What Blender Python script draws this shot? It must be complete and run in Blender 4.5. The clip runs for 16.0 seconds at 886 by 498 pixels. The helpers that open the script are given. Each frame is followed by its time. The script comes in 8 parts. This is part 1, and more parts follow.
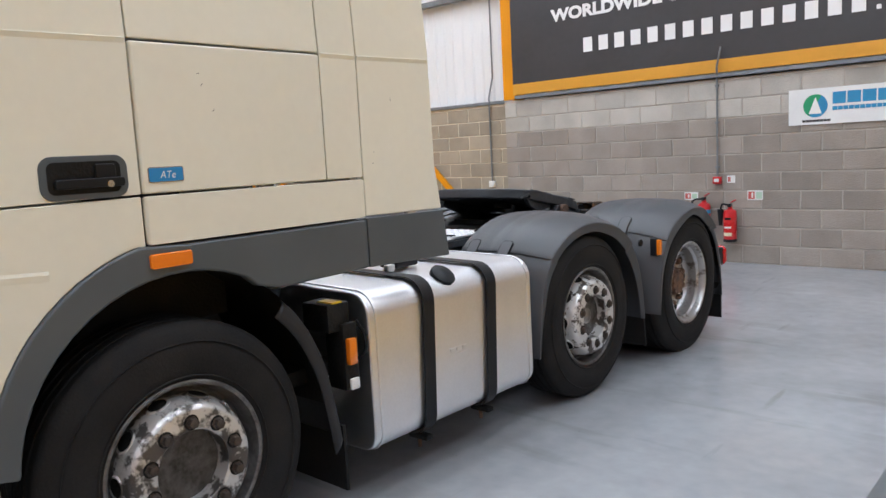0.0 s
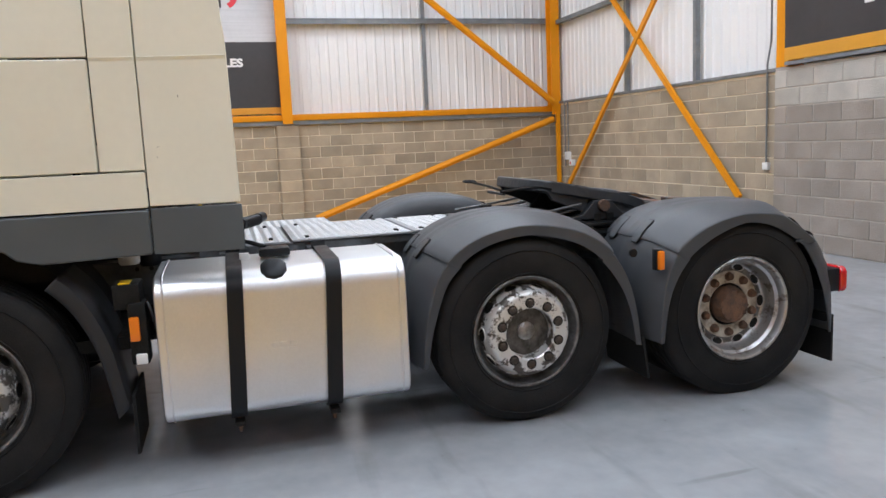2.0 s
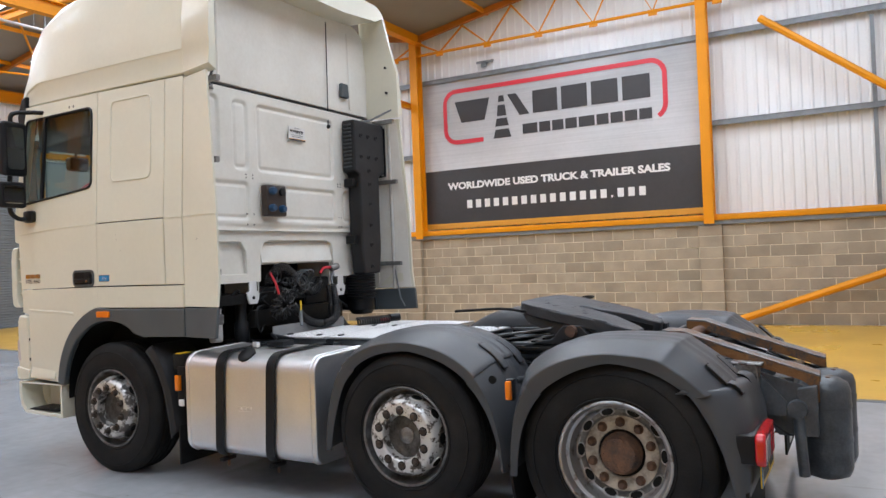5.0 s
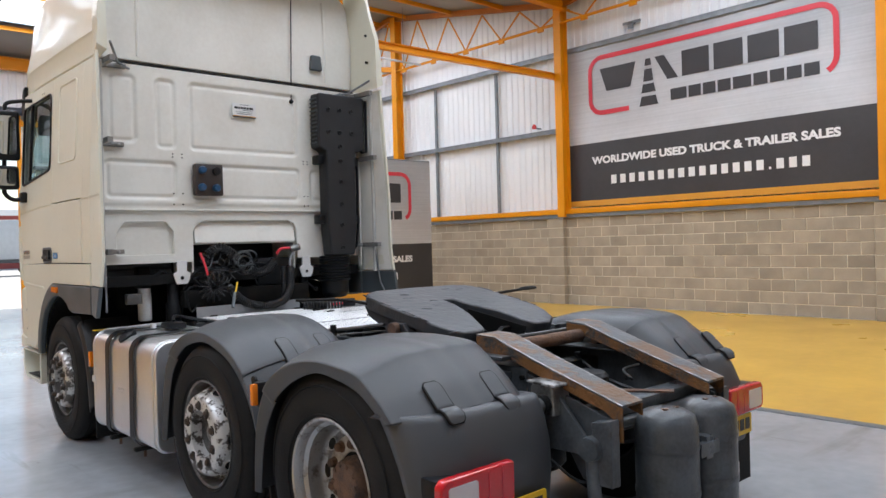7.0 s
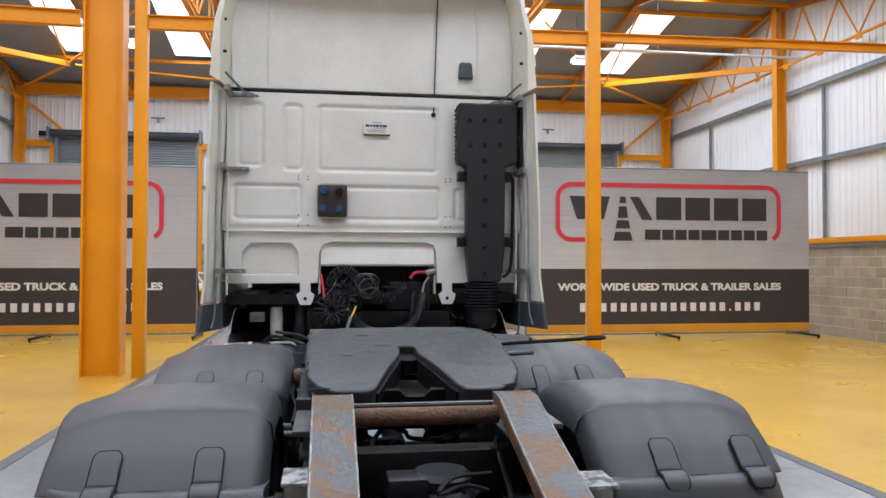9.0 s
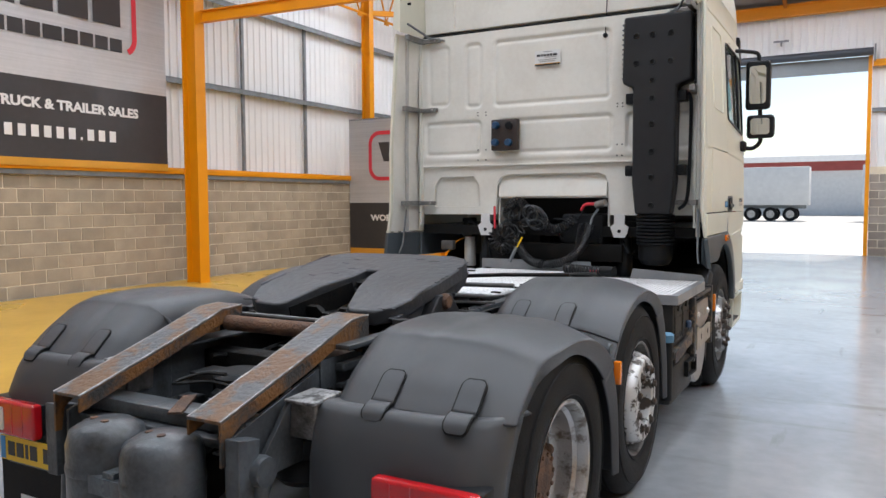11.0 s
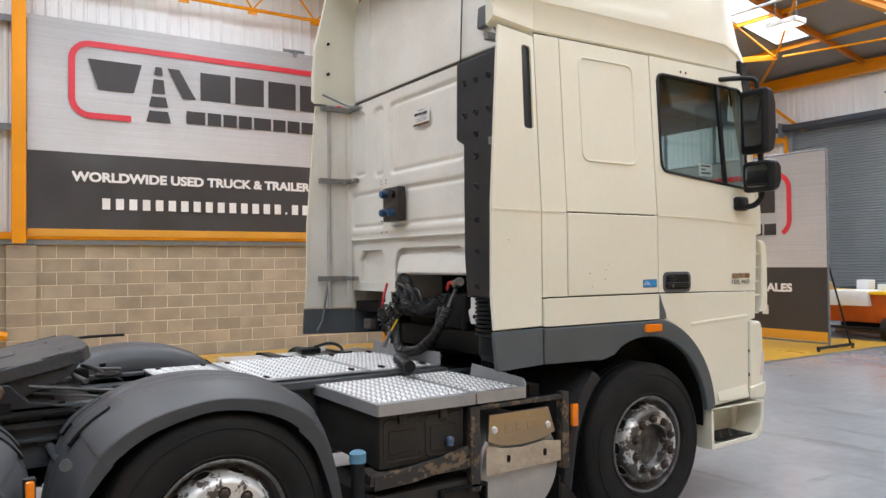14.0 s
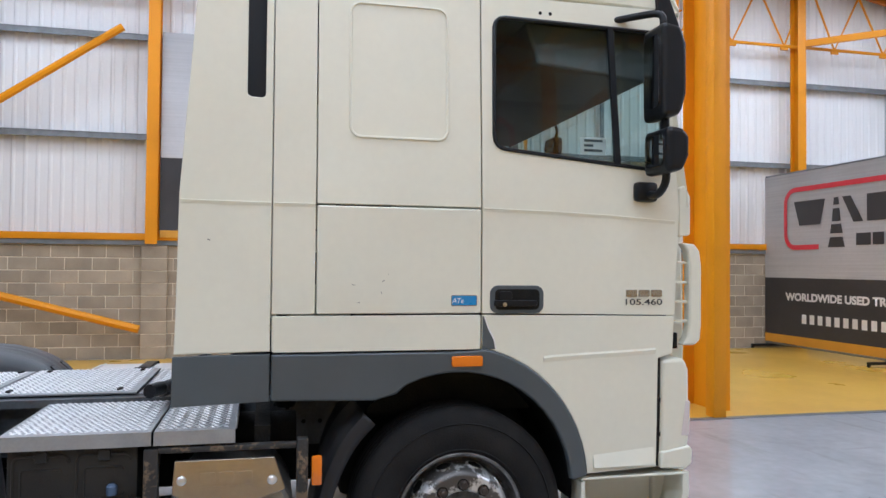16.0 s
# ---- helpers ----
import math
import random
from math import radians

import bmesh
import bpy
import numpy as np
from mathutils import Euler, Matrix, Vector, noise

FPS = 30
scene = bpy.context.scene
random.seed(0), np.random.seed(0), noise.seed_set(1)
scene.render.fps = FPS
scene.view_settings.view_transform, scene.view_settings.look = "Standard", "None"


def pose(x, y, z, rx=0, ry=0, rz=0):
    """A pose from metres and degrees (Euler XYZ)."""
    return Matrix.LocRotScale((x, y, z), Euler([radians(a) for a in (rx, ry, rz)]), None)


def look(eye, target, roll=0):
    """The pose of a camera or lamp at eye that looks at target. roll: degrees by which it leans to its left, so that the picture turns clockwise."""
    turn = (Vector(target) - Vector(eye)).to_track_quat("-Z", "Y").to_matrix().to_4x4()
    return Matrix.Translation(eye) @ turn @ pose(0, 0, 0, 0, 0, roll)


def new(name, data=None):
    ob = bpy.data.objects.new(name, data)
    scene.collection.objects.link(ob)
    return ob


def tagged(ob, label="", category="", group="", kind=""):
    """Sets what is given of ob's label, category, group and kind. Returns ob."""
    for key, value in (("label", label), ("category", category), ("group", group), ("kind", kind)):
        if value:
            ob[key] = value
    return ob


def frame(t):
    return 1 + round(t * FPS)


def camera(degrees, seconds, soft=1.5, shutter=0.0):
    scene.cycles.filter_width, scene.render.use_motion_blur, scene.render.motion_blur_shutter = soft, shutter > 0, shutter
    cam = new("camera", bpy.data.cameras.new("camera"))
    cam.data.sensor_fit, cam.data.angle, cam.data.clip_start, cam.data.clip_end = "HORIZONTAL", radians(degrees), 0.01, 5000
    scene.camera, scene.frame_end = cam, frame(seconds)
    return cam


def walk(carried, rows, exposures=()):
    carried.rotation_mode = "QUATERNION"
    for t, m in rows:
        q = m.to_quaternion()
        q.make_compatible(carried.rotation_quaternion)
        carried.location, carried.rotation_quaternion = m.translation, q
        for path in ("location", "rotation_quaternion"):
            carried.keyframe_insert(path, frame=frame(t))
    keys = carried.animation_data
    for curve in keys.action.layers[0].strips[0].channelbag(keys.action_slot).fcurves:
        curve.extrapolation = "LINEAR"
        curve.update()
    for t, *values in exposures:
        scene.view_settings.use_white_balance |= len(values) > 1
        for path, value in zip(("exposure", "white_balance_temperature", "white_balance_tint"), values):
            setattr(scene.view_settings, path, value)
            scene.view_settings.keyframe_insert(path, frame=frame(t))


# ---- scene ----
cam = camera(61.0, 16.0)
PATH = [
    (0, (-3.619, 1.262, 1.553), (-2.289, -0.21, 1.3), -3.0),
    (0.5, (-3.935, 0.664, 1.545), (-2.406, -0.603, 1.306), -3.3),
    (1, (-4.291, 0.054, 1.545), (-2.609, -0.996, 1.287), -3.5),
    (1.5, (-4.605, -0.571, 1.513), (-2.795, -1.375, 1.235), -3.5),
    (2, (-4.898, -1.236, 1.531), (-2.991, -1.771, 1.252), -2.6),
    (2.5, (-5.099, -1.911, 1.518), (-3.132, -2.165, 1.256), -2.3),
    (3, (-5.275, -2.596, 1.553), (-3.283, -2.539, 1.379), -2.8),
    (3.5, (-5.348, -3.25, 1.557), (-3.381, -2.898, 1.468), -3.1),
    (4, (-5.379, -3.925, 1.576), (-3.473, -3.319, 1.538), -2.8),
    (4.2, (-5.373, -4.182, 1.595), (-3.499, -3.484, 1.575), -2.7),
    (6.3, (-3.926, -6.48, 1.583), (-2.398, -5.189, 1.586), -1.9),
    (6.5, (-3.681, -6.576, 1.557), (-2.196, -5.236, 1.552), -1.9),
    (7, (-3.064, -6.793, 1.559), (-1.721, -5.311, 1.539), -1.6),
    (7.5, (-2.397, -6.935, 1.548), (-1.248, -5.298, 1.518), -0.8),
    (8, (-1.719, -7.023, 1.547), (-0.796, -5.25, 1.491), -0.5),
    (8.5, (-1.049, -7.084, 1.553), (-0.404, -5.192, 1.498), 0.1),
    (9, (-0.372, -7.085, 1.598), (-0.073, -5.108, 1.641), 0.1),
    (9.5, (0.314, -7.098, 1.612), (0.26, -5.101, 1.709), 0.0),
    (10, (0.92, -6.999, 1.595), (0.537, -5.036, 1.62), 0.5),
    (10.2, (1.185, -6.97, 1.582), (0.671, -5.038, 1.561), 0.3),
    (12.3, (3.689, -5.813, 1.566), (2.259, -4.423, 1.428), 0.1),
    (12.5, (3.872, -5.621, 1.591), (2.389, -4.283, 1.487), 0.4),
    (13, (4.176, -5.052, 1.63), (2.608, -3.811, 1.604), 0.6),
    (13.5, (4.447, -4.418, 1.663), (2.812, -3.265, 1.671), 0.1),
    (14, (4.572, -3.703, 1.675), (2.891, -2.62, 1.711), -0.5),
    (14.5, (4.723, -3.008, 1.7), (3.004, -1.988, 1.765), -0.8),
    (15, (4.743, -2.3, 1.696), (2.952, -1.416, 1.784), -0.2),
    (15.5, (4.788, -1.578, 1.697), (2.918, -0.873, 1.778), 0.3),
    (16, (4.679, -0.912, 1.687), (2.733, -0.453, 1.735), 0.5),
]
EXPOSURE = [(0, 0.07, 6500, 10), (4.2, 0.06, 6500, 10), (6.5, 0.0, 6500, 10), (8, -0.06, 6500, 10), (9, 0.03, 6450, 10), (9.5, -0.06, 6500, 10), (10.2, -0.07, 6500, 10), (12.3, 0.10, 7100, 10), (13.5, 0.08, 7000, 10), (14.5, 0.0, 6700, 10), (16, -0.07, 6050, 10)]
walk(cam, [(t, look(eye, target, roll)) for t, eye, target, roll in PATH], EXPOSURE)

# ==== body ====
# ---- world and lights ----
world = bpy.data.worlds.new("overcast_sky")
world.use_nodes = True
scene.world = world
_n = world.node_tree.nodes
_sky = _n.new("ShaderNodeTexSky")
_sky.sky_type = "NISHITA"
_sky.sun_disc = False
_sky.sun_elevation, _sky.sun_rotation = radians(48), radians(20)
_sky.air_density, _sky.dust_density = 1.0, 1.0
world.node_tree.links.new(_sky.outputs[0], _n["Background"].inputs[0])
_n["Background"].inputs[1].default_value = 0.15

sun = new("sun", bpy.data.lights.new("sun", "SUN"))
sun.data.energy, sun.data.angle, sun.data.color = 6.0, radians(12), (1.0, 0.96, 0.9)
sun.matrix_world = look((6, 40, 40), (0, 20, 0))

SKY_X = (-7.1, -4.2, -1.1, 1.9, 5.0, 8.1)
ROOF_Z, PITCH = 7.0, 0.18


def roof_z(y):
    """Height of the underside of the two-span roof."""
    d = min(abs(y - 17.1), abs(y - 4.2), abs(y + 8.5))
    return ROOF_Z + PITCH * d


SLOPES = ((15.0, 11.2), (9.9, 6.2), (2.3, -1.4), (-2.9, -6.8))
for ya, yb in SLOPES:
    for xs in SKY_X:
        l = new("rooflight_lamp", bpy.data.lights.new("rooflight_lamp", "AREA"))
        l.data.shape, l.data.size, l.data.size_y = "RECTANGLE", 0.95, abs(ya - yb) - 0.1
        l.data.energy, l.data.color = 134.0 * (1 + 0.012 * xs) * {15.0: 0.95, 9.9: 1.08, 2.3: 1.08}.get(ya, 0.92), (0.732, 0.835, 0.985)
        mid = Vector((xs, (ya + yb) / 2, (roof_z(ya) + roof_z(yb)) / 2 + 0.03))
        up = Vector((0, -(roof_z(yb) - roof_z(ya)) / (yb - ya), 1)).normalized()
        l.matrix_world = Matrix.Translation(mid) @ up.to_track_quat("Z", "Y").to_matrix().to_4x4()


# ---- materials ----
def pm(name, col, rough=0.5, metal=0.0, var=0.10, scale=3.0, fine=60.0, bump=0.05, coat=0.0, col2=None, spread=(0.45, 0.7),
       rvar=0.12, rnd=0.0, wave=None, spec=0.5):
    """A painted, plastic, metal or mineral surface: broad stains, fine grain, uneven gloss and slight relief."""
    m = bpy.data.materials.new(name)
    m.use_nodes = True
    t = m.node_tree
    nn, ln = t.nodes.new, t.links.new
    b = t.nodes["Principled BSDF"]
    tc = nn("ShaderNodeTexCoord")
    src = tc.outputs["Object"]
    if rnd:
        oi = nn("ShaderNodeObjectInfo")
        add = nn("ShaderNodeVectorMath"); add.operation = "MULTIPLY_ADD"
        comb = nn("ShaderNodeCombineXYZ")
        for k in range(3):
            ln(oi.outputs["Random"], comb.inputs[k])
        ln(comb.outputs[0], add.inputs[0]); add.inputs[1].default_value = (37, 91, 53); ln(src, add.inputs[2])
        src = add.outputs[0]
    big, small = nn("ShaderNodeTexNoise"), nn("ShaderNodeTexNoise")
    for node, s, d in ((big, scale, 5.0), (small, fine, 4.0)):
        node.inputs["Scale"].default_value, node.inputs["Detail"].default_value = s, d
        ln(src, node.inputs["Vector"])
    mixf = nn("ShaderNodeMath"); mixf.operation = "MULTIPLY_ADD"
    ln(small.outputs[0], mixf.inputs[0]); mixf.inputs[1].default_value = 0.35; ln(big.outputs[0], mixf.inputs[2])
    ramp = nn("ShaderNodeMapRange")
    ramp.inputs[1].default_value, ramp.inputs[2].default_value = spread[0], spread[1] + 0.2
    ln(mixf.outputs[0], ramp.inputs[0])
    mix = nn("ShaderNodeMix"); mix.data_type = "RGBA"
    c2 = col2 or tuple(c * (1 - var) for c in col)
    mix.inputs["A"].default_value = (*[min(1, c * (1 + var * 0.4)) for c in col], 1)
    mix.inputs["B"].default_value = (*c2, 1)
    ln(ramp.outputs[0], mix.inputs["Factor"])
    out = mix.outputs["Result"]
    if rnd:
        hsv = nn("ShaderNodeHueSaturation")
        mr = nn("ShaderNodeMapRange")
        mr.inputs[3].default_value, mr.inputs[4].default_value = 1 - rnd, 1 + rnd
        both = nn("ShaderNodeMath"); both.operation = "ADD"
        fr = nn("ShaderNodeMath"); fr.operation = "FRACT"
        geo = nn("ShaderNodeNewGeometry")
        ln(oi.outputs["Random"], both.inputs[0]); ln(geo.outputs["Random Per Island"], both.inputs[1]); ln(both.outputs[0], fr.inputs[0])
        ln(fr.outputs[0], mr.inputs[0]); ln(mr.outputs[0], hsv.inputs["Value"]); ln(out, hsv.inputs["Color"])
        out = hsv.outputs[0]
    ln(out, b.inputs["Base Color"])
    rr = nn("ShaderNodeMapRange")
    rr.inputs[3].default_value, rr.inputs[4].default_value = max(0.03, rough - rvar), min(1, rough + rvar)
    ln(big.outputs[0], rr.inputs[0]); ln(rr.outputs[0], b.inputs["Roughness"])
    b.inputs["Metallic"].default_value = metal
    b.inputs["Coat Weight"].default_value, b.inputs["Coat Roughness"].default_value = coat, 0.08
    b.inputs["Specular IOR Level"].default_value = spec
    if bump:
        bp = nn("ShaderNodeBump"); bp.inputs["Strength"].default_value = bump; bp.inputs["Distance"].default_value = 0.02
        if wave:
            w = nn("ShaderNodeTexWave"); w.bands_direction = wave[0]; w.inputs["Scale"].default_value = wave[1]
            w.inputs["Distortion"].default_value = wave[2]
            ln(src, w.inputs["Vector"]); ln(w.outputs["Fac"], bp.inputs["Height"])
        else:
            ln(small.outputs[0], bp.inputs["Height"])
        ln(bp.outputs[0], b.inputs["Normal"])
    return m


CREAM = pm("cream_cab_paint", (0.735, 0.72, 0.605), 0.36, var=0.06, scale=1.3, fine=25, bump=0.01, coat=0.22, rvar=0.08)
CREAM_IN = pm("off_white_primer", (0.76, 0.745, 0.69), 0.40, var=0.10, scale=2.2, fine=30, bump=0.02, col2=(0.64, 0.61, 0.54), spread=(0.55, 0.95))
SKIRT = pm("slate_grey_plastic", (0.075, 0.09, 0.10), 0.42, var=0.15, scale=3, fine=300, bump=0.05)
FENDER = pm("textured_dark_grey_plastic", (0.044, 0.047, 0.053), 0.42, var=0.35, scale=4, fine=500, bump=0.10, col2=(0.062, 0.065, 0.07), spread=(0.5, 0.8))
RUBBER = pm("tyre_rubber", (0.0085, 0.0085, 0.009), 0.66, var=0.5, scale=5, fine=120, bump=0.15, col2=(0.028, 0.026, 0.024), spread=(0.5, 0.85), spec=0.16)
BLACK = pm("black_plastic", (0.008, 0.009, 0.011), 0.42, var=0.2, scale=8, fine=200, bump=0.05, spec=0.28)
GRIME = pm("oily_black_metal", (0.006, 0.006, 0.006), 0.55, var=0.4, scale=9, fine=80, bump=0.25, col2=(0.020, 0.017, 0.014), spread=(0.65, 0.85), spec=0.2)
CHASSIS = pm("slate_chassis_paint", (0.085, 0.095, 0.105), 0.32, var=0.3, scale=7, fine=60, bump=0.12, col2=(0.025, 0.025, 0.025), spread=(0.5, 0.75))
ALU = pm("brushed_aluminium", (0.80, 0.81, 0.82), 0.40, 1.0, var=0.10, scale=2, fine=90, bump=0.05, wave=("Y", 70, 2.0), rvar=0.10)
# deck aluminium, darkened in colour for the shade between the tread studs
DECKM = pm("checker_aluminium", (0.36, 0.37, 0.38), 0.5, 0.5, var=0.16, scale=5, fine=70, bump=0.08)
RIM = pm("worn_silver_wheel_paint", (0.42, 0.42, 0.42), 0.36, 0.85, var=0.2, scale=16, fine=70, bump=0.12, col2=(0.20, 0.175, 0.155), spread=(0.70, 0.66))
RIMF = pm("stained_front_wheel_paint", (0.55, 0.55, 0.54), 0.34, 0.6, var=0.3, scale=13, fine=60, bump=0.22, col2=(0.10, 0.093, 0.088), spread=(0.60, 0.50))
RIMP = pm("scuffed_silver_wheel_paint", (0.60, 0.60, 0.59), 0.36, 0.45, var=0.12, scale=16, fine=80, bump=0.14, col2=(0.085, 0.072, 0.062), spread=(0.68, 0.56))
# dirty rim grey, darkened further to stand for shade in the rim well
RIMB = pm("brake_dust_grey_rim", (0.22, 0.22, 0.22), 0.5, 0.5, var=0.4, scale=12, fine=60, bump=0.18, col2=(0.06, 0.054, 0.05), spread=(0.45, 0.72))
NUT = pm("dull_wheel_nut_steel", (0.09, 0.07, 0.058), 0.45, 0.7, var=0.4, scale=30, fine=120, bump=0.2)
RUST = pm("rusted_steel", (0.17, 0.085, 0.045), 0.75, 0.2, var=0.5, scale=12, fine=90, bump=0.5, col2=(0.06, 0.045, 0.04))
RAMPM = pm("rust_through_grey_paint", (0.088, 0.092, 0.098), 0.42, 0.35, var=0.4, scale=6, fine=40, bump=0.5, col2=(0.16, 0.088, 0.045), spread=(0.62, 0.53))
CHEEK = pm("orange_brown_rust", (0.17, 0.075, 0.022), 0.65, 0.2, var=0.4, scale=6, fine=60, bump=0.45, col2=(0.05, 0.047, 0.045), spread=(0.62, 0.6))
DISC = pm("dirty_wheel_disc", (0.52, 0.48, 0.41), 0.5, 0.15, var=0.3, scale=14, fine=60, bump=0.2, col2=(0.13, 0.10, 0.075), spread=(0.55, 0.75))
DUSTB = pm("dusty_black_plastic", (0.013, 0.0125, 0.012), 0.5, var=0.4, scale=7, fine=120, bump=0.1, col2=(0.032, 0.028, 0.024), spread=(0.5, 0.8), spec=0.35)
FADEB = pm("faded_blue_cap", (0.10, 0.24, 0.36), 0.5, var=0.2, bump=0.03)
# the rafters' orange, with the shade under the roof put into the colour
ORANGESH = pm("red_oxide_orange_paint", (0.50, 0.16, 0.012), 0.5, var=0.2, scale=2, fine=40, bump=0.02, spec=0.35)
ORANGE = pm("orange_steel_paint", (0.76, 0.285, 0.003), 0.46, var=0.12, scale=1.2, fine=40, bump=0.02, rvar=0.1, spec=0.32)
CLAD = pm("white_cladding", (0.78, 0.78, 0.78), 0.45, var=0.06, scale=0.5, fine=30, bump=0.01)
ROOFM = pm("pale_grey_roof_sheet", (0.24, 0.237, 0.233), 0.55, var=0.1, scale=0.7, fine=30, bump=0.02)
GIRT = pm("galvanised_girt", (0.22, 0.235, 0.25), 0.5, 0.35, var=0.25, scale=6, fine=60, bump=0.03)
FLOOR = pm("grey_resin_floor", (0.345, 0.357, 0.374), 0.16, var=0.14, scale=0.9, fine=9, bump=0.012, col2=(0.24, 0.247, 0.262), rvar=0.15, spread=(0.48, 0.75), spec=0.85)
FLOORY = pm("yellow_floor_paint", (0.66, 0.385, 0.05), 0.30, var=0.16, scale=0.6, fine=9, bump=0.004, rvar=0.12, col2=(0.52, 0.30, 0.055))
FLOORD = pm("dark_grey_floor_line", (0.13, 0.14, 0.145), 0.35, var=0.1, scale=2, fine=15, bump=0.01)
BLOCKM = pm("concrete_block", (0.385, 0.318, 0.235), 0.85, var=0.25, scale=2.2, fine=70, bump=0.45, rnd=0.12, col2=(0.285, 0.24, 0.185))
BLOCKL = pm("pale_concrete_block", (0.46, 0.43, 0.385), 0.85, var=0.2, scale=2.5, fine=70, bump=0.45, rnd=0.12)
BLOCKG = pm("grey_concrete_block", (0.315, 0.272, 0.235), 0.85, var=0.22, scale=2.2, fine=70, bump=0.45, rnd=0.12)
MORTAR = pm("mortar", (0.74, 0.65, 0.50), 0.9, var=0.15, scale=4, fine=90, bump=0.3)
MORTARG = pm("grey_mortar", (0.44, 0.39, 0.34), 0.9, var=0.2, scale=4, fine=90, bump=0.3)
SILVERB = pm("silver_banner_vinyl", (0.50, 0.50, 0.51), 0.48, 0.25, var=0.10, scale=0.8, fine=14, bump=0.03)
DARKB = pm("charcoal_banner_vinyl", (0.045, 0.043, 0.045), 0.40, var=0.2, scale=1.2, fine=12, bump=0.03)
INKD = pm("charcoal_print", (0.032, 0.030, 0.032), 0.45, var=0.05, bump=0)
INKW = pm("white_print", (0.78, 0.77, 0.76), 0.45, var=0.03, bump=0)
INKR = pm("red_print", (0.62, 0.03, 0.05), 0.45, var=0.05, bump=0)
INKY = pm("amber_banner_vinyl", (0.66, 0.31, 0.03), 0.45, var=0.1, scale=1.5, fine=20, bump=0.02)
SHUT = pm("grey_shutter_steel", (0.21, 0.235, 0.255), 0.45, 0.3, var=0.1, scale=1, fine=30, bump=0.02)
SHUTR = pm("dark_roller_steel", (0.055, 0.064, 0.08), 0.45, 0.3, var=0.15, scale=1, fine=30, bump=0.02)
RED = pm("red_lens", (0.55, 0.006, 0.012), 0.12, var=0.1, bump=0, coat=0.6)
AMBER = pm("amber_lens", (0.80, 0.20, 0.01), 0.18, var=0.1, bump=0, coat=0.5)
CLEARL = pm("clear_lens", (0.66, 0.60, 0.60), 0.12, var=0.1, bump=0, coat=0.6)
PLATE = pm("yellow_number_plate", (0.80, 0.50, 0.015), 0.35, var=0.06, bump=0)
BLUEC = pm("dark_blue_plastic", (0.015, 0.07, 0.16), 0.4, var=0.2, bump=0.02)
BLUE = pm("blue_badge", (0.02, 0.22, 0.50), 0.3, var=0.05, bump=0)
CHROME = pm("badge_chrome", (0.55, 0.54, 0.50), 0.25, 1.0, var=0.1, bump=0)
REDP = pm("red_extinguisher_paint", (0.55, 0.015, 0.02), 0.3, var=0.08, bump=0, coat=0.3)
WHITEP = pm("white_plastic", (0.75, 0.75, 0.74), 0.4, var=0.08, bump=0.02)
CARD = pm("brown_cardboard", (0.42, 0.27, 0.15), 0.8, var=0.15, bump=0.1)
TRIM = pm("cab_trim_grey", (0.16, 0.16, 0.165), 0.7, var=0.15, bump=0.1)
FIFTH = pm("greased_cast_steel", (0.026, 0.028, 0.032), 0.46, 0.1, var=0.5, scale=5, fine=22, bump=0.30, col2=(0.055, 0.057, 0.062), spread=(0.5, 0.75))
PLATED = pm("stainless_cover", (0.42, 0.37, 0.31), 0.34, 1.0, var=0.15, scale=4, fine=40, bump=0.03)
CONC = pm("yard_concrete", (0.55, 0.54, 0.52), 0.8, var=0.12, scale=0.6, fine=12, bump=0.1)
REDB = pm("dull_red_cladding", (0.36, 0.07, 0.06), 0.6, var=0.15, bump=0.05)
SIGNG = pm("green_print", (0.02, 0.30, 0.13), 0.4, var=0.05, bump=0)
SIGNB = pm("blue_print", (0.03, 0.24, 0.45), 0.4, var=0.05, bump=0)
CASTM = pm("worn_cast_metal", (0.30, 0.29, 0.28), 0.38, 0.85, var=0.4, scale=14, fine=70, bump=0.25, col2=(0.09, 0.08, 0.075), spread=(0.5, 0.75))
# same aluminium in a brighter colour, so the stud tops look lit
STUDM = pm("worn_tread_aluminium", (0.84, 0.84, 0.84), 0.45, 0.3, var=0.08, scale=6, fine=70, bump=0.03)
HUBM = pm("dirty_hub_metal", (0.12, 0.118, 0.115), 0.42, 0.5, var=0.5, scale=18, fine=70, bump=0.25, col2=(0.035, 0.030, 0.026))
CABLE = pm("glossy_cable_sheath", (0.022, 0.022, 0.024), 0.30, var=0.2, scale=9, fine=90, bump=0.03)
SNORK = pm("matt_black_snorkel_plastic", (0.021, 0.0215, 0.024), 0.5, var=0.2, scale=5, fine=250, bump=0.06, spec=0.35)
POSTM = pm("pale_fairing_post", (0.50, 0.49, 0.46), 0.45, var=0.2, scale=8, bump=0.03)
MOTTLE = pm("flaking_brown_black_paint", (0.028, 0.026, 0.025), 0.5, 0.2, var=0.4, scale=17, fine=60, bump=0.3, col2=(0.17, 0.12, 0.075), spread=(0.70, 0.58))
BEIGEM = pm("dulled_beige_metal", (0.62, 0.58, 0.50), 0.42, 0.85, var=0.2, scale=7, fine=60, bump=0.08, col2=(0.40, 0.34, 0.27))
GALV = pm("worn_galvanised_steel", (0.42, 0.42, 0.42), 0.45, 0.6, var=0.3, scale=22, fine=80, bump=0.2, col2=(0.10, 0.095, 0.09), spread=(0.62, 0.6))
CLAMPM = pm("grey_clamp_steel", (0.27, 0.265, 0.255), 0.45, 0.5, var=0.3, scale=20, fine=90, bump=0.1)
STEELD = pm("weathered_bracket_steel", (0.13, 0.13, 0.13), 0.45, 0.5, var=0.3, scale=20, fine=90, bump=0.1)

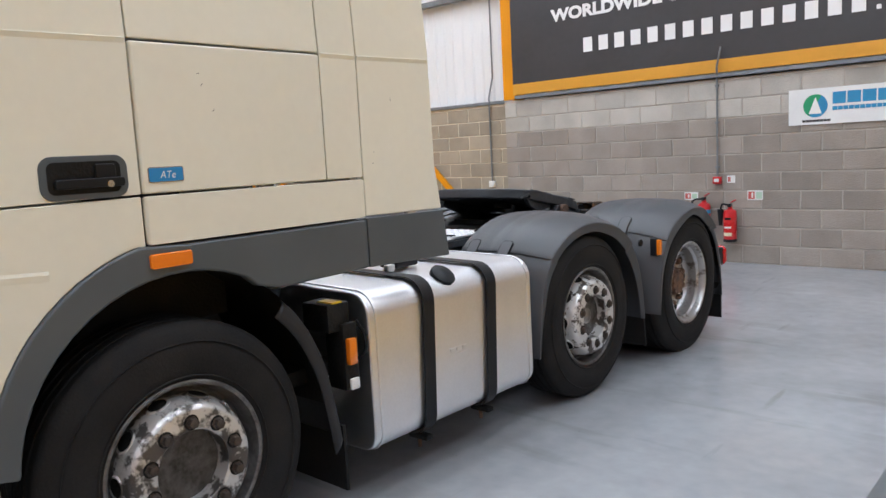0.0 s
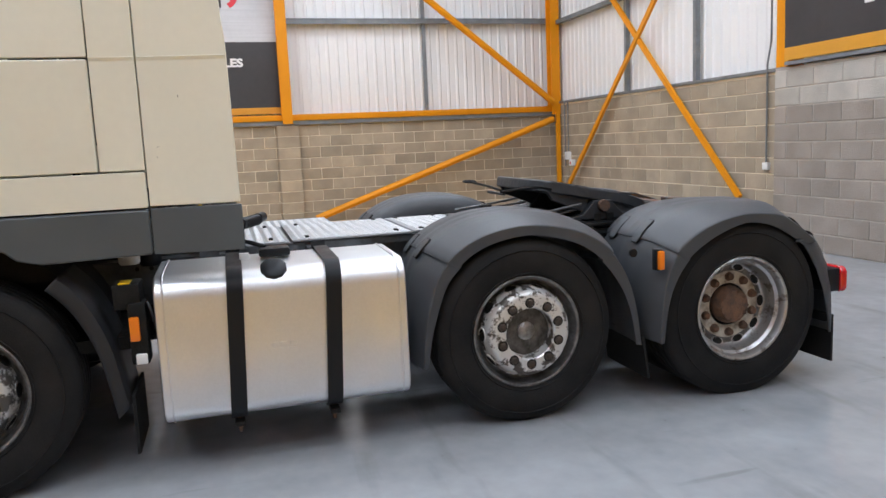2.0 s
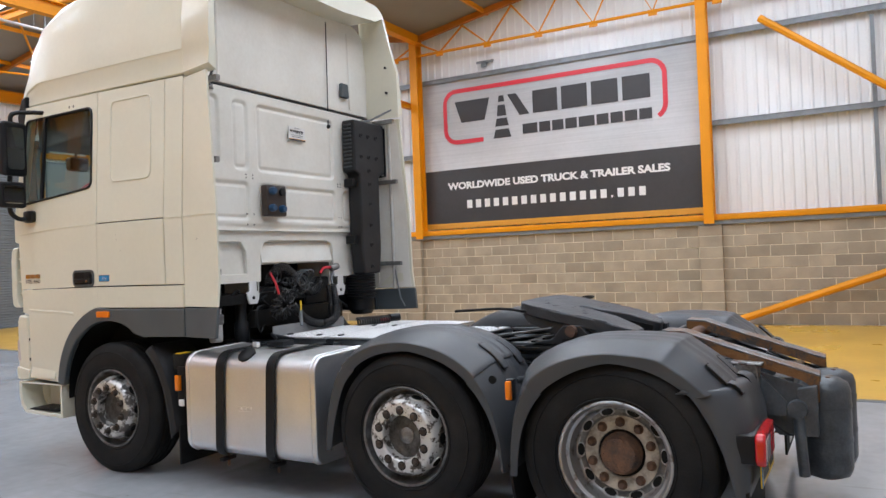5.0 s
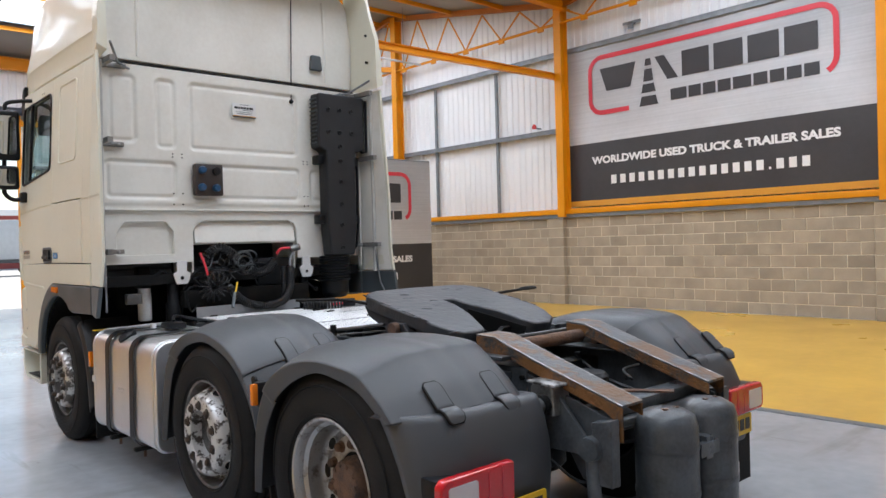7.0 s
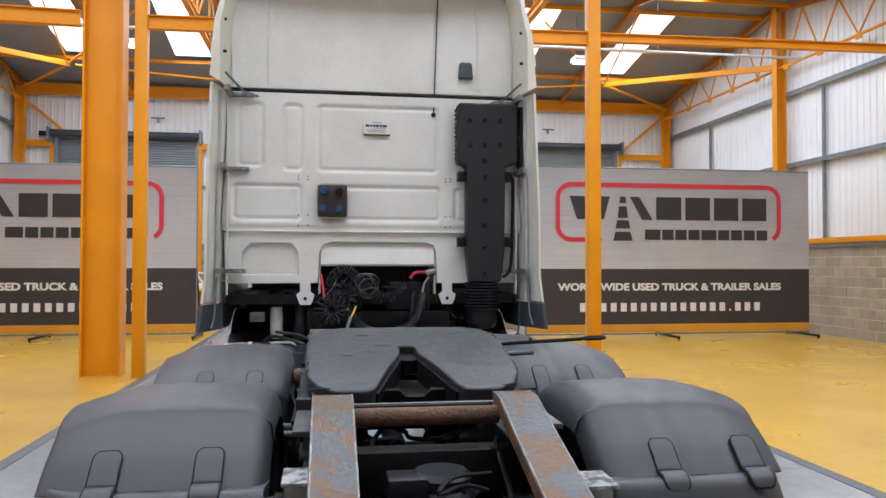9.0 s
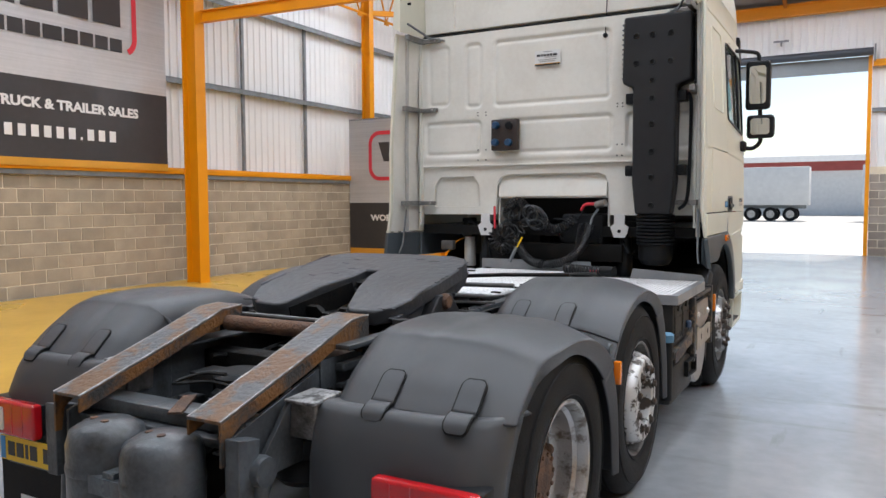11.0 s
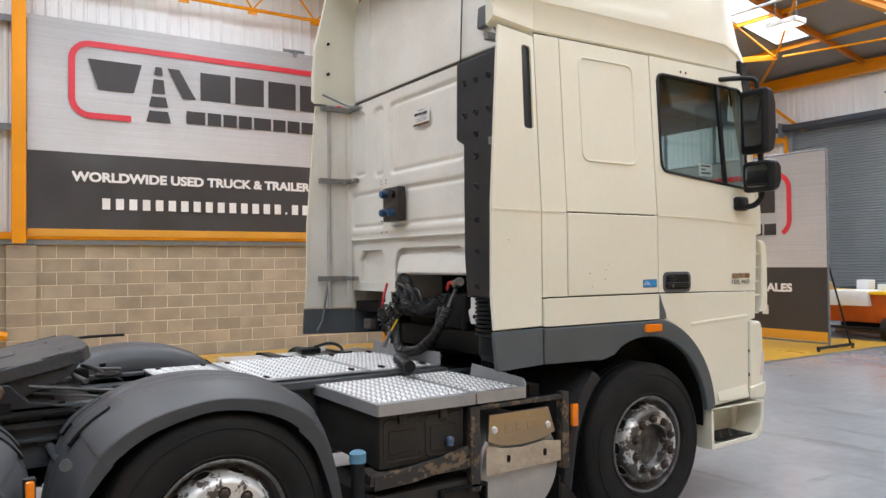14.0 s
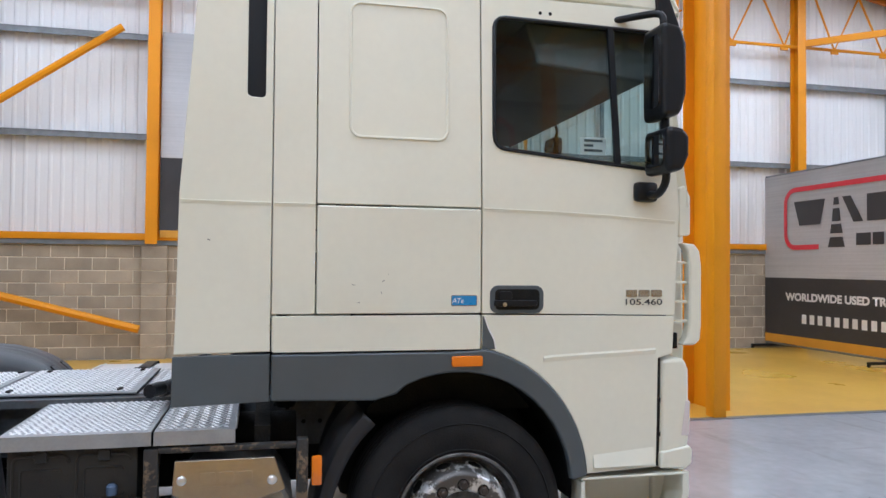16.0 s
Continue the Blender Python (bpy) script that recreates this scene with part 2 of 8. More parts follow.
GLASS = bpy.data.materials.new("window_glass")
GLASS.use_nodes = True
_g = GLASS.node_tree
_g.nodes.remove(_g.nodes["Principled BSDF"])
_tr, _gl, _mx, _fr = (_g.nodes.new(k) for k in ("ShaderNodeBsdfTransparent", "ShaderNodeBsdfGlossy", "ShaderNodeMixShader", "ShaderNodeLayerWeight"))
_tr.inputs[0].default_value = (0.60, 0.72, 0.71, 1)
_gl.inputs["Roughness"].default_value = 0.02
_pw, _sc = _g.nodes.new("ShaderNodeMath"), _g.nodes.new("ShaderNodeMapRange")
_pw.operation, _pw.inputs[1].default_value = "POWER", 5.0
_sc.inputs[3].default_value, _sc.inputs[4].default_value = 0.06, 1.0
_g.links.new(_fr.outputs["Facing"], _pw.inputs[0])
_g.links.new(_pw.outputs[0], _sc.inputs[0])
_g.links.new(_sc.outputs[0], _mx.inputs[0])
_g.links.new(_tr.outputs[0], _mx.inputs[1])
_g.links.new(_gl.outputs[0], _mx.inputs[2])
_g.links.new(_mx.outputs[0], _g.nodes["Material Output"].inputs[0])
# scuffs and tyre smears on the floor
_f = FLOOR.node_tree
_p = _f.nodes["Principled BSDF"]
_src = _p.inputs["Base Color"].links[0].from_socket
_tc = _f.nodes.new("ShaderNodeTexCoord")
for _sc, _rot, _lo, _hi, _dark in (((0.45, 3.2, 1.0), 0.5, 0.60, 0.72, 0.76), ((7.0, 0.8, 1.0), 0.2, 0.66, 0.74, 0.80), ((1.3, 1.6, 1.0), 0.0, 0.60, 0.80, 1.18), ((9.0, 9.0, 1.0), 0.0, 0.72, 0.76, 0.62)):
    _mp, _nz, _mr, _mi = (_f.nodes.new(k) for k in ("ShaderNodeMapping", "ShaderNodeTexNoise", "ShaderNodeMapRange", "ShaderNodeMix"))
    _mp.inputs["Scale"].default_value, _mp.inputs["Rotation"].default_value = _sc, (0, 0, _rot)
    _nz.inputs["Scale"].default_value, _nz.inputs["Detail"].default_value = 1.0, 7.0
    _mr.inputs[1].default_value, _mr.inputs[2].default_value = _lo, _hi
    _mi.data_type, _mi.blend_type = "RGBA", "MULTIPLY"
    _mi.inputs["B"].default_value = (_dark, _dark * 0.99, _dark * 0.97, 1)
    _f.links.new(_tc.outputs["Object"], _mp.inputs[0]); _f.links.new(_mp.outputs[0], _nz.inputs["Vector"])
    _f.links.new(_nz.outputs[0], _mr.inputs[0]); _f.links.new(_mr.outputs[0], _mi.inputs["Factor"])
    _f.links.new(_src, _mi.inputs["A"])
    _src = _mi.outputs["Result"]
_f.links.new(_src, _p.inputs["Base Color"])
# brushed metal print on the banners: fine level streaks, and a sheen put into the colour, paler towards the foot
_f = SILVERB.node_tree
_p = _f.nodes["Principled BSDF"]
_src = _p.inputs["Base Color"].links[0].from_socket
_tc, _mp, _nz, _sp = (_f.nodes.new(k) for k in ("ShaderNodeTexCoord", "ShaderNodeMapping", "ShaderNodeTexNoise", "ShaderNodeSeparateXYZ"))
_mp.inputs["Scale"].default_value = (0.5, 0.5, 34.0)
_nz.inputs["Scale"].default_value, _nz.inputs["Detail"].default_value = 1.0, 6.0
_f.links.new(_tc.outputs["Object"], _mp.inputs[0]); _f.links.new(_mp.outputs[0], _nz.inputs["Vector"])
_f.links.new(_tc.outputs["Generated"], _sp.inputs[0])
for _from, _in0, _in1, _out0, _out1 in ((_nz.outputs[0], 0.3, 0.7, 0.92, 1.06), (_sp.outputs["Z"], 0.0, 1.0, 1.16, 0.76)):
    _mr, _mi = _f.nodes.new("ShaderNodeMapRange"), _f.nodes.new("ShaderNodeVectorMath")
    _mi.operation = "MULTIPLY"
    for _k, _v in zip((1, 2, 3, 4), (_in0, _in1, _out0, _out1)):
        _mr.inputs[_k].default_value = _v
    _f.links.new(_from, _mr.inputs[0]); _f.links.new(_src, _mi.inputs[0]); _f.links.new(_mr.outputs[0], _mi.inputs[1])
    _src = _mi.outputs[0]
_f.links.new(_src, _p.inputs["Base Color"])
MIRROR = bpy.data.materials.new("mirror_glass")
MIRROR.use_nodes = True
_b = MIRROR.node_tree.nodes["Principled BSDF"]
_b.inputs["Base Color"].default_value, _b.inputs["Metallic"].default_value, _b.inputs["Roughness"].default_value = (0.50, 0.51, 0.52, 1), 1.0, 0.03
ROOFLIGHT = bpy.data.materials.new("rooflight_sheet")
ROOFLIGHT.use_nodes = True
_b = ROOFLIGHT.node_tree.nodes["Principled BSDF"]
_b.inputs["Base Color"].default_value = (0.85, 0.87, 0.88, 1)
_b.inputs["Emission Color"].default_value, _b.inputs["Emission Strength"].default_value = (0.96, 0.98, 1, 1), 1.6
LED = bpy.data.materials.new("lamp_diffuser")
LED.use_nodes = True
_b = LED.node_tree.nodes["Principled BSDF"]
_b.inputs["Emission Color"].default_value, _b.inputs["Emission Strength"].default_value = (1, 1, 1, 1), 2.5


# ---- mesh helpers ----
def part(name, bm, material, parent=None, label="", sharp=38, bevel=0.0):
    me = bpy.data.meshes.new(name)
    bmesh.ops.recalc_face_normals(bm, faces=bm.faces)
    bm.to_mesh(me)
    bm.free()
    me.materials.append(material)
    me.shade_smooth()
    me.set_sharp_from_angle(angle=radians(sharp))
    ob = new(name, me)
    if parent:
        ob.parent = parent
    if label:
        ob["label"] = label
    if bevel:
        mod = ob.modifiers.new("edge", "BEVEL")
        mod.width, mod.segments, mod.limit_method, mod.angle_limit = bevel, 2, "ANGLE", radians(40)
        mod.harden_normals = True
    return ob


def thing(name, label, category, group="", kind=""):
    return tagged(new(name), label, category, group, kind)


def bx(bm, x0, x1, y0, y1, z0, z1, bev=0.0, seg=2):
    r = bmesh.ops.create_cube(bm, size=1)
    vs = r["verts"]
    for v in vs:
        v.co = Vector(((x0 + x1) / 2 + v.co.x * (x1 - x0), (y0 + y1) / 2 + v.co.y * (y1 - y0), (z0 + z1) / 2 + v.co.z * (z1 - z0)))
    if bev:
        es = list({e for v in vs for e in v.link_edges})
        bmesh.ops.bevel(bm, geom=es, offset=bev, segments=seg, affect="EDGES", profile=0.5)
    return bm


def box(*a, **k):
    return bx(bmesh.new(), *a, **k)


def put(u, v, w, axis):
    """u, v in the plane across axis, w along it."""
    return {"x": (w, u, v), "y": (u, w, v), "z": (u, v, w)}[axis]


def prism(pts, axis, a, b, bm=None, holes=()):
    bm = bm or bmesh.new()
    es = []
    for loop in (pts, *holes):
        vs = [bm.verts.new(put(u, v, a, axis)) for u, v in loop]
        es += [bm.edges.new((vs[i], vs[(i + 1) % len(vs)])) for i in range(len(vs))]
    if holes:
        fs = [g for g in bmesh.ops.triangle_fill(bm, edges=es, use_beauty=True)["geom"] if isinstance(g, bmesh.types.BMFace)]
    else:
        fs = [bm.faces.new([e.verts[0] for e in es])]
    ex = bmesh.ops.extrude_face_region(bm, geom=fs)
    d = Vector(put(0, 0, b - a, axis))
    bmesh.ops.translate(bm, verts=[g for g in ex["geom"] if isinstance(g, bmesh.types.BMVert)], vec=d)
    return bm


def rrect(u0, u1, v0, v1, r, n=4):
    out = []
    for cu, cv, a0 in ((u1 - r, v1 - r, 0), (u0 + r, v1 - r, 90), (u0 + r, v0 + r, 180), (u1 - r, v0 + r, 270)):
        for k in range(n + 1):
            a = radians(a0 + 90 * k / n)
            out.append((cu + r * math.cos(a), cv + r * math.sin(a)))
    return out


def disc(cu, cv, r, n=24):
    return [(cu + r * math.cos(2 * math.pi * k / n), cv + r * math.sin(2 * math.pi * k / n)) for k in range(n)]


def lathe(prof, centre, axis="x", n=48, sign=1, skip=None, bm=None, closed=False):
    """prof: (radius, along). skip(ring, segment) leaves faces out."""
    bm = bm or bmesh.new()
    c = Vector(centre)
    rings = []
    for r, w in prof:
        ring = []
        for k in range(n):
            a = 2 * math.pi * k / n
            ring.append(bm.verts.new(c + Vector(put(r * math.cos(a), r * math.sin(a), w * sign, axis))))
        rings.append(ring)
    m = len(rings)
    for i in range(m if closed else m - 1):
        for k in range(n):
            if skip and skip(i, k):
                continue
            j = (i + 1) % m
            bm.faces.new((rings[i][k], rings[i][(k + 1) % n], rings[j][(k + 1) % n], rings[j][k]))
    return bm


def capped(prof, centre, axis="z", n=24, sign=1, bm=None):
    return lathe([(0.0005, prof[0][1]), *prof, (0.0005, prof[-1][1])], centre, axis, n, sign, bm=bm)


def tube(pts, r, n=8, bm=None, closed=False):
    bm = bm or bmesh.new()
    pts = [Vector(p) for p in pts]
    up = None
    rings = []
    for i, p in enumerate(pts):
        d = (pts[min(i + 1, len(pts) - 1)] - pts[max(i - 1, 0)]).normalized()
        if up is None:
            up = d.orthogonal().normalized()
        up = (up - d * up.dot(d)).normalized()
        side = d.cross(up)
        rr = r[i] if isinstance(r, (list, tuple)) else r
        rings.append([bm.verts.new(p + rr * (math.cos(2 * math.pi * k / n) * up + math.sin(2 * math.pi * k / n) * side)) for k in range(n)])
    for a, b in zip(rings, rings[1:]):
        for k in range(n):
            bm.faces.new((a[k], a[(k + 1) % n], b[(k + 1) % n], b[k]))
    bm.faces.new(rings[0])
    bm.faces.new(rings[-1][::-1])
    return bm


def smooth_path(pts, per=6):
    """Catmull-Rom through the points."""
    p = [Vector(q) for q in pts]
    p = [2 * p[0] - p[1], *p, 2 * p[-1] - p[-2]]
    out = []
    for i in range(1, len(p) - 2):
        for k in range(per):
            t = k / per
            out.append(0.5 * ((2 * p[i]) + (p[i + 1] - p[i - 1]) * t + (2 * p[i - 1] - 5 * p[i] + 4 * p[i + 1] - p[i + 2]) * t * t
                              + (3 * p[i] - p[i - 1] - 3 * p[i + 1] + p[i + 2]) * t ** 3))
    return out + [p[-2]]


def beam(a, b, w, h, bm=None, up=(0, 0, 1)):
    """A rectangular bar from a to b."""
    bm = bm or bmesh.new()
    a, b = Vector(a), Vector(b)
    d = (b - a).normalized()
    s = d.cross(Vector(up))
    s = s.normalized() if s.length > 1e-4 else Vector((1, 0, 0))
    u = s.cross(d)
    q = [[bm.verts.new(p + s * x * w / 2 + u * z * h / 2) for x, z in ((-1, -1), (1, -1), (1, 1), (-1, 1))] for p in (a, b)]
    for k in range(4):
        bm.faces.new((q[0][k], q[0][(k + 1) % 4], q[1][(k + 1) % 4], q[1][k]))
    bm.faces.new(q[0][::-1])
    bm.faces.new(q[1])
    return bm


def ibeam(a, b, w, h, t=0.02, bm=None, up=(0, 0, 1)):
    """An I-section from a to b: flanges w wide, h deep along up."""
    bm = bm or bmesh.new()
    a, b = Vector(a), Vector(b)
    d = (b - a).normalized()
    s = d.cross(Vector(up)).normalized()
    u = s.cross(d)
    f = u * (h / 2 - t / 2)
    beam(a + f, b + f, w, t, bm, up)
    beam(a - f, b - f, w, t, bm, up)
    beam(a, b, t * 0.8, h - 2 * t, bm, up)
    return bm


def text(name, words, material, m, width, height, parent, bold=0.0):
    """Flat lettering stretched to width and height, lying in the plane of m, its middle at m."""
    c = bpy.data.curves.new(name, "FONT")
    c.body, c.align_x, c.align_y, c.size, c.offset, c.extrude = words, "LEFT", "BOTTOM", 1.0, bold, 0.0
    c.resolution_u = 4
    ob = new(name, c)
    me = bpy.data.meshes.new_from_object(ob.evaluated_get(bpy.context.evaluated_depsgraph_get()))
    bpy.data.objects.remove(ob)
    co = np.array([v.co[:] for v in me.vertices])
    lo, hi = co.min(0), co.max(0)
    for v in me.vertices:
        v.co = m @ Vector(((v.co.x - (lo[0] + hi[0]) / 2) * width / (hi[0] - lo[0]), (v.co.y - (lo[1] + hi[1]) / 2) * height / (hi[1] - lo[1]), 0))
    me.materials.clear()
    me.materials.append(material)
    o = new(name, me)
    o.parent = parent
    return o


# ---- hall: floor ----
XL, XR, YB, YF = -9.75, 11.1, -8.6, 17.1
floor = tagged(part("floor", box(XL - 0.3, XR + 0.3, YB - 0.3, YF + 0.15, -0.2, 0.0), FLOOR), "glossy grey resin floor of the hall", "floor", kind="structure")
yard = tagged(part("ground", box(-300, 300, YF + 0.16, 500, -0.25, -0.01), CONC), "pale concrete yard outside the open door", "ground", kind="structure")
fy = prism([(3.5, -7.2), (10.95, -7.2), (10.95, 16.9), (4.9, 16.9), (4.2, 10.3), (3.5, 3.0)], "z", 0.0005, 0.004)
part("floor_paint", fy, FLOORY, floor, "yellow painted floor area")
fy = prism([(-9.6, -7.2), (-3.0, -7.2), (-3.0, 9.8), (-3.0, 12.0), (-9.6, 12.0)], "z", 0.0005, 0.004)
part("floor_paint", fy, FLOORY, floor, "yellow painted floor area")
fl = prism([(3.38, -7.32), (10.95, -7.32), (10.95, -7.2), (3.5, -7.2), (3.5, 3.0), (4.2, 10.3), (4.9, 16.9), (4.78, 16.9), (4.08, 10.3), (3.38, 3.0)], "z", 0.0005, 0.0045)
part("floor_line", fl, FLOORD, floor, "dark grey border line")
fl = prism([(-2.88, -7.32), (-2.88, 12.1), (-3.0, 12.1), (-3.0, -7.2), (-9.6, -7.2), (-9.6, -7.32)], "z", 0.0005, 0.0045)
part("floor_line", fl, FLOORD, floor, "dark grey border line")


# ---- hall: walls ----
def clad(name, a, b, ztop, z0, label, out):
    """Ribbed sheeting from a to b in plan, up to ztop(s); out: the way its ribs face."""
    a, b, out = Vector((*a, 0)), Vector((*b, 0)), Vector((*out, 0))
    ln = (b - a).length
    d = (b - a) / ln
    verts, faces = [], []
    s, rows = 0.0, []
    while s < ln:
        for ds, o in ((0.0, 0.0), (0.12, 0.0), (0.145, 0.02), (0.175, 0.02)):
            if s + ds <= ln:
                rows.append((s + ds, o))
        s += 0.2
    rows.append((ln, 0.0))
    for s, o in rows:
        p = a + d * s + out * o
        verts += [(p.x, p.y, z0), (p.x, p.y, ztop(p))]
    for i in range(len(rows) - 1):
        faces.append((2 * i, 2 * i + 2, 2 * i + 3, 2 * i + 1))
    n = len(verts)
    for s in (0, ln):
        p = a + d * s - out * 0.06
        verts += [(p.x, p.y, z0), (p.x, p.y, ztop(p))]
    faces.append((n, n + 1, n + 3, n + 2))
    me = bpy.data.meshes.new(name)
    me.from_pydata(verts, [], faces)
    me.materials.append(CLAD)
    ob = new(name, me)
    return tagged(ob, label, "wall", kind="structure")


top_y = lambda p: roof_z(p.y) + 0.12
walls = {}
# masonry cores, the block faces stand 4 mm proud of them
walls["right"] = tagged(part("wall_east", box(XR - 0.1, XR + 0.25, YB, YF, 0, 2.03), MORTAR), "low wall of brown-grey concrete blocks", "wall", kind="structure")
walls["left"] = tagged(part("wall_west", box(XL - 0.25, XL + 0.1, YB, YF, 0, 2.03), MORTAR), "low wall of brown-grey concrete blocks", "wall", kind="structure")
walls["rear"] = tagged(part("wall_south", box(XL + 0.1, 3.42, YB - 0.25, -8.114, 0, 2.28), MORTARG), "grey concrete block wall under the banner", "wall", kind="structure")
walls["rear2"] = tagged(part("wall_south_corner", box(3.42, XR - 0.1, YB - 0.25, -8.5, 0, 2.28), MORTAR), "grey concrete block wall in the corner", "wall", kind="structure")
walls["front"] = tagged(part("wall_north", box(2.5, 4.3, YF, YF + 0.25, 0, 2.45), MORTAR), "concrete block pier between the doors", "wall", kind="structure")
walls["front2"] = tagged(part("wall_north_pier", box(-4.4, -2.0, YF, YF + 0.25, 0, 2.45), MORTAR), "concrete block pier between the doors", "wall", kind="structure")
walls["front3"] = tagged(part("wall_north_corner", box(9.3, XR - 0.1, YF, YF + 0.25, 0, 2.45), MORTAR), "concrete block wall beside the shutter", "wall", kind="structure")
walls["front4"] = tagged(part("wall_north_west", box(XL + 0.1, -8.65, YF, YF + 0.25, 0, 2.45), MORTAR), "concrete block wall beside the shutter", "wall", kind="structure")

clad("wall_east_cladding", (XR + 0.08, YB), (XR + 0.08, YF + 0.16), top_y, 2.03, "white ribbed steel cladding above the blocks", (-1, 0))
clad("wall_west_cladding", (XL - 0.08, YB), (XL - 0.08, YF + 0.16), top_y, 2.03, "white ribbed steel cladding above the blocks", (1, 0))
clad("wall_south_cladding", (XL, YB), (XR, YB), lambda p: 7.2, 2.28, "white ribbed steel cladding above the blocks", (0, 1))
clad("wall_north_cladding", (XL - 0.14, YF + 0.1), (XR + 0.14, YF + 0.1), lambda p: 7.2, 5.5, "white ribbed steel cladding over the doors", (0, -1))
for i, (xa, xb) in enumerate(((2.5, 4.3), (-4.4, -2.0), (9.3, XR + 0.14), (XL - 0.14, -8.65))):
    clad("wall_north_panel_%d" % (i + 1), (xa, YF + 0.1), (xb, YF + 0.1), lambda p: 5.5, 2.45, "white ribbed cladding between the doors", (0, -1))


def steel(name, bm, label, category="beam", material=None, group=""):
    return tagged(part(name, bm, material or ORANGE), label, category, group, "structure")


# sills on the block walls
for name, x0, x1 in (("sill_east", XR - 0.2, XR + 0.02), ("sill_west", XL - 0.02, XL + 0.2)):
    steel(name, box(x0, x1, YB, YF, 2.12, 2.24, bev=0.006), "orange steel rail on top of the block wall", "rail")
    steel(name + "_flashing", box(x0 + 0.03, x1 - 0.03, YB, YF, 2.034, 2.118), "grey flashing on top of the block wall", "trim", GIRT)
steel("sill_south", box(XL + 0.3, 3.2, -8.2, -8.06, 2.3, 2.345), "grey flashing on the block wall", "trim", GIRT)
steel("sill_south_corner", box(3.5, XR - 0.2, -8.6, -8.46, 2.284, 2.33), "grey flashing on the block wall", "trim", GIRT)

# girts and mullions
for name, x, s in (("girt_east", XR - 0.02, 1), ("girt_west", XL + 0.02, -1)):
    for z in ((4.15, 5.95) if s > 0 else (4.02, 5.82)):
        g = bmesh.new()
        for ya, yb in (((YB, -2.4), (4.36, YF)) if s > 0 and z < 5 else ((YB, YF),)):
            beam((x, ya, z), (x, yb, z), 0.16, 0.02, g)
            beam((x - s * 0.07, ya, z - 0.05), (x - s * 0.07, yb, z - 0.05), 0.02, 0.10, g)
        steel(name, g, "galvanised horizontal wall rail", "rail", GIRT)
    for y in ((-5.5, 6.6, 8.95, 14.25) if s > 0 else (-5.5, 5.86, 8.0, 12.99, 15.1)):
        steel(name.replace("girt", "mullion"), box(x - 0.03, x + 0.03, y - 0.035, y + 0.035, 2.25, 5.8), "galvanised vertical wall post", "post", GIRT)
for z in (4.05, 5.9):
    steel("girt_south", box(XL, XR, -8.55, -8.42, z - 0.05, z + 0.03), "galvanised horizontal wall rail", "rail", GIRT)
for x in (7.85, 5.7):
    steel("mullion_south", box(x - 0.04, x + 0.04, -8.55, -8.47, 2.33, 6.9), "galvanised vertical wall post", "post", GIRT)

# gable posts
for s, xc in ((1, XR - 0.22), (-1, XL + 0.25)):
    for y in ((-8.4, -2.5, 4.32, 10.4, 16.9) if s > 0 else (-8.4, -2.88, 10.4, 16.9)):
        z0 = 2.05 if y < 5 else 0.0
        steel("column", ibeam((xc, y, z0), (xc, y, roof_z(y)), 0.2, 0.26, 0.02, up=(1, 0, 0)), "orange painted steel column at the wall", "column")
    # lattice girder along the gable
    g = bmesh.new()
    xg = xc - s * 0.02
    tube([(xg, YB, 6.57), (xg, YF, 6.57)], 0.035, 8, g)
    n = 20
    for k in range(n):
        y0, y1 = YB + (YF - YB) * k / n, YB + (YF - YB) * (k + 1) / n
        ym = (y0 + y1) / 2
        tube([(xg, y0, roof_z(y0) - 0.12), (xg, ym, 6.57), (xg, y1, roof_z(y1) - 0.12)], 0.025, 6, g)
        bx(g, xg - 0.02, xg + 0.02, ym - 0.09, ym + 0.09, 6.48, 6.6)
    steel("lattice_girder", g, "orange zigzag lattice girder under the roof", "truss")
# inner columns and valley beams
steel("column", ibeam((-3.585, 4.36, 0), (-3.585, 4.36, 5.66), 0.30, 0.55, 0.03, up=(1, 0, 0)), "large orange steel column standing on the floor", "column")
steel("column", ibeam((-9.0, 3.78, 0), (-9.0, 3.78, 5.66), 0.24, 0.36, 0.025, up=(1, 0, 0)), "large orange steel column beside the wall", "column")
steel("column", box(-3.12, -2.95, 4.06, 4.22, 0, 7.0, bev=0.01), "slim orange box column beside the large one", "column")
steel("column", box(3.58, 3.78, 4.02, 4.2, 0, 7.0, bev=0.01), "slim orange box column on the floor line", "column")
steel("tie_beam", ibeam((-8.81, 3.85, 5.085), (-3.87, 4.15, 5.085), 0.12, 0.22, 0.015), "orange tie beam between columns", "beam")
steel("tie_beam", ibeam((-2.95, 4.14, 5.07), (3.58, 4.1, 5.13), 0.12, 0.2, 0.015), "orange tie beam between columns", "beam")
steel("tie_beam", ibeam((3.78, 4.15, 5.17), (XR - 0.25, 4.45, 5.34), 0.12, 0.14, 0.015), "orange tie beam between columns", "beam")
steel("valley_girder", ibeam((XL + 0.1, 3.78, 5.97), (-3.32, 4.33, 5.97), 0.42, 0.62, 0.03), "deep orange girder carried by the large columns", "beam")
for x, y in ((-3.585, 4.33), (-9.0, 3.78)):
    steel("cap_plate", box(x - 0.29, x + 0.29, y - 0.2, y + 0.2, 5.64, 5.659), "orange cap plate on the column", "plate")
    steel("column", ibeam((x, y, 6.28), (x, y, 7.0), 0.2, 0.26, 0.02, up=(1, 0, 0)), "short orange stub column under the valley", "column")
steel("valley_beam", ibeam((XL + 0.1, 4.2, 7.02), (XR - 0.1, 4.2, 7.02), 0.2, 0.36, 0.02), "orange valley beam under the roof", "beam")
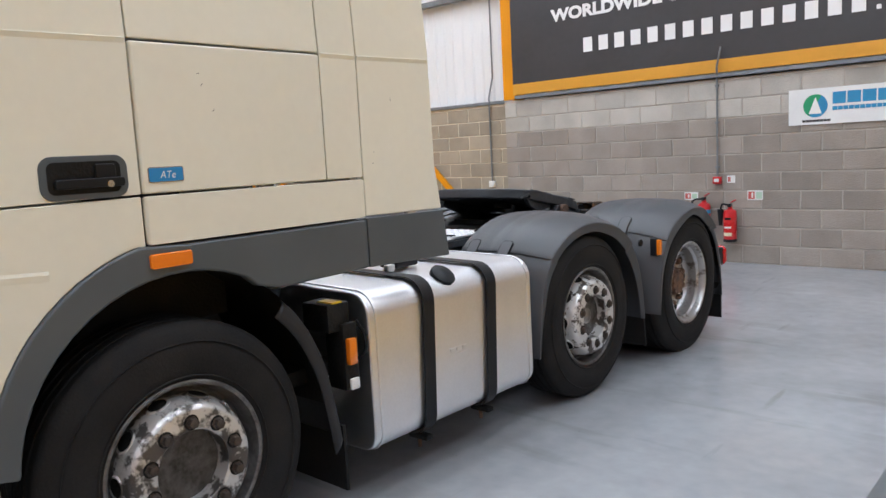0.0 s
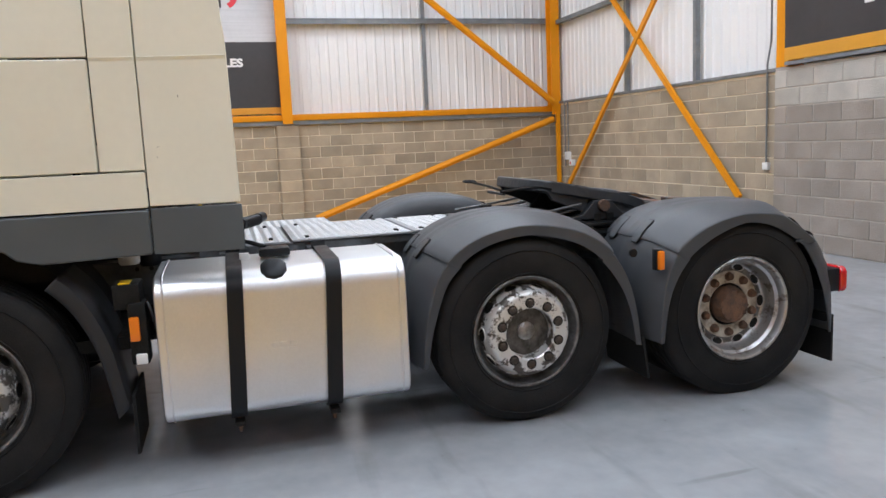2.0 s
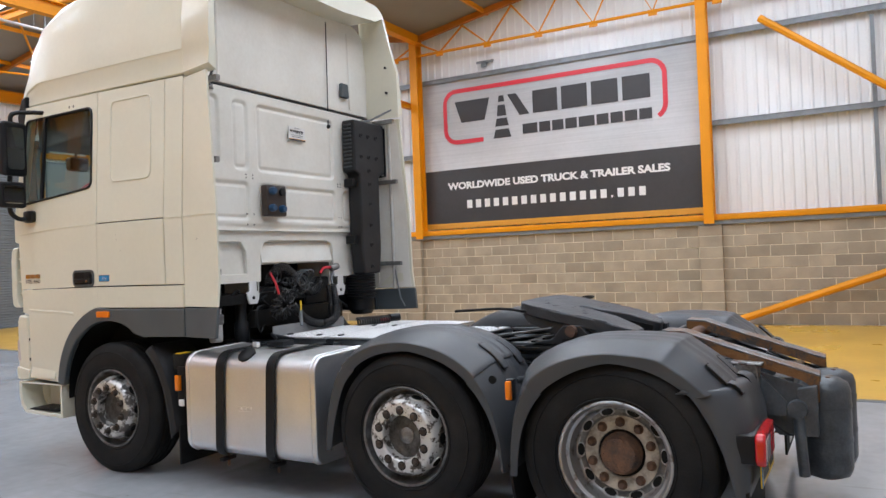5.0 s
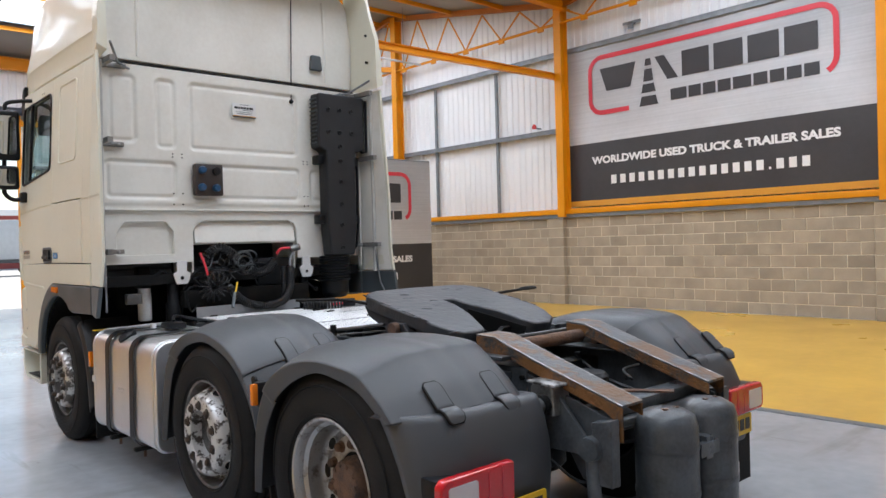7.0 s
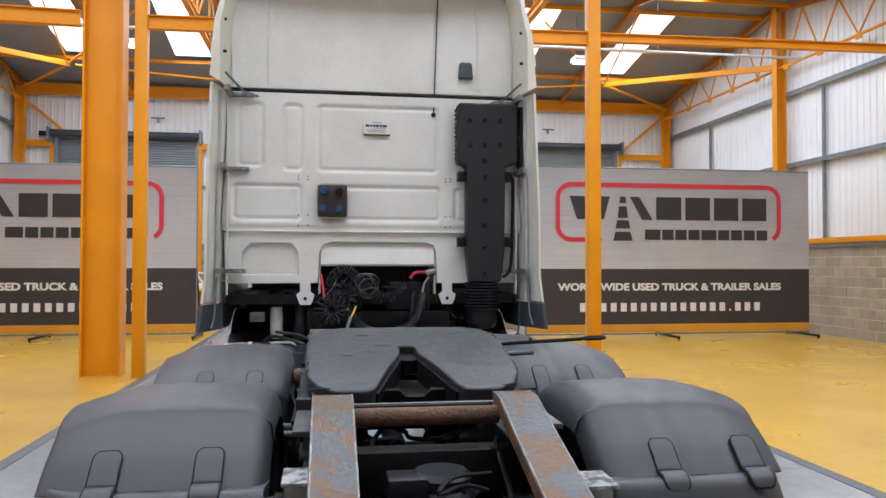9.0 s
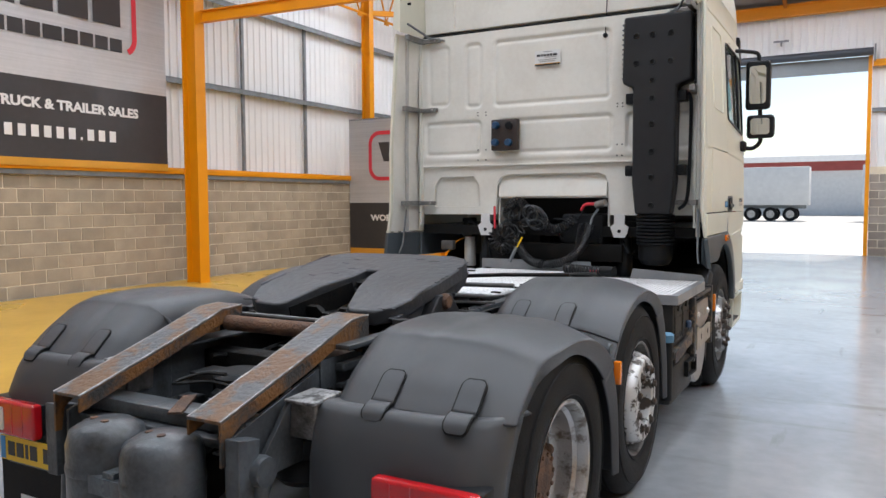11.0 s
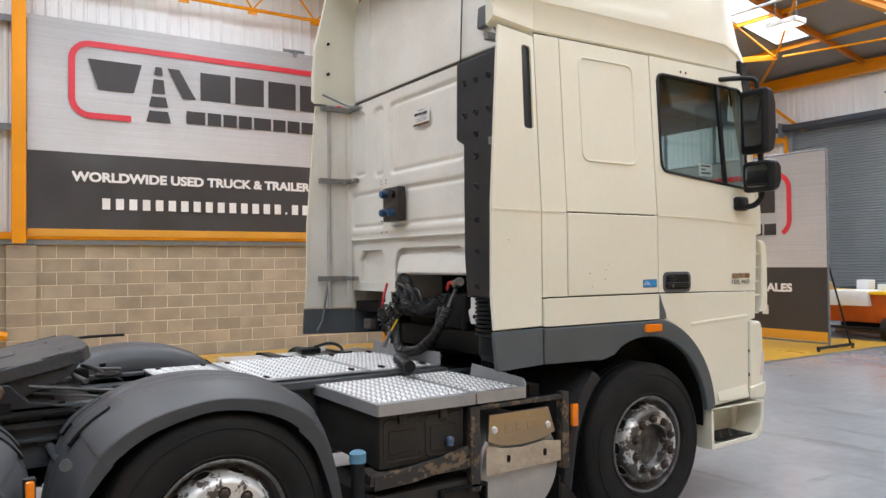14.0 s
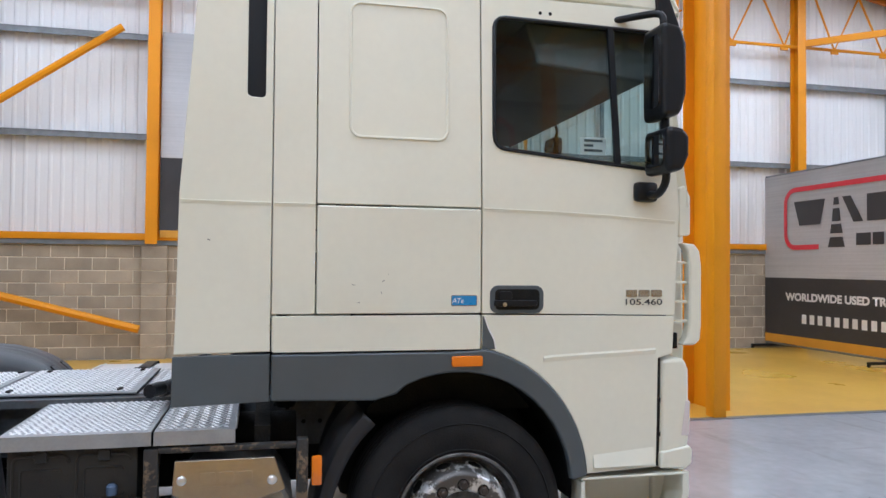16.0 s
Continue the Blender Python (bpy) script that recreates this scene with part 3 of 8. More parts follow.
steel("eaves_beam", ibeam((XL, 16.95, 6.88), (XR, 16.95, 6.88), 0.2, 0.34, 0.02), "orange eaves beam over the doors", "beam")
steel("eaves_beam", ibeam((XL, -8.4, 6.88), (XR, -8.4, 6.88), 0.2, 0.22, 0.02), "orange eaves beam", "beam")
# rafters, purlins, braces
for x in (XL + 0.25, -6.3, -3.1, 0.3, 3.65, 7.2, XR - 0.25):
    for ya, yb in ((16.9, 10.65), (4.2, 10.65), (4.2, -2.15), (-8.4, -2.15)):
        steel("rafter", ibeam((x, ya, roof_z(ya) - 0.02), (x, yb, roof_z(yb) - 0.02), 0.09, 0.14, 0.012), "orange steel rafter", "rafter", ORANGESH)
    if x not in (-3.1, 3.65):
        continue
    for ya, yb in ((4.2, 16.9), (-8.4, 4.2)):
        steel("bottom_chord", ibeam((x, ya, 6.66), (x, yb, 6.66), 0.12, 0.17, 0.015), "orange bottom chord of a roof truss", "beam")
        g = bmesh.new()
        for k in range(1, 8):
            y = ya + (yb - ya) * k / 8
            tube([(x, y, 6.70), (x, y, roof_z(y))], 0.025, 6, g)
            if k % 2:
                for d in (-1, 1):
                    y2 = y + d * (yb - ya) / 8
                    tube([(x, y, 6.72), (x, y2, roof_z(y2) - 0.06)], 0.022, 6, g)
        steel("truss_web", g, "orange upright and sloping struts of a roof truss", "truss")
for y in (15.1, 13.2, 11.1, 9.9, 8.0, 6.1, 2.4, 0.4, -1.5, -2.9, -4.9, -6.9):
    steel("purlin", box(XL, XR, y - 0.03, y + 0.03, roof_z(y) - 0.03, roof_z(y) + 0.07), "orange purlin under the roof sheets", "purlin")
for s, xw, xi in ((1, XR - 0.25, 7.9), (-1, XL + 0.3, -7.5)):
    steel("roof_brace", beam((xw, 10.4, 6.62), (xi, 14.8, 7.12), 0.09, 0.14), "orange wind brace from wall to roof", "brace")
    steel("roof_brace", tube([(xi, 14.8, 7.12), (xw, 16.8, 6.85)], 0.04), "orange wind brace from wall to roof", "brace")
    steel("roof_brace", tube([(xi, 14.8, 7.12), (xi - s * 2.8, 11.6, 7.9)], 0.03), "orange wind brace from wall to roof", "brace")
    steel("roof_brace", tube([(xi - s * 0.2, 14.8, 7.1), (xi - s * 4.2, 15.6, 7.0)], 0.03), "orange wind brace from wall to roof", "brace")
    steel("roof_brace", tube([(xi, 14.8, 7.1), (xi - s * 0.6, 10.7, 7.95)], 0.025), "orange wind brace from wall to roof", "brace")
# wall bracing of the rear corner
steel("wall_brace", beam((9.9, -8.38, 5.7), (4.45, -8.38, 0.55), 0.05, 0.09), "orange crossed flat brace in the corner", "brace")
steel("wall_brace", beam((10.62, -8.36, 0.05), (4.9, -8.36, 5.4), 0.05, 0.09), "orange crossed flat brace in the corner", "brace")
steel("wall_brace", tube([(10.72, -3.6, 6.0), (10.72, -8.3, 2.32)], 0.07), "orange tubular brace on the wall", "brace")
steel("wall_brace", tube([(10.72, -2.95, 0.1), (10.72, -8.3, 1.95)], 0.072), "orange tubular brace on the block wall", "brace")
steel("wall_brace", tube([(-9.35, -3.05, 0.55), (-9.35, -8.3, 1.95)], 0.072), "orange tubular brace on the block wall", "brace")
steel("wall_brace", tube([(-9.35, -3.4, 5.85), (-9.35, -8.3, 2.3)], 0.07), "orange tubular brace on the wall", "brace")
steel("brace_post", box(10.66, 10.74, -8.44, -8.36, 0, 2.1), "slim orange post in the corner", "post")
steel("column", ibeam((3.38, -8.3, 2.3), (3.38, -8.3, 6.9), 0.22, 0.24, 0.02, up=(0, 1, 0)), "orange steel column beside the banner", "column")

# roof: sheets with openings for the rooflights
g = bmesh.new()
for ya, yb in ((17.25, 10.65), (4.2, 10.65), (4.2, -2.15), (-8.75, -2.15)):
    ys = sorted({ya, yb, *[v for p in SLOPES for v in p if min(ya, yb) < v < max(ya, yb)]})
    xs = sorted({XL - 0.3, XR + 0.3, *[x + d for x in SKY_X for d in (-0.5, 0.5)]})
    for y0, y1 in zip(ys, ys[1:]):
        sky = any({round(y0, 3), round(y1, 3)} == {round(min(p), 3), round(max(p), 3)} for p in SLOPES)
        for x0, x1 in zip(xs, xs[1:]):
            if sky and any(abs((x0 + x1) / 2 - x) < 0.3 for x in SKY_X):
                continue
            q = [[g.verts.new((x, y, roof_z(y) + 0.08 + dz)) for x, y in ((x0, y0), (x1, y0), (x1, y1), (x0, y1))] for dz in (0, 0.06)]
            g.faces.new(q[0][::-1])
            g.faces.new(q[1])
tagged(part("ceiling", g, ROOFM), "pale grey pitched roof sheets", "ceiling", kind="structure")
for ya, yb in SLOPES:
    for x in SKY_X:
        g = bmesh.new()
        q = [g.verts.new((x + dx, y, roof_z(y) + 0.16)) for dx, y in ((-0.52, ya), (0.52, ya), (0.52, yb), (-0.52, yb))]
        g.faces.new(q)
        tagged(part("rooflight", g, ROOFLIGHT), "translucent white rooflight sheet", "skylight", kind="structure")

# doors in the front wall
def shutter(name, x0, x1, ztop, label):
    d = thing(name, label, "door", kind="structure")
    verts, faces = [], []
    n = int(ztop / 0.075)
    for k in range(n + 1):
        z = ztop * k / n
        for dy in (0.0, 0.022):
            for x in (x0, x1):
                verts.append((x, YF + 0.02 - dy, z + (0.03 if dy else 0)))
    for k in range(2 * n + 1):
        faces.append((2 * k, 2 * k + 1, 2 * k + 3, 2 * k + 2))
    me = bpy.data.meshes.new("curtain")
    me.from_pydata(verts, [], faces)
    me.materials.append(SHUT)
    c = new("curtain", me)
    c.parent = d
    roll(d, x0, x1, ztop)
    for x in (x0, x1):
        part("guide_rail", box(x - 0.06, x + 0.06, YF - 0.06, YF + 0.09, 0, ztop + 0.1), SHUT, d)
    return d


def roll(d, x0, x1, ztop):
    part("roller", tube([(x0 - 0.1, YF - 0.2, ztop + 0.10), (x1 + 0.1, YF - 0.2, ztop + 0.10)], 0.11, 20), SHUTR, d, "dark blue-grey shutter roller")
    for x in (x0 - 0.14, x1 + 0.14):
        part("end_plate", box(x - 0.02, x + 0.02, YF - 0.42, YF + 0.05, ztop - 0.16, ztop + 0.26), GIRT, d)
    m = part("motor", tube([(x0 - 0.16, YF - 0.2, ztop + 0.08), (x0 - 0.42, YF - 0.2, ztop + 0.08)], 0.08, 14), BLACK, d, "black shutter motor")


shutter("door_1", 4.38, 9.15, 5.45, "closed grey steel roller shutter")
shutter("door_2", -8.55, -4.45, 5.45, "closed grey steel roller shutter")
d3 = thing("door_3", "raised grey roller shutter over an open doorway", "door", kind="structure")
roll(d3, -1.95, 2.4, 5.45)
part("curtain", box(-1.95, 2.4, YF - 0.02, YF + 0.03, 5.05, 5.45), SHUT, d3)
for x in (-1.98, 2.44):
    part("guide_rail", box(x - 0.05, x + 0.05, YF - 0.06, YF + 0.09, 0, 5.5), ORANGE, d3, "orange door jamb")
for xs in ((2.5, 4.3), (-4.4, -2.0), (9.25, XR - 0.1), (XL + 0.1, -8.65)):
    steel("door_rail", box(xs[0], xs[1], YF - 0.14, YF - 0.02, 5.16, 5.34), "orange rail between door openings", "rail")
    steel("wall_rail", box(xs[0], xs[1], YF - 0.02, YF + 0.06, 3.95, 4.05), "galvanised wall rail", "rail", GIRT)
for x in (3.63, -3.2):
    steel("door_post", box(x - 0.10, x + 0.10, YF - 0.16, YF - 0.02, 2.46, 6.8), "orange steel post between doors", "post")
for x in (4.25, -4.33, 9.28, -8.66):
    steel("door_post", box(x - 0.05, x + 0.05, YF - 0.12, YF - 0.02, 0, 5.2), "slim orange steel door post", "post")
for s, x in ((1, 10.7), (-1, -9.4)):
    steel("knee_brace", beam((x, YF - 0.1, 6.55), (x - s * 1.3, YF - 0.1, 5.45), 0.06, 0.08), "orange knee brace at the door post", "brace")

# ---- banners ----
def letter_bars(parent, words, m, x0, x1, z0, z1, material, gap=0.16):
    """Plain bars in place of a brand name, one for each sign."""
    n = len(words)
    ws = [1.35 if c in "WM" else 0.45 if c in "I." else 1.0 for c in words]
    tot = sum(ws) + gap * (n - 1)
    u = (x1 - x0) / tot
    x = x0
    h = z1 - z0
    for c, w in zip(words, ws):
        g = bmesh.new()
        a, b = x, x + w * u
        rects = [(a, b, z0, z1 if c != "." else z0 + 0.25 * h)]
        for p, q, r, s in rects:
            vs = [g.verts.new(m @ Vector((i, j, 0))) for i, j in ((p, r), (q, r), (q, s), (p, s))]
            g.faces.new(vs)
        part("mark", g, material, parent)
        x = b + gap * u


def stroke(pts, w, m):
    g = bmesh.new()
    prev = None
    for i, p in enumerate(pts):
        d = (Vector(pts[min(i + 1, len(pts) - 1)]) - Vector(pts[max(i - 1, 0)])).normalized()
        nrm = Vector((-d.y, d.x)) * w / 2
        cur = [g.verts.new(m @ Vector((p[0] + q * nrm.x, p[1] + q * nrm.y, 0))) for q in (-1, 1)]
        if prev:
            g.faces.new((prev[0], cur[0], cur[1], prev[1]))
        prev = cur
    return g


def arc(cx, cy, r, a0, a1, n=6):
    return [(cx + r * math.cos(radians(a0 + (a1 - a0) * k / n)), cy + r * math.sin(radians(a0 + (a1 - a0) * k / n))) for k in range(n + 1)]


def banner(name, m, w, h, label, hem=0.035, wrinkle=0.015):
    """A printed sheet w wide and h high; m takes its lower left corner, x along it and y up, to the world."""
    b = thing(name, label, "banner")
    nx, ny = 60, 30
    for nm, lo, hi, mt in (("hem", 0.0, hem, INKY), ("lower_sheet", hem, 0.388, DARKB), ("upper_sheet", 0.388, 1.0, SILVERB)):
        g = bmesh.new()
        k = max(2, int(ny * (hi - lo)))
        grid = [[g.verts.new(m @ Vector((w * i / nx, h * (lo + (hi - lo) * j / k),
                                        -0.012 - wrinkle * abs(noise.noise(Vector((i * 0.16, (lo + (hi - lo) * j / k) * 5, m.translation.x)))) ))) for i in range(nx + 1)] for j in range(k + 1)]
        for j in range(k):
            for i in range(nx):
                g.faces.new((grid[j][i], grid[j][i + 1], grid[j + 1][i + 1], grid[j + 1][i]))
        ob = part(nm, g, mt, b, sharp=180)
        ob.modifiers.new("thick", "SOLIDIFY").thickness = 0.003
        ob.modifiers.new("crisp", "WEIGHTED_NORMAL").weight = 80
    # the frame line round the wordmark, open below on the right
    r = 0.045 * w
    x0, x1, y0, y1 = 0.105 * w, 0.888 * w, 0.565 * h, 0.90 * h
    pts = [(0.255 * w, y0), *arc(x0 + r, y0 + r, r, 270, 180), *arc(x0 + r, y1 - r, r, 180, 90), *arc(x1 - r, y1 - r, r, 90, 0), *arc(x1 - r, y0 + r, r, 0, -60, 4)]
    part("frame_line", stroke(pts, 0.028 * h, m), INKR, b, "red frame line")
    # wordmark as block shapes
    def poly(p):
        g = bmesh.new()
        g.faces.new([g.verts.new(m @ Vector((u * w, v * h, 0))) for u, v in p])
        part("mark", g, INKD, b)
    poly([(0.145, 0.83), (0.283, 0.83), (0.262, 0.69), (0.170, 0.69)])
    for lo, hi, wd in ((0.79, 0.83, 0.012), (0.70, 0.77, 0.018), (0.635, 0.685, 0.026), (0.56, 0.615, 0.034)):
        poly([(0.328 - wd, lo), (0.328 + wd, lo), (0.328 + wd * 0.75, hi), (0.328 - wd * 0.75, hi)])
    poly([(0.352, 0.83), (0.385, 0.83), (0.432, 0.69), (0.395, 0.69)])
    letter_bars(b, "LKER", m, 0.445 * w, 0.842 * w, 0.69 * h, 0.83 * h, INKD)
    letter_bars(b, "MOVEMENTS", m, 0.405 * w, 0.845 * w, 0.567 * h, 0.63 * h, INKD)
    text("slogan", "WORLDWIDE USED TRUCK & TRAILER SALES", INKW, m @ Matrix.Translation((0.499 * w, 0.278 * h, 0)), 0.79 * w, 0.047 * h, b, 0.045)
    letter_bars(b, "WWWWWWWWWWWWWWW.WWW", m, 0.18 * w, 0.815 * w, 0.128 * h, 0.180 * h, INKW, 0.95)
    return b


def frame_of(origin, xdir):
    """Corner frame: x along xdir, y up, z towards the viewer."""
    x = Vector(xdir).normalized()
    z = x.cross(Vector((0, 0, 1)))
    return Matrix((( x.x, 0, z.x, origin[0]), (x.y, 0, z.y, origin[1]), (x.z, 1, z.z, origin[2]), (0, 0, 0, 1)))


banner("wall_banner", frame_of((XR - 0.06, 4.33, 2.275), (0, -1, 0)), 6.77, 3.69, "printed vinyl banner with red frame hung on the wall")
banner("wall_banner", frame_of((XL + 0.24, -2.76, 2.17), (0, 1, 0)), 6.33, 3.69, "printed vinyl banner with red frame hung on the wall", wrinkle=0.035)
banner("wall_banner", frame_of((3.25, -8.09, 2.36), (-1, 0, 0)), 6.9, 3.75, "printed vinyl banner with red frame hung on the wall", hem=0.042)


def stand_banner(origin, xdir, w, label):
    m = frame_of(origin, xdir)
    b = banner("standing_banner", m @ Matrix.Translation((0, 0.16, 0)), w, 3.52, label, hem=0.05, wrinkle=0.006)
    for u in (0.0, 0.5, 1.0):
        p0, p1 = m @ Vector((u * w, 0.06, -0.05)), m @ Vector((u * w, 3.72, -0.05))
        part("pole", tube([p0, p1], 0.022, 8), GIRT, b, "grey steel pole")
        part("strut", tube([m @ Vector((u * w, 1.6, -0.05)), m @ Vector((u * w, 0.08, -0.75))], 0.018, 8), BLACK, b, "black steel strut")
        part("foot", beam(m @ Vector((u * w, 0.07, 0.32)), m @ Vector((u * w, 0.07, -0.85)), 0.05, 0.05), BLACK, b, "black steel foot bar")
        for zz in (0.3, -0.83):
            part("castor", tube([m @ Vector((u * w - 0.015, 0.03, zz)), m @ Vector((u * w + 0.015, 0.03, zz))], 0.03, 10), BLACK, b)
    part("rail", tube([m @ Vector((0, 3.7, -0.05)), m @ Vector((w, 3.7, -0.05))], 0.02, 8), GIRT, b)
    part("rail", tube([m @ Vector((0, 0.13, -0.05)), m @ Vector((w, 0.13, -0.05))], 0.02, 8), GIRT, b)
    return b


stand_banner((3.74, 8.32, 0), (1, 0.0, 0), 6.5, "tall free-standing printed banner on castors")
stand_banner((-9.6, 9.63, 0), (1, 0.0, 0), 6.41, "tall free-standing printed banner on castors")

# ---- wall fittings ----
s = thing("wall_sign", "white flooring company sign with green and blue logo", "sign")
SM = frame_of((-0.715, -8.085, 1.655), (-1, 0, 0))
part("board", box(-2.15, -0.715, -8.1, -8.088, 1.655, 2.06), WHITEP, s)
def flat(p, mat_, par, m, nm="mark"):
    g = bmesh.new()
    g.faces.new([g.verts.new(m @ Vector((u, v, 0))) for u, v in p])
    part(nm, g, mat_, par)
flat(arc(0.29, 0.21, 0.13, 60, 240, 12), SIGNG, s, SM)
flat(arc(0.29, 0.21, 0.13, 240, 420, 12), SIGNB, s, SM)
flat([(0.29, 0.31), (0.22, 0.12), (0.36, 0.12)], INKW, s, SM @ Matrix.Translation((0, 0, 0.002)))
letter_bars(s, "WWWWWW", SM, 0.47, 1.36, 0.22, 0.35, SIGNB)
letter_bars(s, "WWWWWWWWWWWWWWW", SM, 0.47, 1.3, 0.15, 0.19, SIGNB)
letter_bars(s, "WWWWWWWW", SM, 0.15, 0.45, 0.03, 0.055, INKD)


SIGNR = pm("faded_red_print", (0.55, 0.10, 0.08), 0.5)
SIGNP = pm("faded_green_print", (0.46, 0.62, 0.48), 0.5)
PALEL = pm("yellowed_label_paper", (0.70, 0.62, 0.42), 0.5)


def extinguisher(x, z, black_horn):
    e = thing("fire_extinguisher", "red fire extinguisher hung on the block wall" + (" with a black horn" if black_horn else " with a black hose"), "extinguisher", "fire extinguishers")
    y = -8.0
    part("body", capped([(0.05, 0), (0.075, 0.015), (0.078, 0.03), (0.078, 0.355), (0.068, 0.385), (0.03, 0.405), (0.022, 0.44)], (x, y, z), "z", 20), REDP, e)
    part("base_ring", lathe([(0.0785, 0.0), (0.0805, 0.004), (0.0805, 0.028), (0.0785, 0.032)], (x, y, z), "z", 20), BLACK, e)
    if black_horn:
        part("label", box(x - 0.035, x + 0.035, y + 0.07, y + 0.0795, z + 0.275, z + 0.30), BLACK, e)
        part("label", box(x - 0.04, x + 0.04, y + 0.07, y + 0.0795, z + 0.17, z + 0.19), WHITEP, e)
    else:
        part("label_band", lathe([(0.0795, 0.265), (0.0795, 0.315)], (x, y, z), "z", 20), SIGNB, e, "blue printed band")
        part("label", box(x - 0.035, x + 0.035, y + 0.07, y + 0.0795, z + 0.15, z + 0.165), WHITEP, e)
    part("label", box(x - 0.045, x + 0.045, y + 0.066, y + 0.0795, z + 0.075, z + 0.115), PALEL, e)
    part("valve", box(x - 0.02, x + 0.02, y - 0.03, y + 0.05, z + 0.43, z + 0.47, bev=0.005), BLACK, e)
    part("lever", beam((x, y - 0.02, z + 0.48), (x - 0.09, y + 0.06, z + 0.52), 0.02, 0.012), REDP, e)
    if black_horn:
        part("horn", capped([(0.02, 0), (0.04, 0.2)], (x + 0.12, y, z + 0.2), "z", 12), BLACK, e)
        part("hose", tube(smooth_path([(x + 0.02, y, z + 0.45), (x + 0.09, y + 0.02, z + 0.46), (x + 0.12, y, z + 0.38)]), 0.012), BLACK, e)
    else:
        part("hose", tube(smooth_path([(x + 0.02, y, z + 0.45), (x + 0.14, y + 0.02, z + 0.42), (x + 0.15, y, z + 0.25), (x + 0.09, y, z + 0.12)]), 0.012), BLACK, e)
    part("bracket", box(x - 0.03, x + 0.03, -8.115, -8.06, z + 0.3, z + 0.36), BLACK, e)


extinguisher(0.27, 0.36, False)
extinguisher(-0.06, 0.28, True)
for x0, x1, z0, z1, mt in ((0.39, 0.57, 0.785, 0.885, "equipment"), (-0.42, -0.235, 0.785, 0.905, "equipment"), (-0.085, 0.015, 1.0, 1.09, "call")):
    s = thing("safety_sign", "small white fire safety sign with red and green print", "sign", "safety signs")
    part("plate", box(x0, x1, -8.108, -8.1, z0, z1), WHITEP, s)
    part("print", box((x0 + x1) / 2 + 0.005, x1 - 0.012, -8.099, -8.097, z0 + 0.015, z1 - 0.015), SIGNR, s)
    part("print", box((x0 + x1) / 2 + 0.022, (x0 + 3 * x1) / 4 - 0.004, -8.097, -8.0955, z0 + 0.028, z1 - 0.028), WHITEP, s)
    if mt == "equipment":
        part("print", box(x0 + 0.012, (x0 + x1) / 2 - 0.012, -8.099, -8.097, z0 + 0.02, z1 - 0.02), SIGNP, s)
s = thing("call_point", "red fire alarm call point on the wall", "alarm")
part("housing", box(0.08, 0.18, -8.11, -8.05, 0.99, 1.08, bev=0.008), REDP, s)
part("glass", box(0.1, 0.16, -8.052, -8.047, 1.015, 1.055), WHITEP, s)
s = thing("conduit", "grey steel conduit clipped to the wall", "conduit", kind="structure")
part("pipe", tube([(0.125, -8.075, 1.08), (0.125, -8.075, 2.3), (0.11, -8.03, 2.42), (0.06, -8.03, 2.66)], 0.013), GIRT, s)
for z in (1.2, 1.75, 2.2):
    part("clip", box(0.105, 0.145, -8.1, -8.058, z - 0.012, z + 0.012), GIRT, s)
s = thing("conduit", "grey steel conduit running down the corner wall", "conduit", kind="structure")
part("pipe", tube([(4.0, -8.46, 1.06), (4.0, -8.46, 2.4), (3.88, -8.42, 2.7), (3.88, -8.42, 6.5)], 0.013), GIRT, s)
part("socket", box(3.95, 4.06, -8.5, -8.44, 0.96, 1.06, bev=0.006), WHITEP, s, "white socket box")
s = thing("switch_box", "white electrical switch boxes in the corner", "switch")
part("housing", box(10.25, 10.4, -8.5, -8.4, 1.05, 1.22, bev=0.01), WHITEP, s)
part("housing", box(10.05, 10.2, -8.5, -8.41, 0.92, 1.05, bev=0.01), WHITEP, s)
part("pipe", tube([(10.32, -8.46, 1.2), (10.32, -8.46, 2.3)], 0.012), GIRT, s)
part("pipe", tube([(10.48, -8.46, 0.9), (10.48, -8.46, 2.3)], 0.012), GIRT, s)
part("rocker", box(10.1, 10.15, -8.41, -8.402, 0.95, 1.0), INKR, s)
for p in ((10.9, 5.2, 4.28), (-2.9, 16.95, 4.1)):  # fixed by a short arm
    s = thing("alarm_sounder", "small red alarm sounder on the wall rail", "alarm", "alarm sounders")
    part("body", capped([(0.05, -0.06), (0.055, 0), (0.03, 0.05)], p, "z", 14), REDP, s)
    part("arm", box(p[0] - 0.02, p[0] + (0.24 if p[0] > 5 else 0.02), p[1] - 0.02, p[1] + (0.02 if p[0] > 5 else 0.3), p[2] - 0.055, p[2] - 0.02), GIRT, s)
for x, y, z in ((-5.1, 11.5, 6.78), (6.2, 11.6, 6.88), (-5.1, 5.9, 6.95), (5.4, 5.9, 6.95)):
    s = thing("high_bay_lamp", "white box lamp hung under the roof", "lamp", "high bay lamps")
    part("housing", box(x - 0.35, x + 0.35, y - 0.22, y + 0.22, z, z + 0.12, bev=0.02), WHITEP, s)
    part("diffuser", box(x - 0.3, x + 0.3, y - 0.18, y + 0.18, z - 0.012, z - 0.002), LED, s, "lit white diffuser")
    for dx in (-0.25, 0.25):
        part("hanger", tube([(x + dx, y, z + 0.11), (x + dx, y, roof_z(y) + 0.08)], 0.008, 6), GIRT, s)
s = thing("junction_box", "pale grey electrical box mounted over the tie beam", "box")
BOXG = pm("pale_grey_enclosure", (0.50, 0.52, 0.54), 0.45, var=0.1, bump=0.02)
part("housing", box(-5.43, -5.05, 3.90, 4.08, 5.29, 5.54, bev=0.01), BOXG, s)
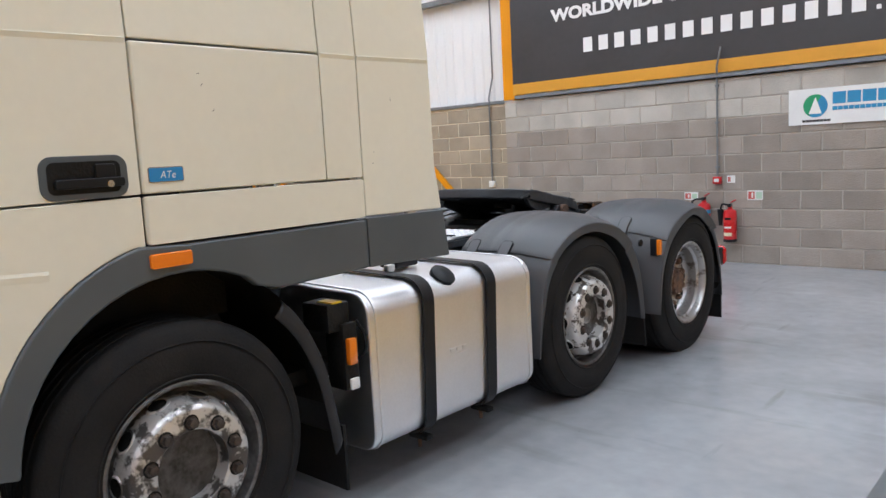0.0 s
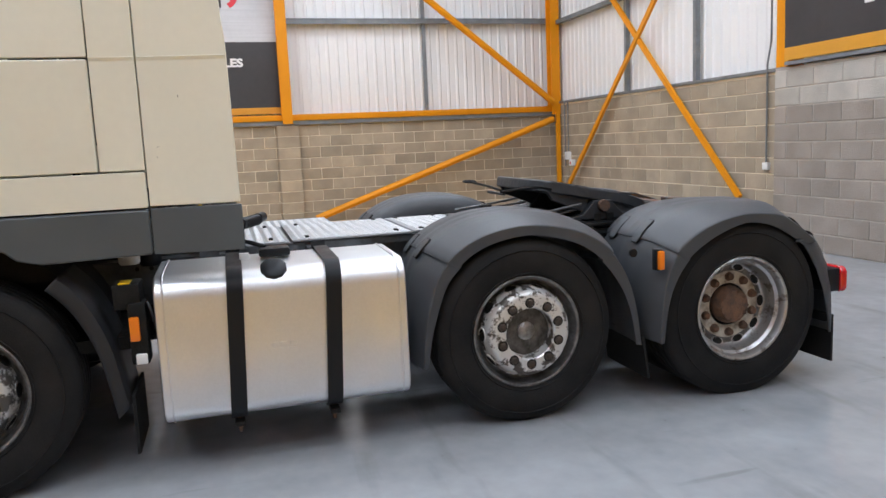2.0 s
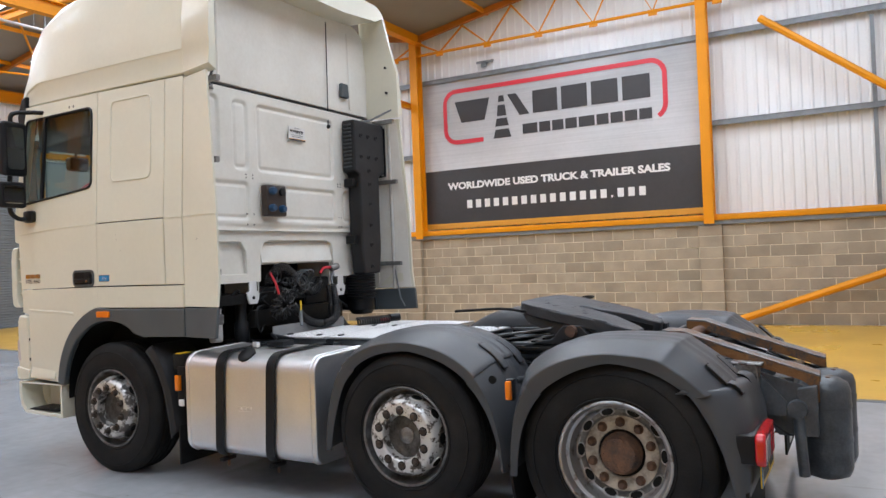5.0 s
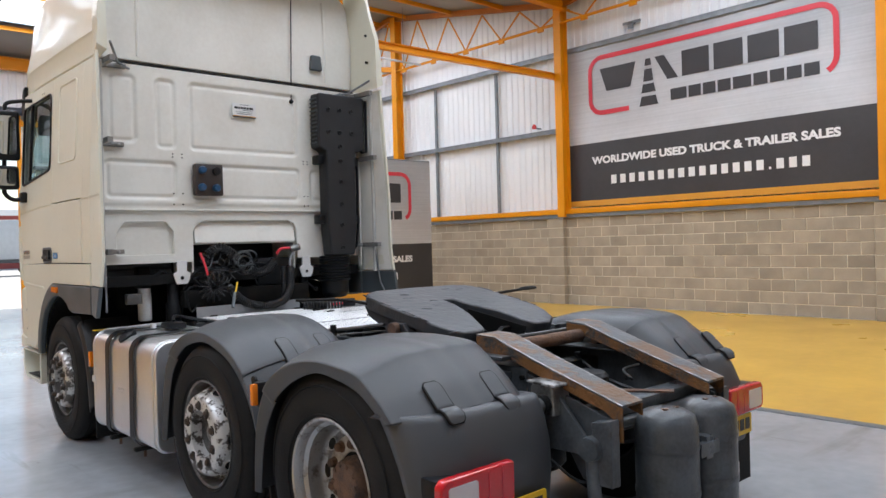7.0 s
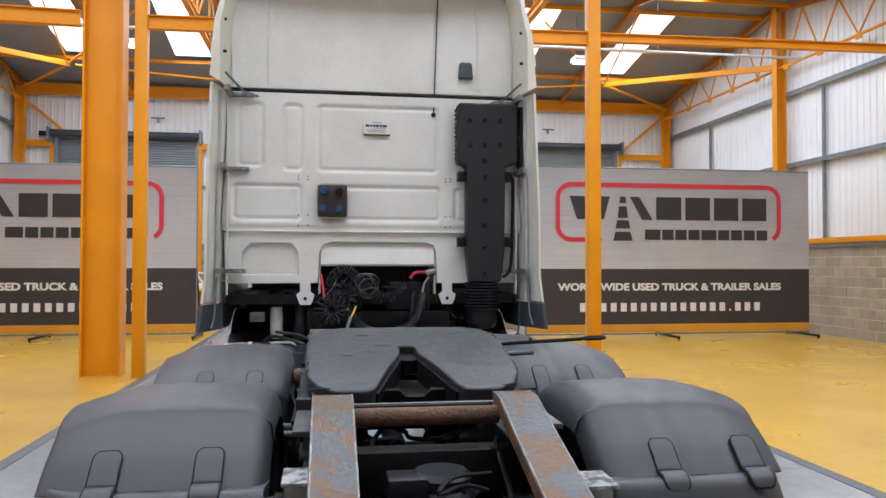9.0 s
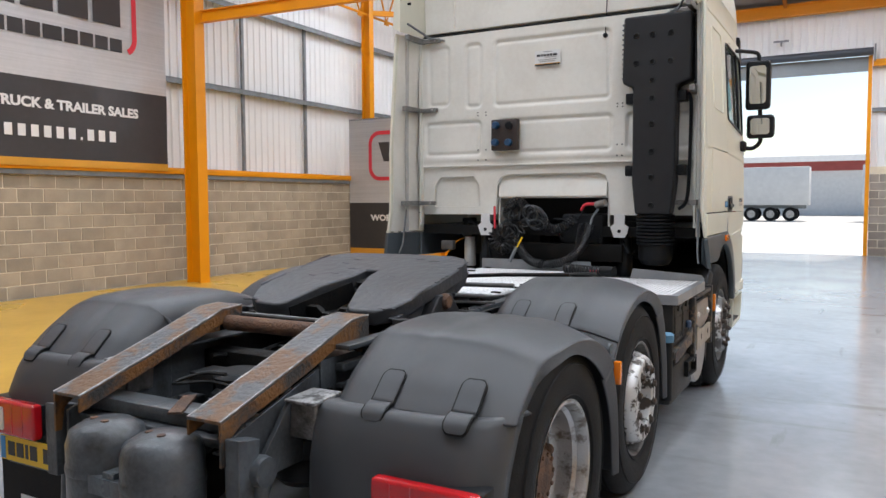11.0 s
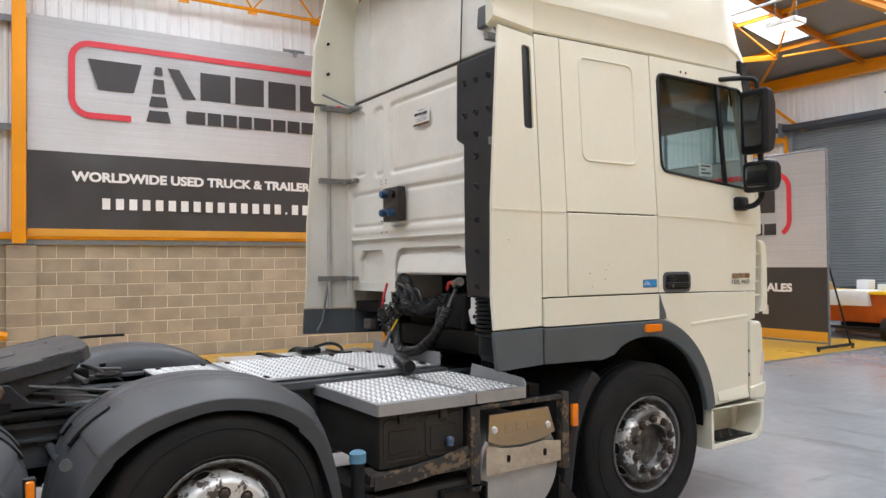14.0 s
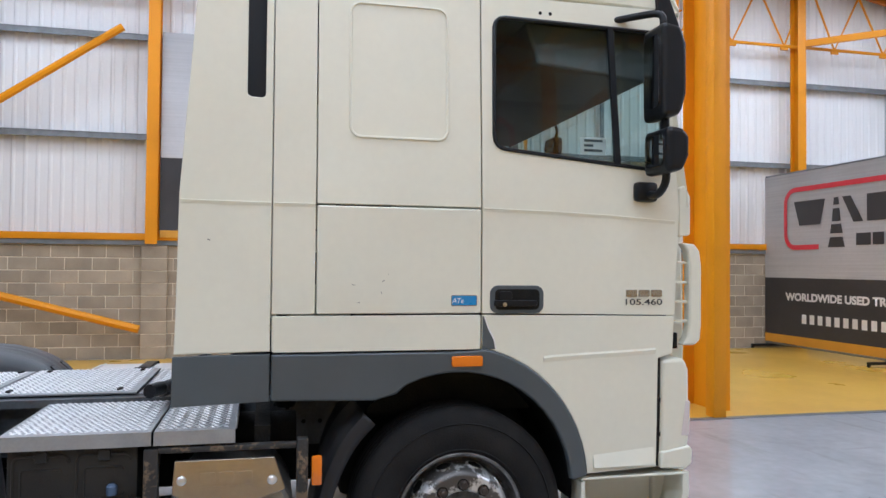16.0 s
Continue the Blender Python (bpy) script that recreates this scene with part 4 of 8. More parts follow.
for x in (-5.36, -5.12):
    part("bracket", box(x, x + 0.035, 4.02, 4.06, 5.10, 5.30), GIRT, s)
    part("gland", capped([(0.05, 5.54), (0.055, 5.57), (0.055, 5.64), (0.03, 5.66)], (x + 0.01, 4.0, 0), "z", 12), GIRT, s)
part("capacitor", capped([(0.03, 5.20), (0.035, 5.22), (0.035, 5.52), (0.02, 5.56)], (-4.99, 4.0, 0), "z", 12), GIRT, s)
part("clip", box(-5.06, -4.98, 3.99, 4.03, 5.38, 5.41), GIRT, s)
s = thing("conduit", "long silver conduit pipe hung under the roof", "pipe")
part("pipe", tube([(-5.6, 9.0, 6.46), (10.6, 9.0, 6.46)], 0.03, 8), BOXG, s)
for x in (-5.0, -2.0, 1.0, 4.0, 7.0, 10.0):
    part("hanger", tube([(x, 9.0, 6.47), (x, 9.0, roof_z(9.0) + 0.08)], 0.006, 6), GIRT, s)
for p in ((XR - 0.03, 2.5, 6.2), (XL + 0.2, 1.9, 5.9), (-5.6, YF - 0.1, 6.1), (6.8, YF - 0.1, 6.1), (0.2, YF - 0.1, 6.05)):
    s = thing("wall_bracket", "small grey steel bracket on the cladding", "bracket", "wall brackets")
    part("bar", box(p[0] - (0.2 if p[1] > 10 else 0.02), p[0] + (0.2 if p[1] > 10 else 0.02), p[1] - (0.02 if p[1] > 10 else 0.22), p[1] + (0.02 if p[1] > 10 else 0.22), p[2] - 0.02, p[2] + 0.03), GIRT, s)
    part("tab", box(p[0] - 0.02, p[0] + 0.02, p[1] - 0.03, p[1] + 0.1, p[2] - 0.12, p[2] - 0.01), GIRT, s)
    part("arm", box(p[0] - (0.25 if p[0] < -9 else 0.02), p[0] + (0.15 if p[0] > 10 else 0.02), p[1] - 0.02, p[1] + (0.3 if p[1] > 10 else 0.02), p[2] - 0.02, p[2] + 0.02), GIRT, s)


# ---- the tractor unit ----
truck = thing("tractor_truck", "cream three-axle lorry tractor unit with grey mudguards", "truck")


def half_width(z):
    """Half the cab's width at a height: upright to the waist crease, then leaning in."""
    return 1.248 if z < 1.965 else 1.248 - (z - 1.965) * 0.055


def flare(y, z):
    """How far the side fairing behind the cab stands out beyond the side."""
    f = max(0.0, (-0.885 - y) / 0.40)
    return f * (1.296 - half_width(z)) + max(0.0, 1.5 - z) * 0.13 * min(1.0, f * 8)


def side_panel(name, pts, s, material=None, parent=None, holes=(), thick=0.03, proud=0.0, label="", bevel=0.005):
    """A panel of the cab's side given in (y, z), bent to the side's shape."""
    bm = bmesh.new()
    es = []
    for loop in (pts, *holes):
        vs = [bm.verts.new((0, u, v)) for u, v in loop]
        es += [bm.edges.new((vs[i], vs[(i + 1) % len(vs)])) for i in range(len(vs))]
    bmesh.ops.triangle_fill(bm, edges=es, use_beauty=True)
    bmesh.ops.bisect_plane(bm, geom=bm.verts[:] + bm.edges[:] + bm.faces[:], plane_co=(0, 0, 1.965), plane_no=(0, 0, 1))
    bmesh.ops.bisect_plane(bm, geom=bm.verts[:] + bm.edges[:] + bm.faces[:], plane_co=(0, 0, 1.5), plane_no=(0, 0, 1))
    ex = bmesh.ops.extrude_face_region(bm, geom=bm.faces[:])
    inner = {g for g in ex["geom"] if isinstance(g, bmesh.types.BMVert)}
    for v in bm.verts:
        v.co.x = s * (half_width(v.co.z) + flare(v.co.y, v.co.z) + proud - (thick if v in inner else 0))
    return part(name, bm, material or CREAM, parent or truck, label, bevel=bevel)


def side_bead(loop, s, r=0.007, closed=True, parent=None, material=None, name="pressing"):
    pts = [(s * (half_width(z) + 0.001), y, z) for y, z in loop]
    if closed:
        pts.append(pts[0])
    return part(name, tube(pts, r, 6), material or CREAM, parent or truck)


def fold_line(path, s, up=0.003, deep=0.016, out=0.0055):
    """A pressed edge along the side: sharp above, fading downwards."""
    g = bmesh.new()
    rows = []
    for y, z in path:
        w = half_width(z) + flare(y, z)
        rows.append([g.verts.new((s * (w + d), y, z + h)) for d, h in ((-0.002, up), (out, 0.0), (0.0008, -deep), (-0.003, -deep))])
    for p, q in zip(rows, rows[1:]):
        for k in range(4):
            g.faces.new((p[k], p[(k + 1) % 4], q[(k + 1) % 4], q[k]))
    g.faces.new(rows[0])
    g.faces.new(rows[-1][::-1])
    return part("crease", g, CREAM, truck, sharp=20)


def arch_loop(cy, cz, r, a0, a1, n=14):
    return [(cy + r * math.cos(radians(a0 + (a1 - a0) * k / n)), cz + r * math.sin(radians(a0 + (a1 - a0) * k / n))) for k in range(n + 1)]


G = 0.0028  # half a panel gap
for s in (-1, 1):
    # rear side fairing, leaning forward towards its top
    side_panel("side_fairing", [(-1.285, 1.305), (-0.885 - G, 1.305), (-0.885 - G, 2.99), (-1.205, 2.99), (-1.275, 2.0)], s, thick=0.022,
               holes=([rrect(-1.0, -0.92, 2.44, 2.92, 0.02)] if s > 0 else []))
    if s > 0:
        side_panel("intake_slot", rrect(-1.02, -0.90, 2.42, 2.94, 0.02), s, BLACK, thick=0.005, proud=-0.015, label="black air intake slot")
    side_panel("fairing_skirt", [(-1.29, 1.09), (-0.885 - G, 1.085), (-0.885 - G, 1.295), (-1.29, 1.297)], s, SKIRT, thick=0.03, proud=0.004)
    # sleeper side
    side_panel("sleeper_panel", [(-0.885 + G, 1.47), (-0.69 - G, 1.47), (-0.69 - G, 3.012), (-0.885 + G, 3.008)], s)
    side_panel("sleeper_panel", [(-0.69 + G, 1.97), (0.087 - G, 1.97), (0.087 - G, 3.018), (-0.69 + G, 3.012)], s)
    side_bead(rrect(-0.54, -0.08, 2.285, 2.92, 0.05, 5), s)
    side_panel("locker_door", [(-0.69 + G, 1.47), (0.087 - G, 1.47), (0.087 - G, 1.962), (-0.69 + G, 1.962)], s, proud=0.006, bevel=0.010)
    side_panel("sill_panel", [(-0.885 + G, 1.30), (0.087 - G, 1.30), (0.087 - G, 1.462), (-0.885 + G, 1.462)], s, proud=0.010, bevel=0.012)
    fold_line([(-1.27, 1.968), (-1.1, 1.968), (-0.89, 1.968)], s)
    fold_line([(-0.878, 1.968), (-0.697, 1.968)], s)
    fold_line([(0.097, 1.968), (0.4, 1.963), (0.75, 1.95), (1.10, 1.928)], s)
    # door with its window opening
    win = [(0.150, 2.33), (0.154, 2.295), (0.168, 2.273), (0.19, 2.261), (0.22, 2.256), (1.0, 2.185), (1.022, 2.19), (1.035, 2.21), (1.045, 2.5), (1.03, 2.86), (1.018, 2.884), (0.99, 2.897), (0.21, 2.908), (0.182, 2.902), (0.162, 2.884), (0.153, 2.855)]
    door = side_panel("door", [(0.087 + G, 1.47), (1.10, 1.455), (1.125, 2.0), (1.075, 3.018), (0.087 + G, 3.018)], s, holes=[win], label="cream cab door with a side window")
    rim = [(s * (half_width(z) + 0.002), y, z) for y, z in win]
    part("window_seal", tube(rim + [rim[0], rim[1]], 0.010, 6), BLACK, door, "black rubber window seal")
    for y in (0.393, 0.446):
        part("screw_hole", prism(disc(y, 2.947, 0.009, 10), "x", s * (half_width(2.947) + 0.0005), s * (half_width(2.947) + 0.0015)), GRIME, door)
    gl = bmesh.new()
    gl.faces.new([gl.verts.new((s * (half_width(z) - 0.012), y, z)) for y, z in win])
    pane = part("window_pane", gl, GLASS, door, "clear side window")
    pane.visible_shadow = False
    part("window_bar", beam((s * (half_width(2.2) + 0.001), 0.79, 2.21), (s * (half_width(2.9) + 0.001), 0.765, 2.9), 0.03, 0.02, up=(s, 0, 0)), BLACK, door)
    # door handle in its recess
    hw = half_width(1.53)
    hd = part("handle_frame", prism(rrect(0.128, 0.398, 1.468, 1.602, 0.04, 6), "x", s * (hw - 0.002), s * (hw + 0.005)), SKIRT, door, "slate grey handle surround", bevel=0.003)
    part("handle_recess", prism(rrect(0.152, 0.376, 1.486, 1.584, 0.022, 5), "x", s * (hw + 0.003), s * (hw + 0.0058)), GRIME, hd, "black handle recess")
    part("door_handle", prism(rrect(0.146, 0.36, 1.503, 1.532, 0.010), "x", s * (hw + 0.005), s * (hw + 0.024)), BLACK, hd, "black pull handle", bevel=0.004)
    part("door_handle", prism(rrect(0.17, 0.235, 1.53, 1.575, 0.010), "x", s * (hw + 0.005), s * (hw + 0.016)), BLACK, hd, bevel=0.004)
    part("lock", prism(disc(0.195, 1.512, 0.011, 12), "x", s * (hw + 0.024), s * (hw + 0.027)), CHROME, hd)
    # badges
    part("badge", prism(rrect(-0.06, 0.06, 1.508, 1.553, 0.006), "x", s * hw, s * (hw + 0.0105)), BLUE, truck, "small blue enamel badge")
    part("badge_edge", prism(rrect(-0.063, 0.063, 1.505, 1.556, 0.007), "x", s * hw, s * (hw + 0.0085)), CHROME, truck)
    mm = Matrix(((0, 0, s, s * (hw + 0.011)), (s, 0, 0, -0.018), (0, 1, 0, 1.53), (0, 0, 0, 1)))
    text("badge_letters", "ATe", INKW, mm @ Matrix(((1, 0.2, 0, -0.012), (0, 1, 0, 0), (0, 0, 1, 0), (0, 0, 0, 1))), 0.055, 0.024, truck)
    mm = Matrix(((0, 0, s, s * (hw + 0.003)), (s, 0, 0, 0.93), (0, 1, 0, 1.522), (0, 0, 0, 1)))
    text("model_number", "105.460", INKD, mm, 0.20, 0.03, door, 0.01)
    for k in range(3):
        c = 0.93 + s * (k - 1) * 0.068
        part("badge_block", prism(rrect(c - 0.03, c + 0.03, 1.548, 1.582, 0.006), "x", s * hw, s * (hw + 0.005)), CHROME, door)
    # lower front panel with the wheel arch cut out
    low = [(0.087 + G, 1.462), (1.10, 1.45), (1.09, 1.26), (1.01, 1.24), (1.0, 0.70), (0.625, 0.685)] + arch_loop(-0.045, 0.645, 0.675, 5, 75, 12) + [(0.087 + G, 1.285)]
    side_panel("wing_panel", low, s)
    fold_line([(0.40, 1.252), (0.55, 1.262), (0.8, 1.272), (0.995, 1.282)], s, 0.016, 0.02, 0.0038)
    g = bmesh.new()
    q = [[g.verts.new((s * (1.2485 + d), y, z)) for y, z in ((0.66, 0.715), (0.985, 0.715), (0.985, 0.80), (0.66, 0.775))] for d in (0.0, 0.0)]
    for v in (q[1][0], q[1][1]):
        v.co.x += s * 0.016
    for k in range(4):
        g.faces.new((q[0][k], q[0][(k + 1) % 4], q[1][(k + 1) % 4], q[1][k]))
    g.faces.new(q[1])
    part("wing_foot", g, CREAM, truck, sharp=20)
    # cracked corner of the wing behind the door
    if s > 0:
        g = bmesh.new()
        g.faces.new([g.verts.new((s * 1.2503, y, z)) for y, z in ((0.092, 1.458), (0.103, 1.452), (0.118, 1.405), (0.150, 1.345), (0.158, 1.300), (0.092, 1.296))])
        part("cracked_corner", g, SKIRT, truck, "bare grey plastic where the paint has broken away")
        part("cracked_edge", tube([(s * 1.2505, y, z) for y, z in ((0.103, 1.452), (0.118, 1.405), (0.150, 1.345), (0.158, 1.300))], 0.0035, 5), INKW, truck)
    # grey skirt and arch trim
    side_panel("skirt", [(-0.885 + G, 1.085), (-0.42, 1.075), (-0.32, 1.10)] + arch_loop(-0.03, 0.62, 0.575, 122, 4, 16)[1:] + [(0.625, 0.68)] + arch_loop(-0.045, 0.645, 0.675, 5, 76, 12)
               + [(-0.05, 1.293), (-0.885 + G, 1.293)], s, SKIRT, thick=0.05, proud=0.012, label="slate grey sill and wheel arch trim", bevel=0.012)
    lens = part("indicator", prism(rrect(-0.06, 0.09, 1.222, 1.272, 0.01), "x", s * 1.25, s * 1.275), AMBER, truck, "orange side indicator", bevel=0.005)
    # inner arch
    g = bmesh.new()
    prev = None
    for y, z in arch_loop(-0.03, 0.60, 0.60, -5, 185, 20):
        cur = [g.verts.new((s * x, y, z)) for x in (0.55, 1.2)]
        if prev:
            g.faces.new((prev[0], cur[0], cur[1], prev[1]))
        prev = cur
    part("wheel_well", g, GRIME, truck, "black inner wheel arch")
    # bumper corner, step and air deflector
    part("bumper_corner", prism([(1.022, 0.745), (1.175, 0.735), (1.188, 0.84), (1.186, 1.18), (1.160, 1.238), (1.034, 1.232)], "x", s * 1.0, s * 1.246), CREAM, truck, bevel=0.022)
    part("bumper_foot", prism([(1.020, 0.690), (1.165, 0.680), (1.198, 0.71), (1.200, 0.775), (1.186, 0.80), (1.022, 0.775)], "x", s * 1.0, s * 1.256), CREAM, truck, bevel=0.014)
    part("bumper_gap", box(min(s * 1.1, s * 1.23), max(s * 1.1, s * 1.23), 0.99, 1.03, 0.70, 1.25), BLACK, truck)
    for z in (0.86, 1.03):
        part("bumper_clip", box(min(s * 1.22, s * 1.2465), max(s * 1.22, s * 1.2465), 1.004, 1.026, z - 0.012, z + 0.012, bev=0.004), BLACK, truck)
    part("step_box", prism([(0.60, 0.385), (1.10, 0.40), (1.165, 0.46), (1.185, 0.55), (1.185, 0.668), (0.60, 0.664), (0.60, 0.652), (1.150, 0.652), (1.148, 0.56), (1.13, 0.49), (1.08, 0.43), (0.626, 0.420), (0.622, 0.648), (0.60, 0.648)], "x", s * 0.98, s * 1.246), CREAM, truck, "cream moulded step box", bevel=0.006)
    part("step_back", box(min(s * 0.98, s * 1.03), max(s * 0.98, s * 1.03), 0.62, 1.15, 0.41, 0.655), CREAM, truck)
    part("step_plate", box(min(s * 1.03, s * 1.236), max(s * 1.03, s * 1.236), 0.68, 1.06, 0.432, 0.442, bev=0.004), BLACK, truck, "black perforated step plate")
    for k in range(4):
        for j in range(7):
            if (k + j) % 2 == 0:
                part("stud", box(min(s * (1.05 + 0.045 * k), s * (1.07 + 0.045 * k)), max(s * (1.05 + 0.045 * k), s * (1.07 + 0.045 * k)), 0.70 + 0.05 * j, 0.725 + 0.05 * j, 0.442, 0.448), STEELD, truck)
    part("headlamp", prism([(1.135, 0.845), (1.188, 0.845), (1.192, 1.02), (1.160, 1.03)], "x", s * 1.16, s * 1.2475), CLEARL, truck, "clear corner lamp", bevel=0.008)
    part("air_deflector", prism([(1.150, 1.300), (1.225, 1.300), (1.254, 1.325), (1.262, 1.40), (1.262, 1.70), (1.252, 1.78), (1.225, 1.815), (1.150, 1.822), (1.180, 1.78), (1.192, 1.70), (1.192, 1.42), (1.180, 1.345)], "x", s * 1.175, s * 1.238), CREAM, truck, "cream corner air deflector", bevel=0.014)
    for z in (1.42, 1.52, 1.62, 1.72):
        part("deflector_rib", box(min(s * 1.165, s * 1.215), max(s * 1.165, s * 1.215), 1.105, 1.20, z - 0.007, z + 0.007, bev=0.004), CREAM, truck)
    part("corner_panel", prism([(1.13, 1.85), (1.20, 1.86), (1.20, 2.06), (1.165, 2.12), (1.13, 2.1)], "x", s * 1.02, s * 1.235), CREAM, truck, bevel=0.012)
    # mirrors
    mir = part("mirror_housing", prism([(0.90, 2.40), (1.00, 2.42), (1.03, 2.52), (1.03, 2.76), (1.00, 2.85), (0.90, 2.865)], "x", s * 1.275, s * 1.49), BLACK, truck, "black rear-view mirror housing", bevel=0.03)
    part("mirror_glass", prism(rrect(1.31 if s > 0 else -1.455, 1.455 if s > 0 else -1.31, 2.46, 2.81, 0.03), "y", 0.894, 0.899), MIRROR, mir)
    mir2 = part("mirror_housing", prism([(0.90, 2.135), (0.99, 2.15), (1.02, 2.22), (1.02, 2.31), (0.99, 2.355), (0.90, 2.36)], "x", s * 1.29, s * 1.53), BLACK, truck, "black wide-angle mirror housing", bevel=0.03)
    part("mirror_glass", prism(rrect(1.325 if s > 0 else -1.495, 1.495 if s > 0 else -1.325, 2.175, 2.325, 0.03), "y", 0.894, 0.899), MIRROR, mir2)
    part("mirror_arm", tube(smooth_path([(s * 1.24, 0.93, 2.07), (s * 1.33, 0.95, 2.05), (s * 1.40, 0.96, 2.10), (s * 1.41, 0.96, 2.2), (s * 1.40, 0.96, 2.42)]), 0.02, 10), BLACK, truck)
    part("mirror_base", box(min(s * 1.235, s * 1.29), max(s * 1.235, s * 1.29), 0.87, 0.99, 2.02, 2.12, bev=0.02), BLACK, truck)
    part("mirror_arm", tube(smooth_path([(s * 1.16, 0.78, 2.945), (s * 1.26, 0.88, 2.95), (s * 1.37, 0.95, 2.93), (s * 1.385, 0.96, 2.85)]), 0.018, 10), BLACK, truck)
    part("corner_vane", prism([(1.06, 2.80), (1.13, 2.80), (1.16, 2.95), (1.10, 3.10), (1.03, 3.12)], "x", s * 1.08, s * 1.20), BLACK, truck, "black louvred corner vane", bevel=0.015)

# rear wall of the cab with its pressings
hole_main = [(0.505, 1.455), (0.505, 1.70), (0.48, 1.76), (0.42, 1.785), (-0.35, 1.785), (-0.42, 1.76), (-0.455, 1.70), (-0.455, 1.455)]
hole_side = [(-0.62, 1.52), (-0.62, 1.70), (-0.68, 1.775), (-1.0, 1.775), (-1.06, 1.70), (-1.06, 1.52)]
outer = [(1.19, 1.45), (0.51, 1.45), *hole_main[1:-1], (-0.46, 1.45), (-1.19, 1.45), (-1.21, 1.965), (-1.165, 2.99), (1.165, 2.99), (1.21, 1.965)]
rw = part("rear_wall", prism(outer, "y", -0.9, -0.86, holes=[hole_side]), CREAM_IN, truck, "off-white pressed rear wall of the cab", bevel=0.008)
part("pressing", prism([(-0.6, 1.50), (-0.6, 1.8), (-1.08, 1.8), (-1.08, 1.5)], "y", -0.862, -0.85), CREAM_IN, rw)
PANELS = ((-1.115, -0.885, 2.375, 2.915), (-0.755, -0.575, 2.345, 2.91), (-0.485, 0.535, 2.345, 2.91), (-1.15, -0.58, 1.945, 2.26), (-0.475, 0.55, 1.945, 2.255), (0.64, 1.16, 1.945, 2.255))


def pressed(x, z):
    """How far the sheet is pressed in at a place: rounded bowls with a flat raised middle."""
    d = 9.0
    for u0, u1, v0, v1 in PANELS:
        r = 0.055
        qx, qz = abs(x - (u0 + u1) / 2) - (u1 - u0) / 2 + r, abs(z - (v0 + v1) / 2) - (v1 - v0) / 2 + r
        d = min(d, math.hypot(max(qx, 0), max(qz, 0)) + min(max(qx, qz), 0) - r)
    step = lambda a, b, t: (lambda f: f * f * (3 - 2 * f))(min(1.0, max(0.0, (t - a) / (b - a))))
    return 0.020 * step(0.0, 0.026, -d) - 0.011 * step(0.030, 0.046, -d) + 0.010 * step(0.006, 0.0, z - 1.905)


NX, NZ = 208, 94
rows = []
g = bmesh.new()
for j in range(NZ + 1):
    z = 1.872 + (2.985 - 1.872) * j / NZ
    half = 1.215 - max(0.0, z - 1.965) * 0.05
    rows.append([g.verts.new((x, -0.926 + pressed(x, z), z)) for x in [half * (2 * i / NX - 1) for i in range(NX + 1)]])
for p, q in zip(rows, rows[1:]):
    for k in range(NX):
        g.faces.new((p[k], p[k + 1], q[k + 1], q[k]))
part("pressed_sheet", g, CREAM_IN, rw, "off-white sheet with rounded pressings", sharp=80)
part("fold", box(-1.2, 1.2, -0.93, -0.9, 1.862, 1.876, bev=0.005), CREAM_IN, rw)
for i in range(2):
    for x in (-0.62, -0.545, 0.58, 0.62):
        for z in (2.29, 2.315, 1.90 + 0.015, 2.0) [2 * i:2 * i + 2]:
            part("hole", prism(disc(x, z, 0.006, 8), "y", -0.92, -0.9275), GRIME, rw)
# chips and scratches in the paint of the cab sides
rng = random.Random(21)
for s in (-1, 1):
    for k in range(7):
        y, z = rng.choice((rng.uniform(-1.2, -0.93), rng.uniform(-0.6, 0.05), rng.uniform(-0.6, 0.05))), rng.uniform(1.52, 1.93)
        a, l = rng.uniform(0, 3.1), rng.uniform(0.003, 0.010)
        xx = s * (half_width(z) + flare(y, z) + (0.0068 if y > -0.69 else 0.0006))
        dy, dz = l * math.cos(a), l * math.sin(a)
        g = bmesh.new()
        g.faces.new([g.verts.new((xx, y + u * dy - v * dz * 0.22, z + u * dz + v * dy * 0.22)) for u, v in ((-1, 0), (-0.3, -1), (1, -0.3), (0.4, 0.9))])
        part("paint_chip", g, HUBM, truck)
part("roof_seal", box(-1.165, 1.165, -0.905, -0.87, 2.985, 3.005), BLACK, truck, "dark rubber roof joint")
# bay below the rear wall
bay = part("service_bay", box(-0.455, 0.505, -0.857, -0.45, 1.777, 1.79), CREAM_IN, truck, "off-white recess holding the trailer cables")
for x in (-0.458, 0.493):
    part("bay_side", box(x, x + 0.015, -0.857, -0.45, 1.3, 1.775), CREAM_IN, bay)
part("bay_slope", prism([(-0.855, 1.776), (-0.878, 1.70), (-0.897, 1.605), (-0.885, 1.588), (-0.83, 1.59), (-0.83, 1.776)], "x", -0.442, 0.492), CREAM_IN, bay, bevel=0.006)
part("bay_back", box(-0.46, 0.5, -0.48, -0.44, 1.0, 1.62), BLACK, truck)
for x0, x1, s in ((-0.605, -0.52, -1), (0.555, 0.64, 1)):
    part("cab_bracket", prism([(x0, 1.46), (x1, 1.46), (x1, 1.38), (x1 + 0.03, 1.36), (x1 + 0.02, 1.31), (x1, 1.275), (x0, 1.275), (x0 - 0.02, 1.33), (x0 - 0.03, 1.36), (x0, 1.38)], "y", -0.905, -0.89), WHITEP, truck, "white cab lock bracket", bevel=0.003)
    part("bolt", prism(disc((x0 + x1) / 2, 1.325, 0.014, 12), "y", -0.905, -0.91), GRIME, truck)
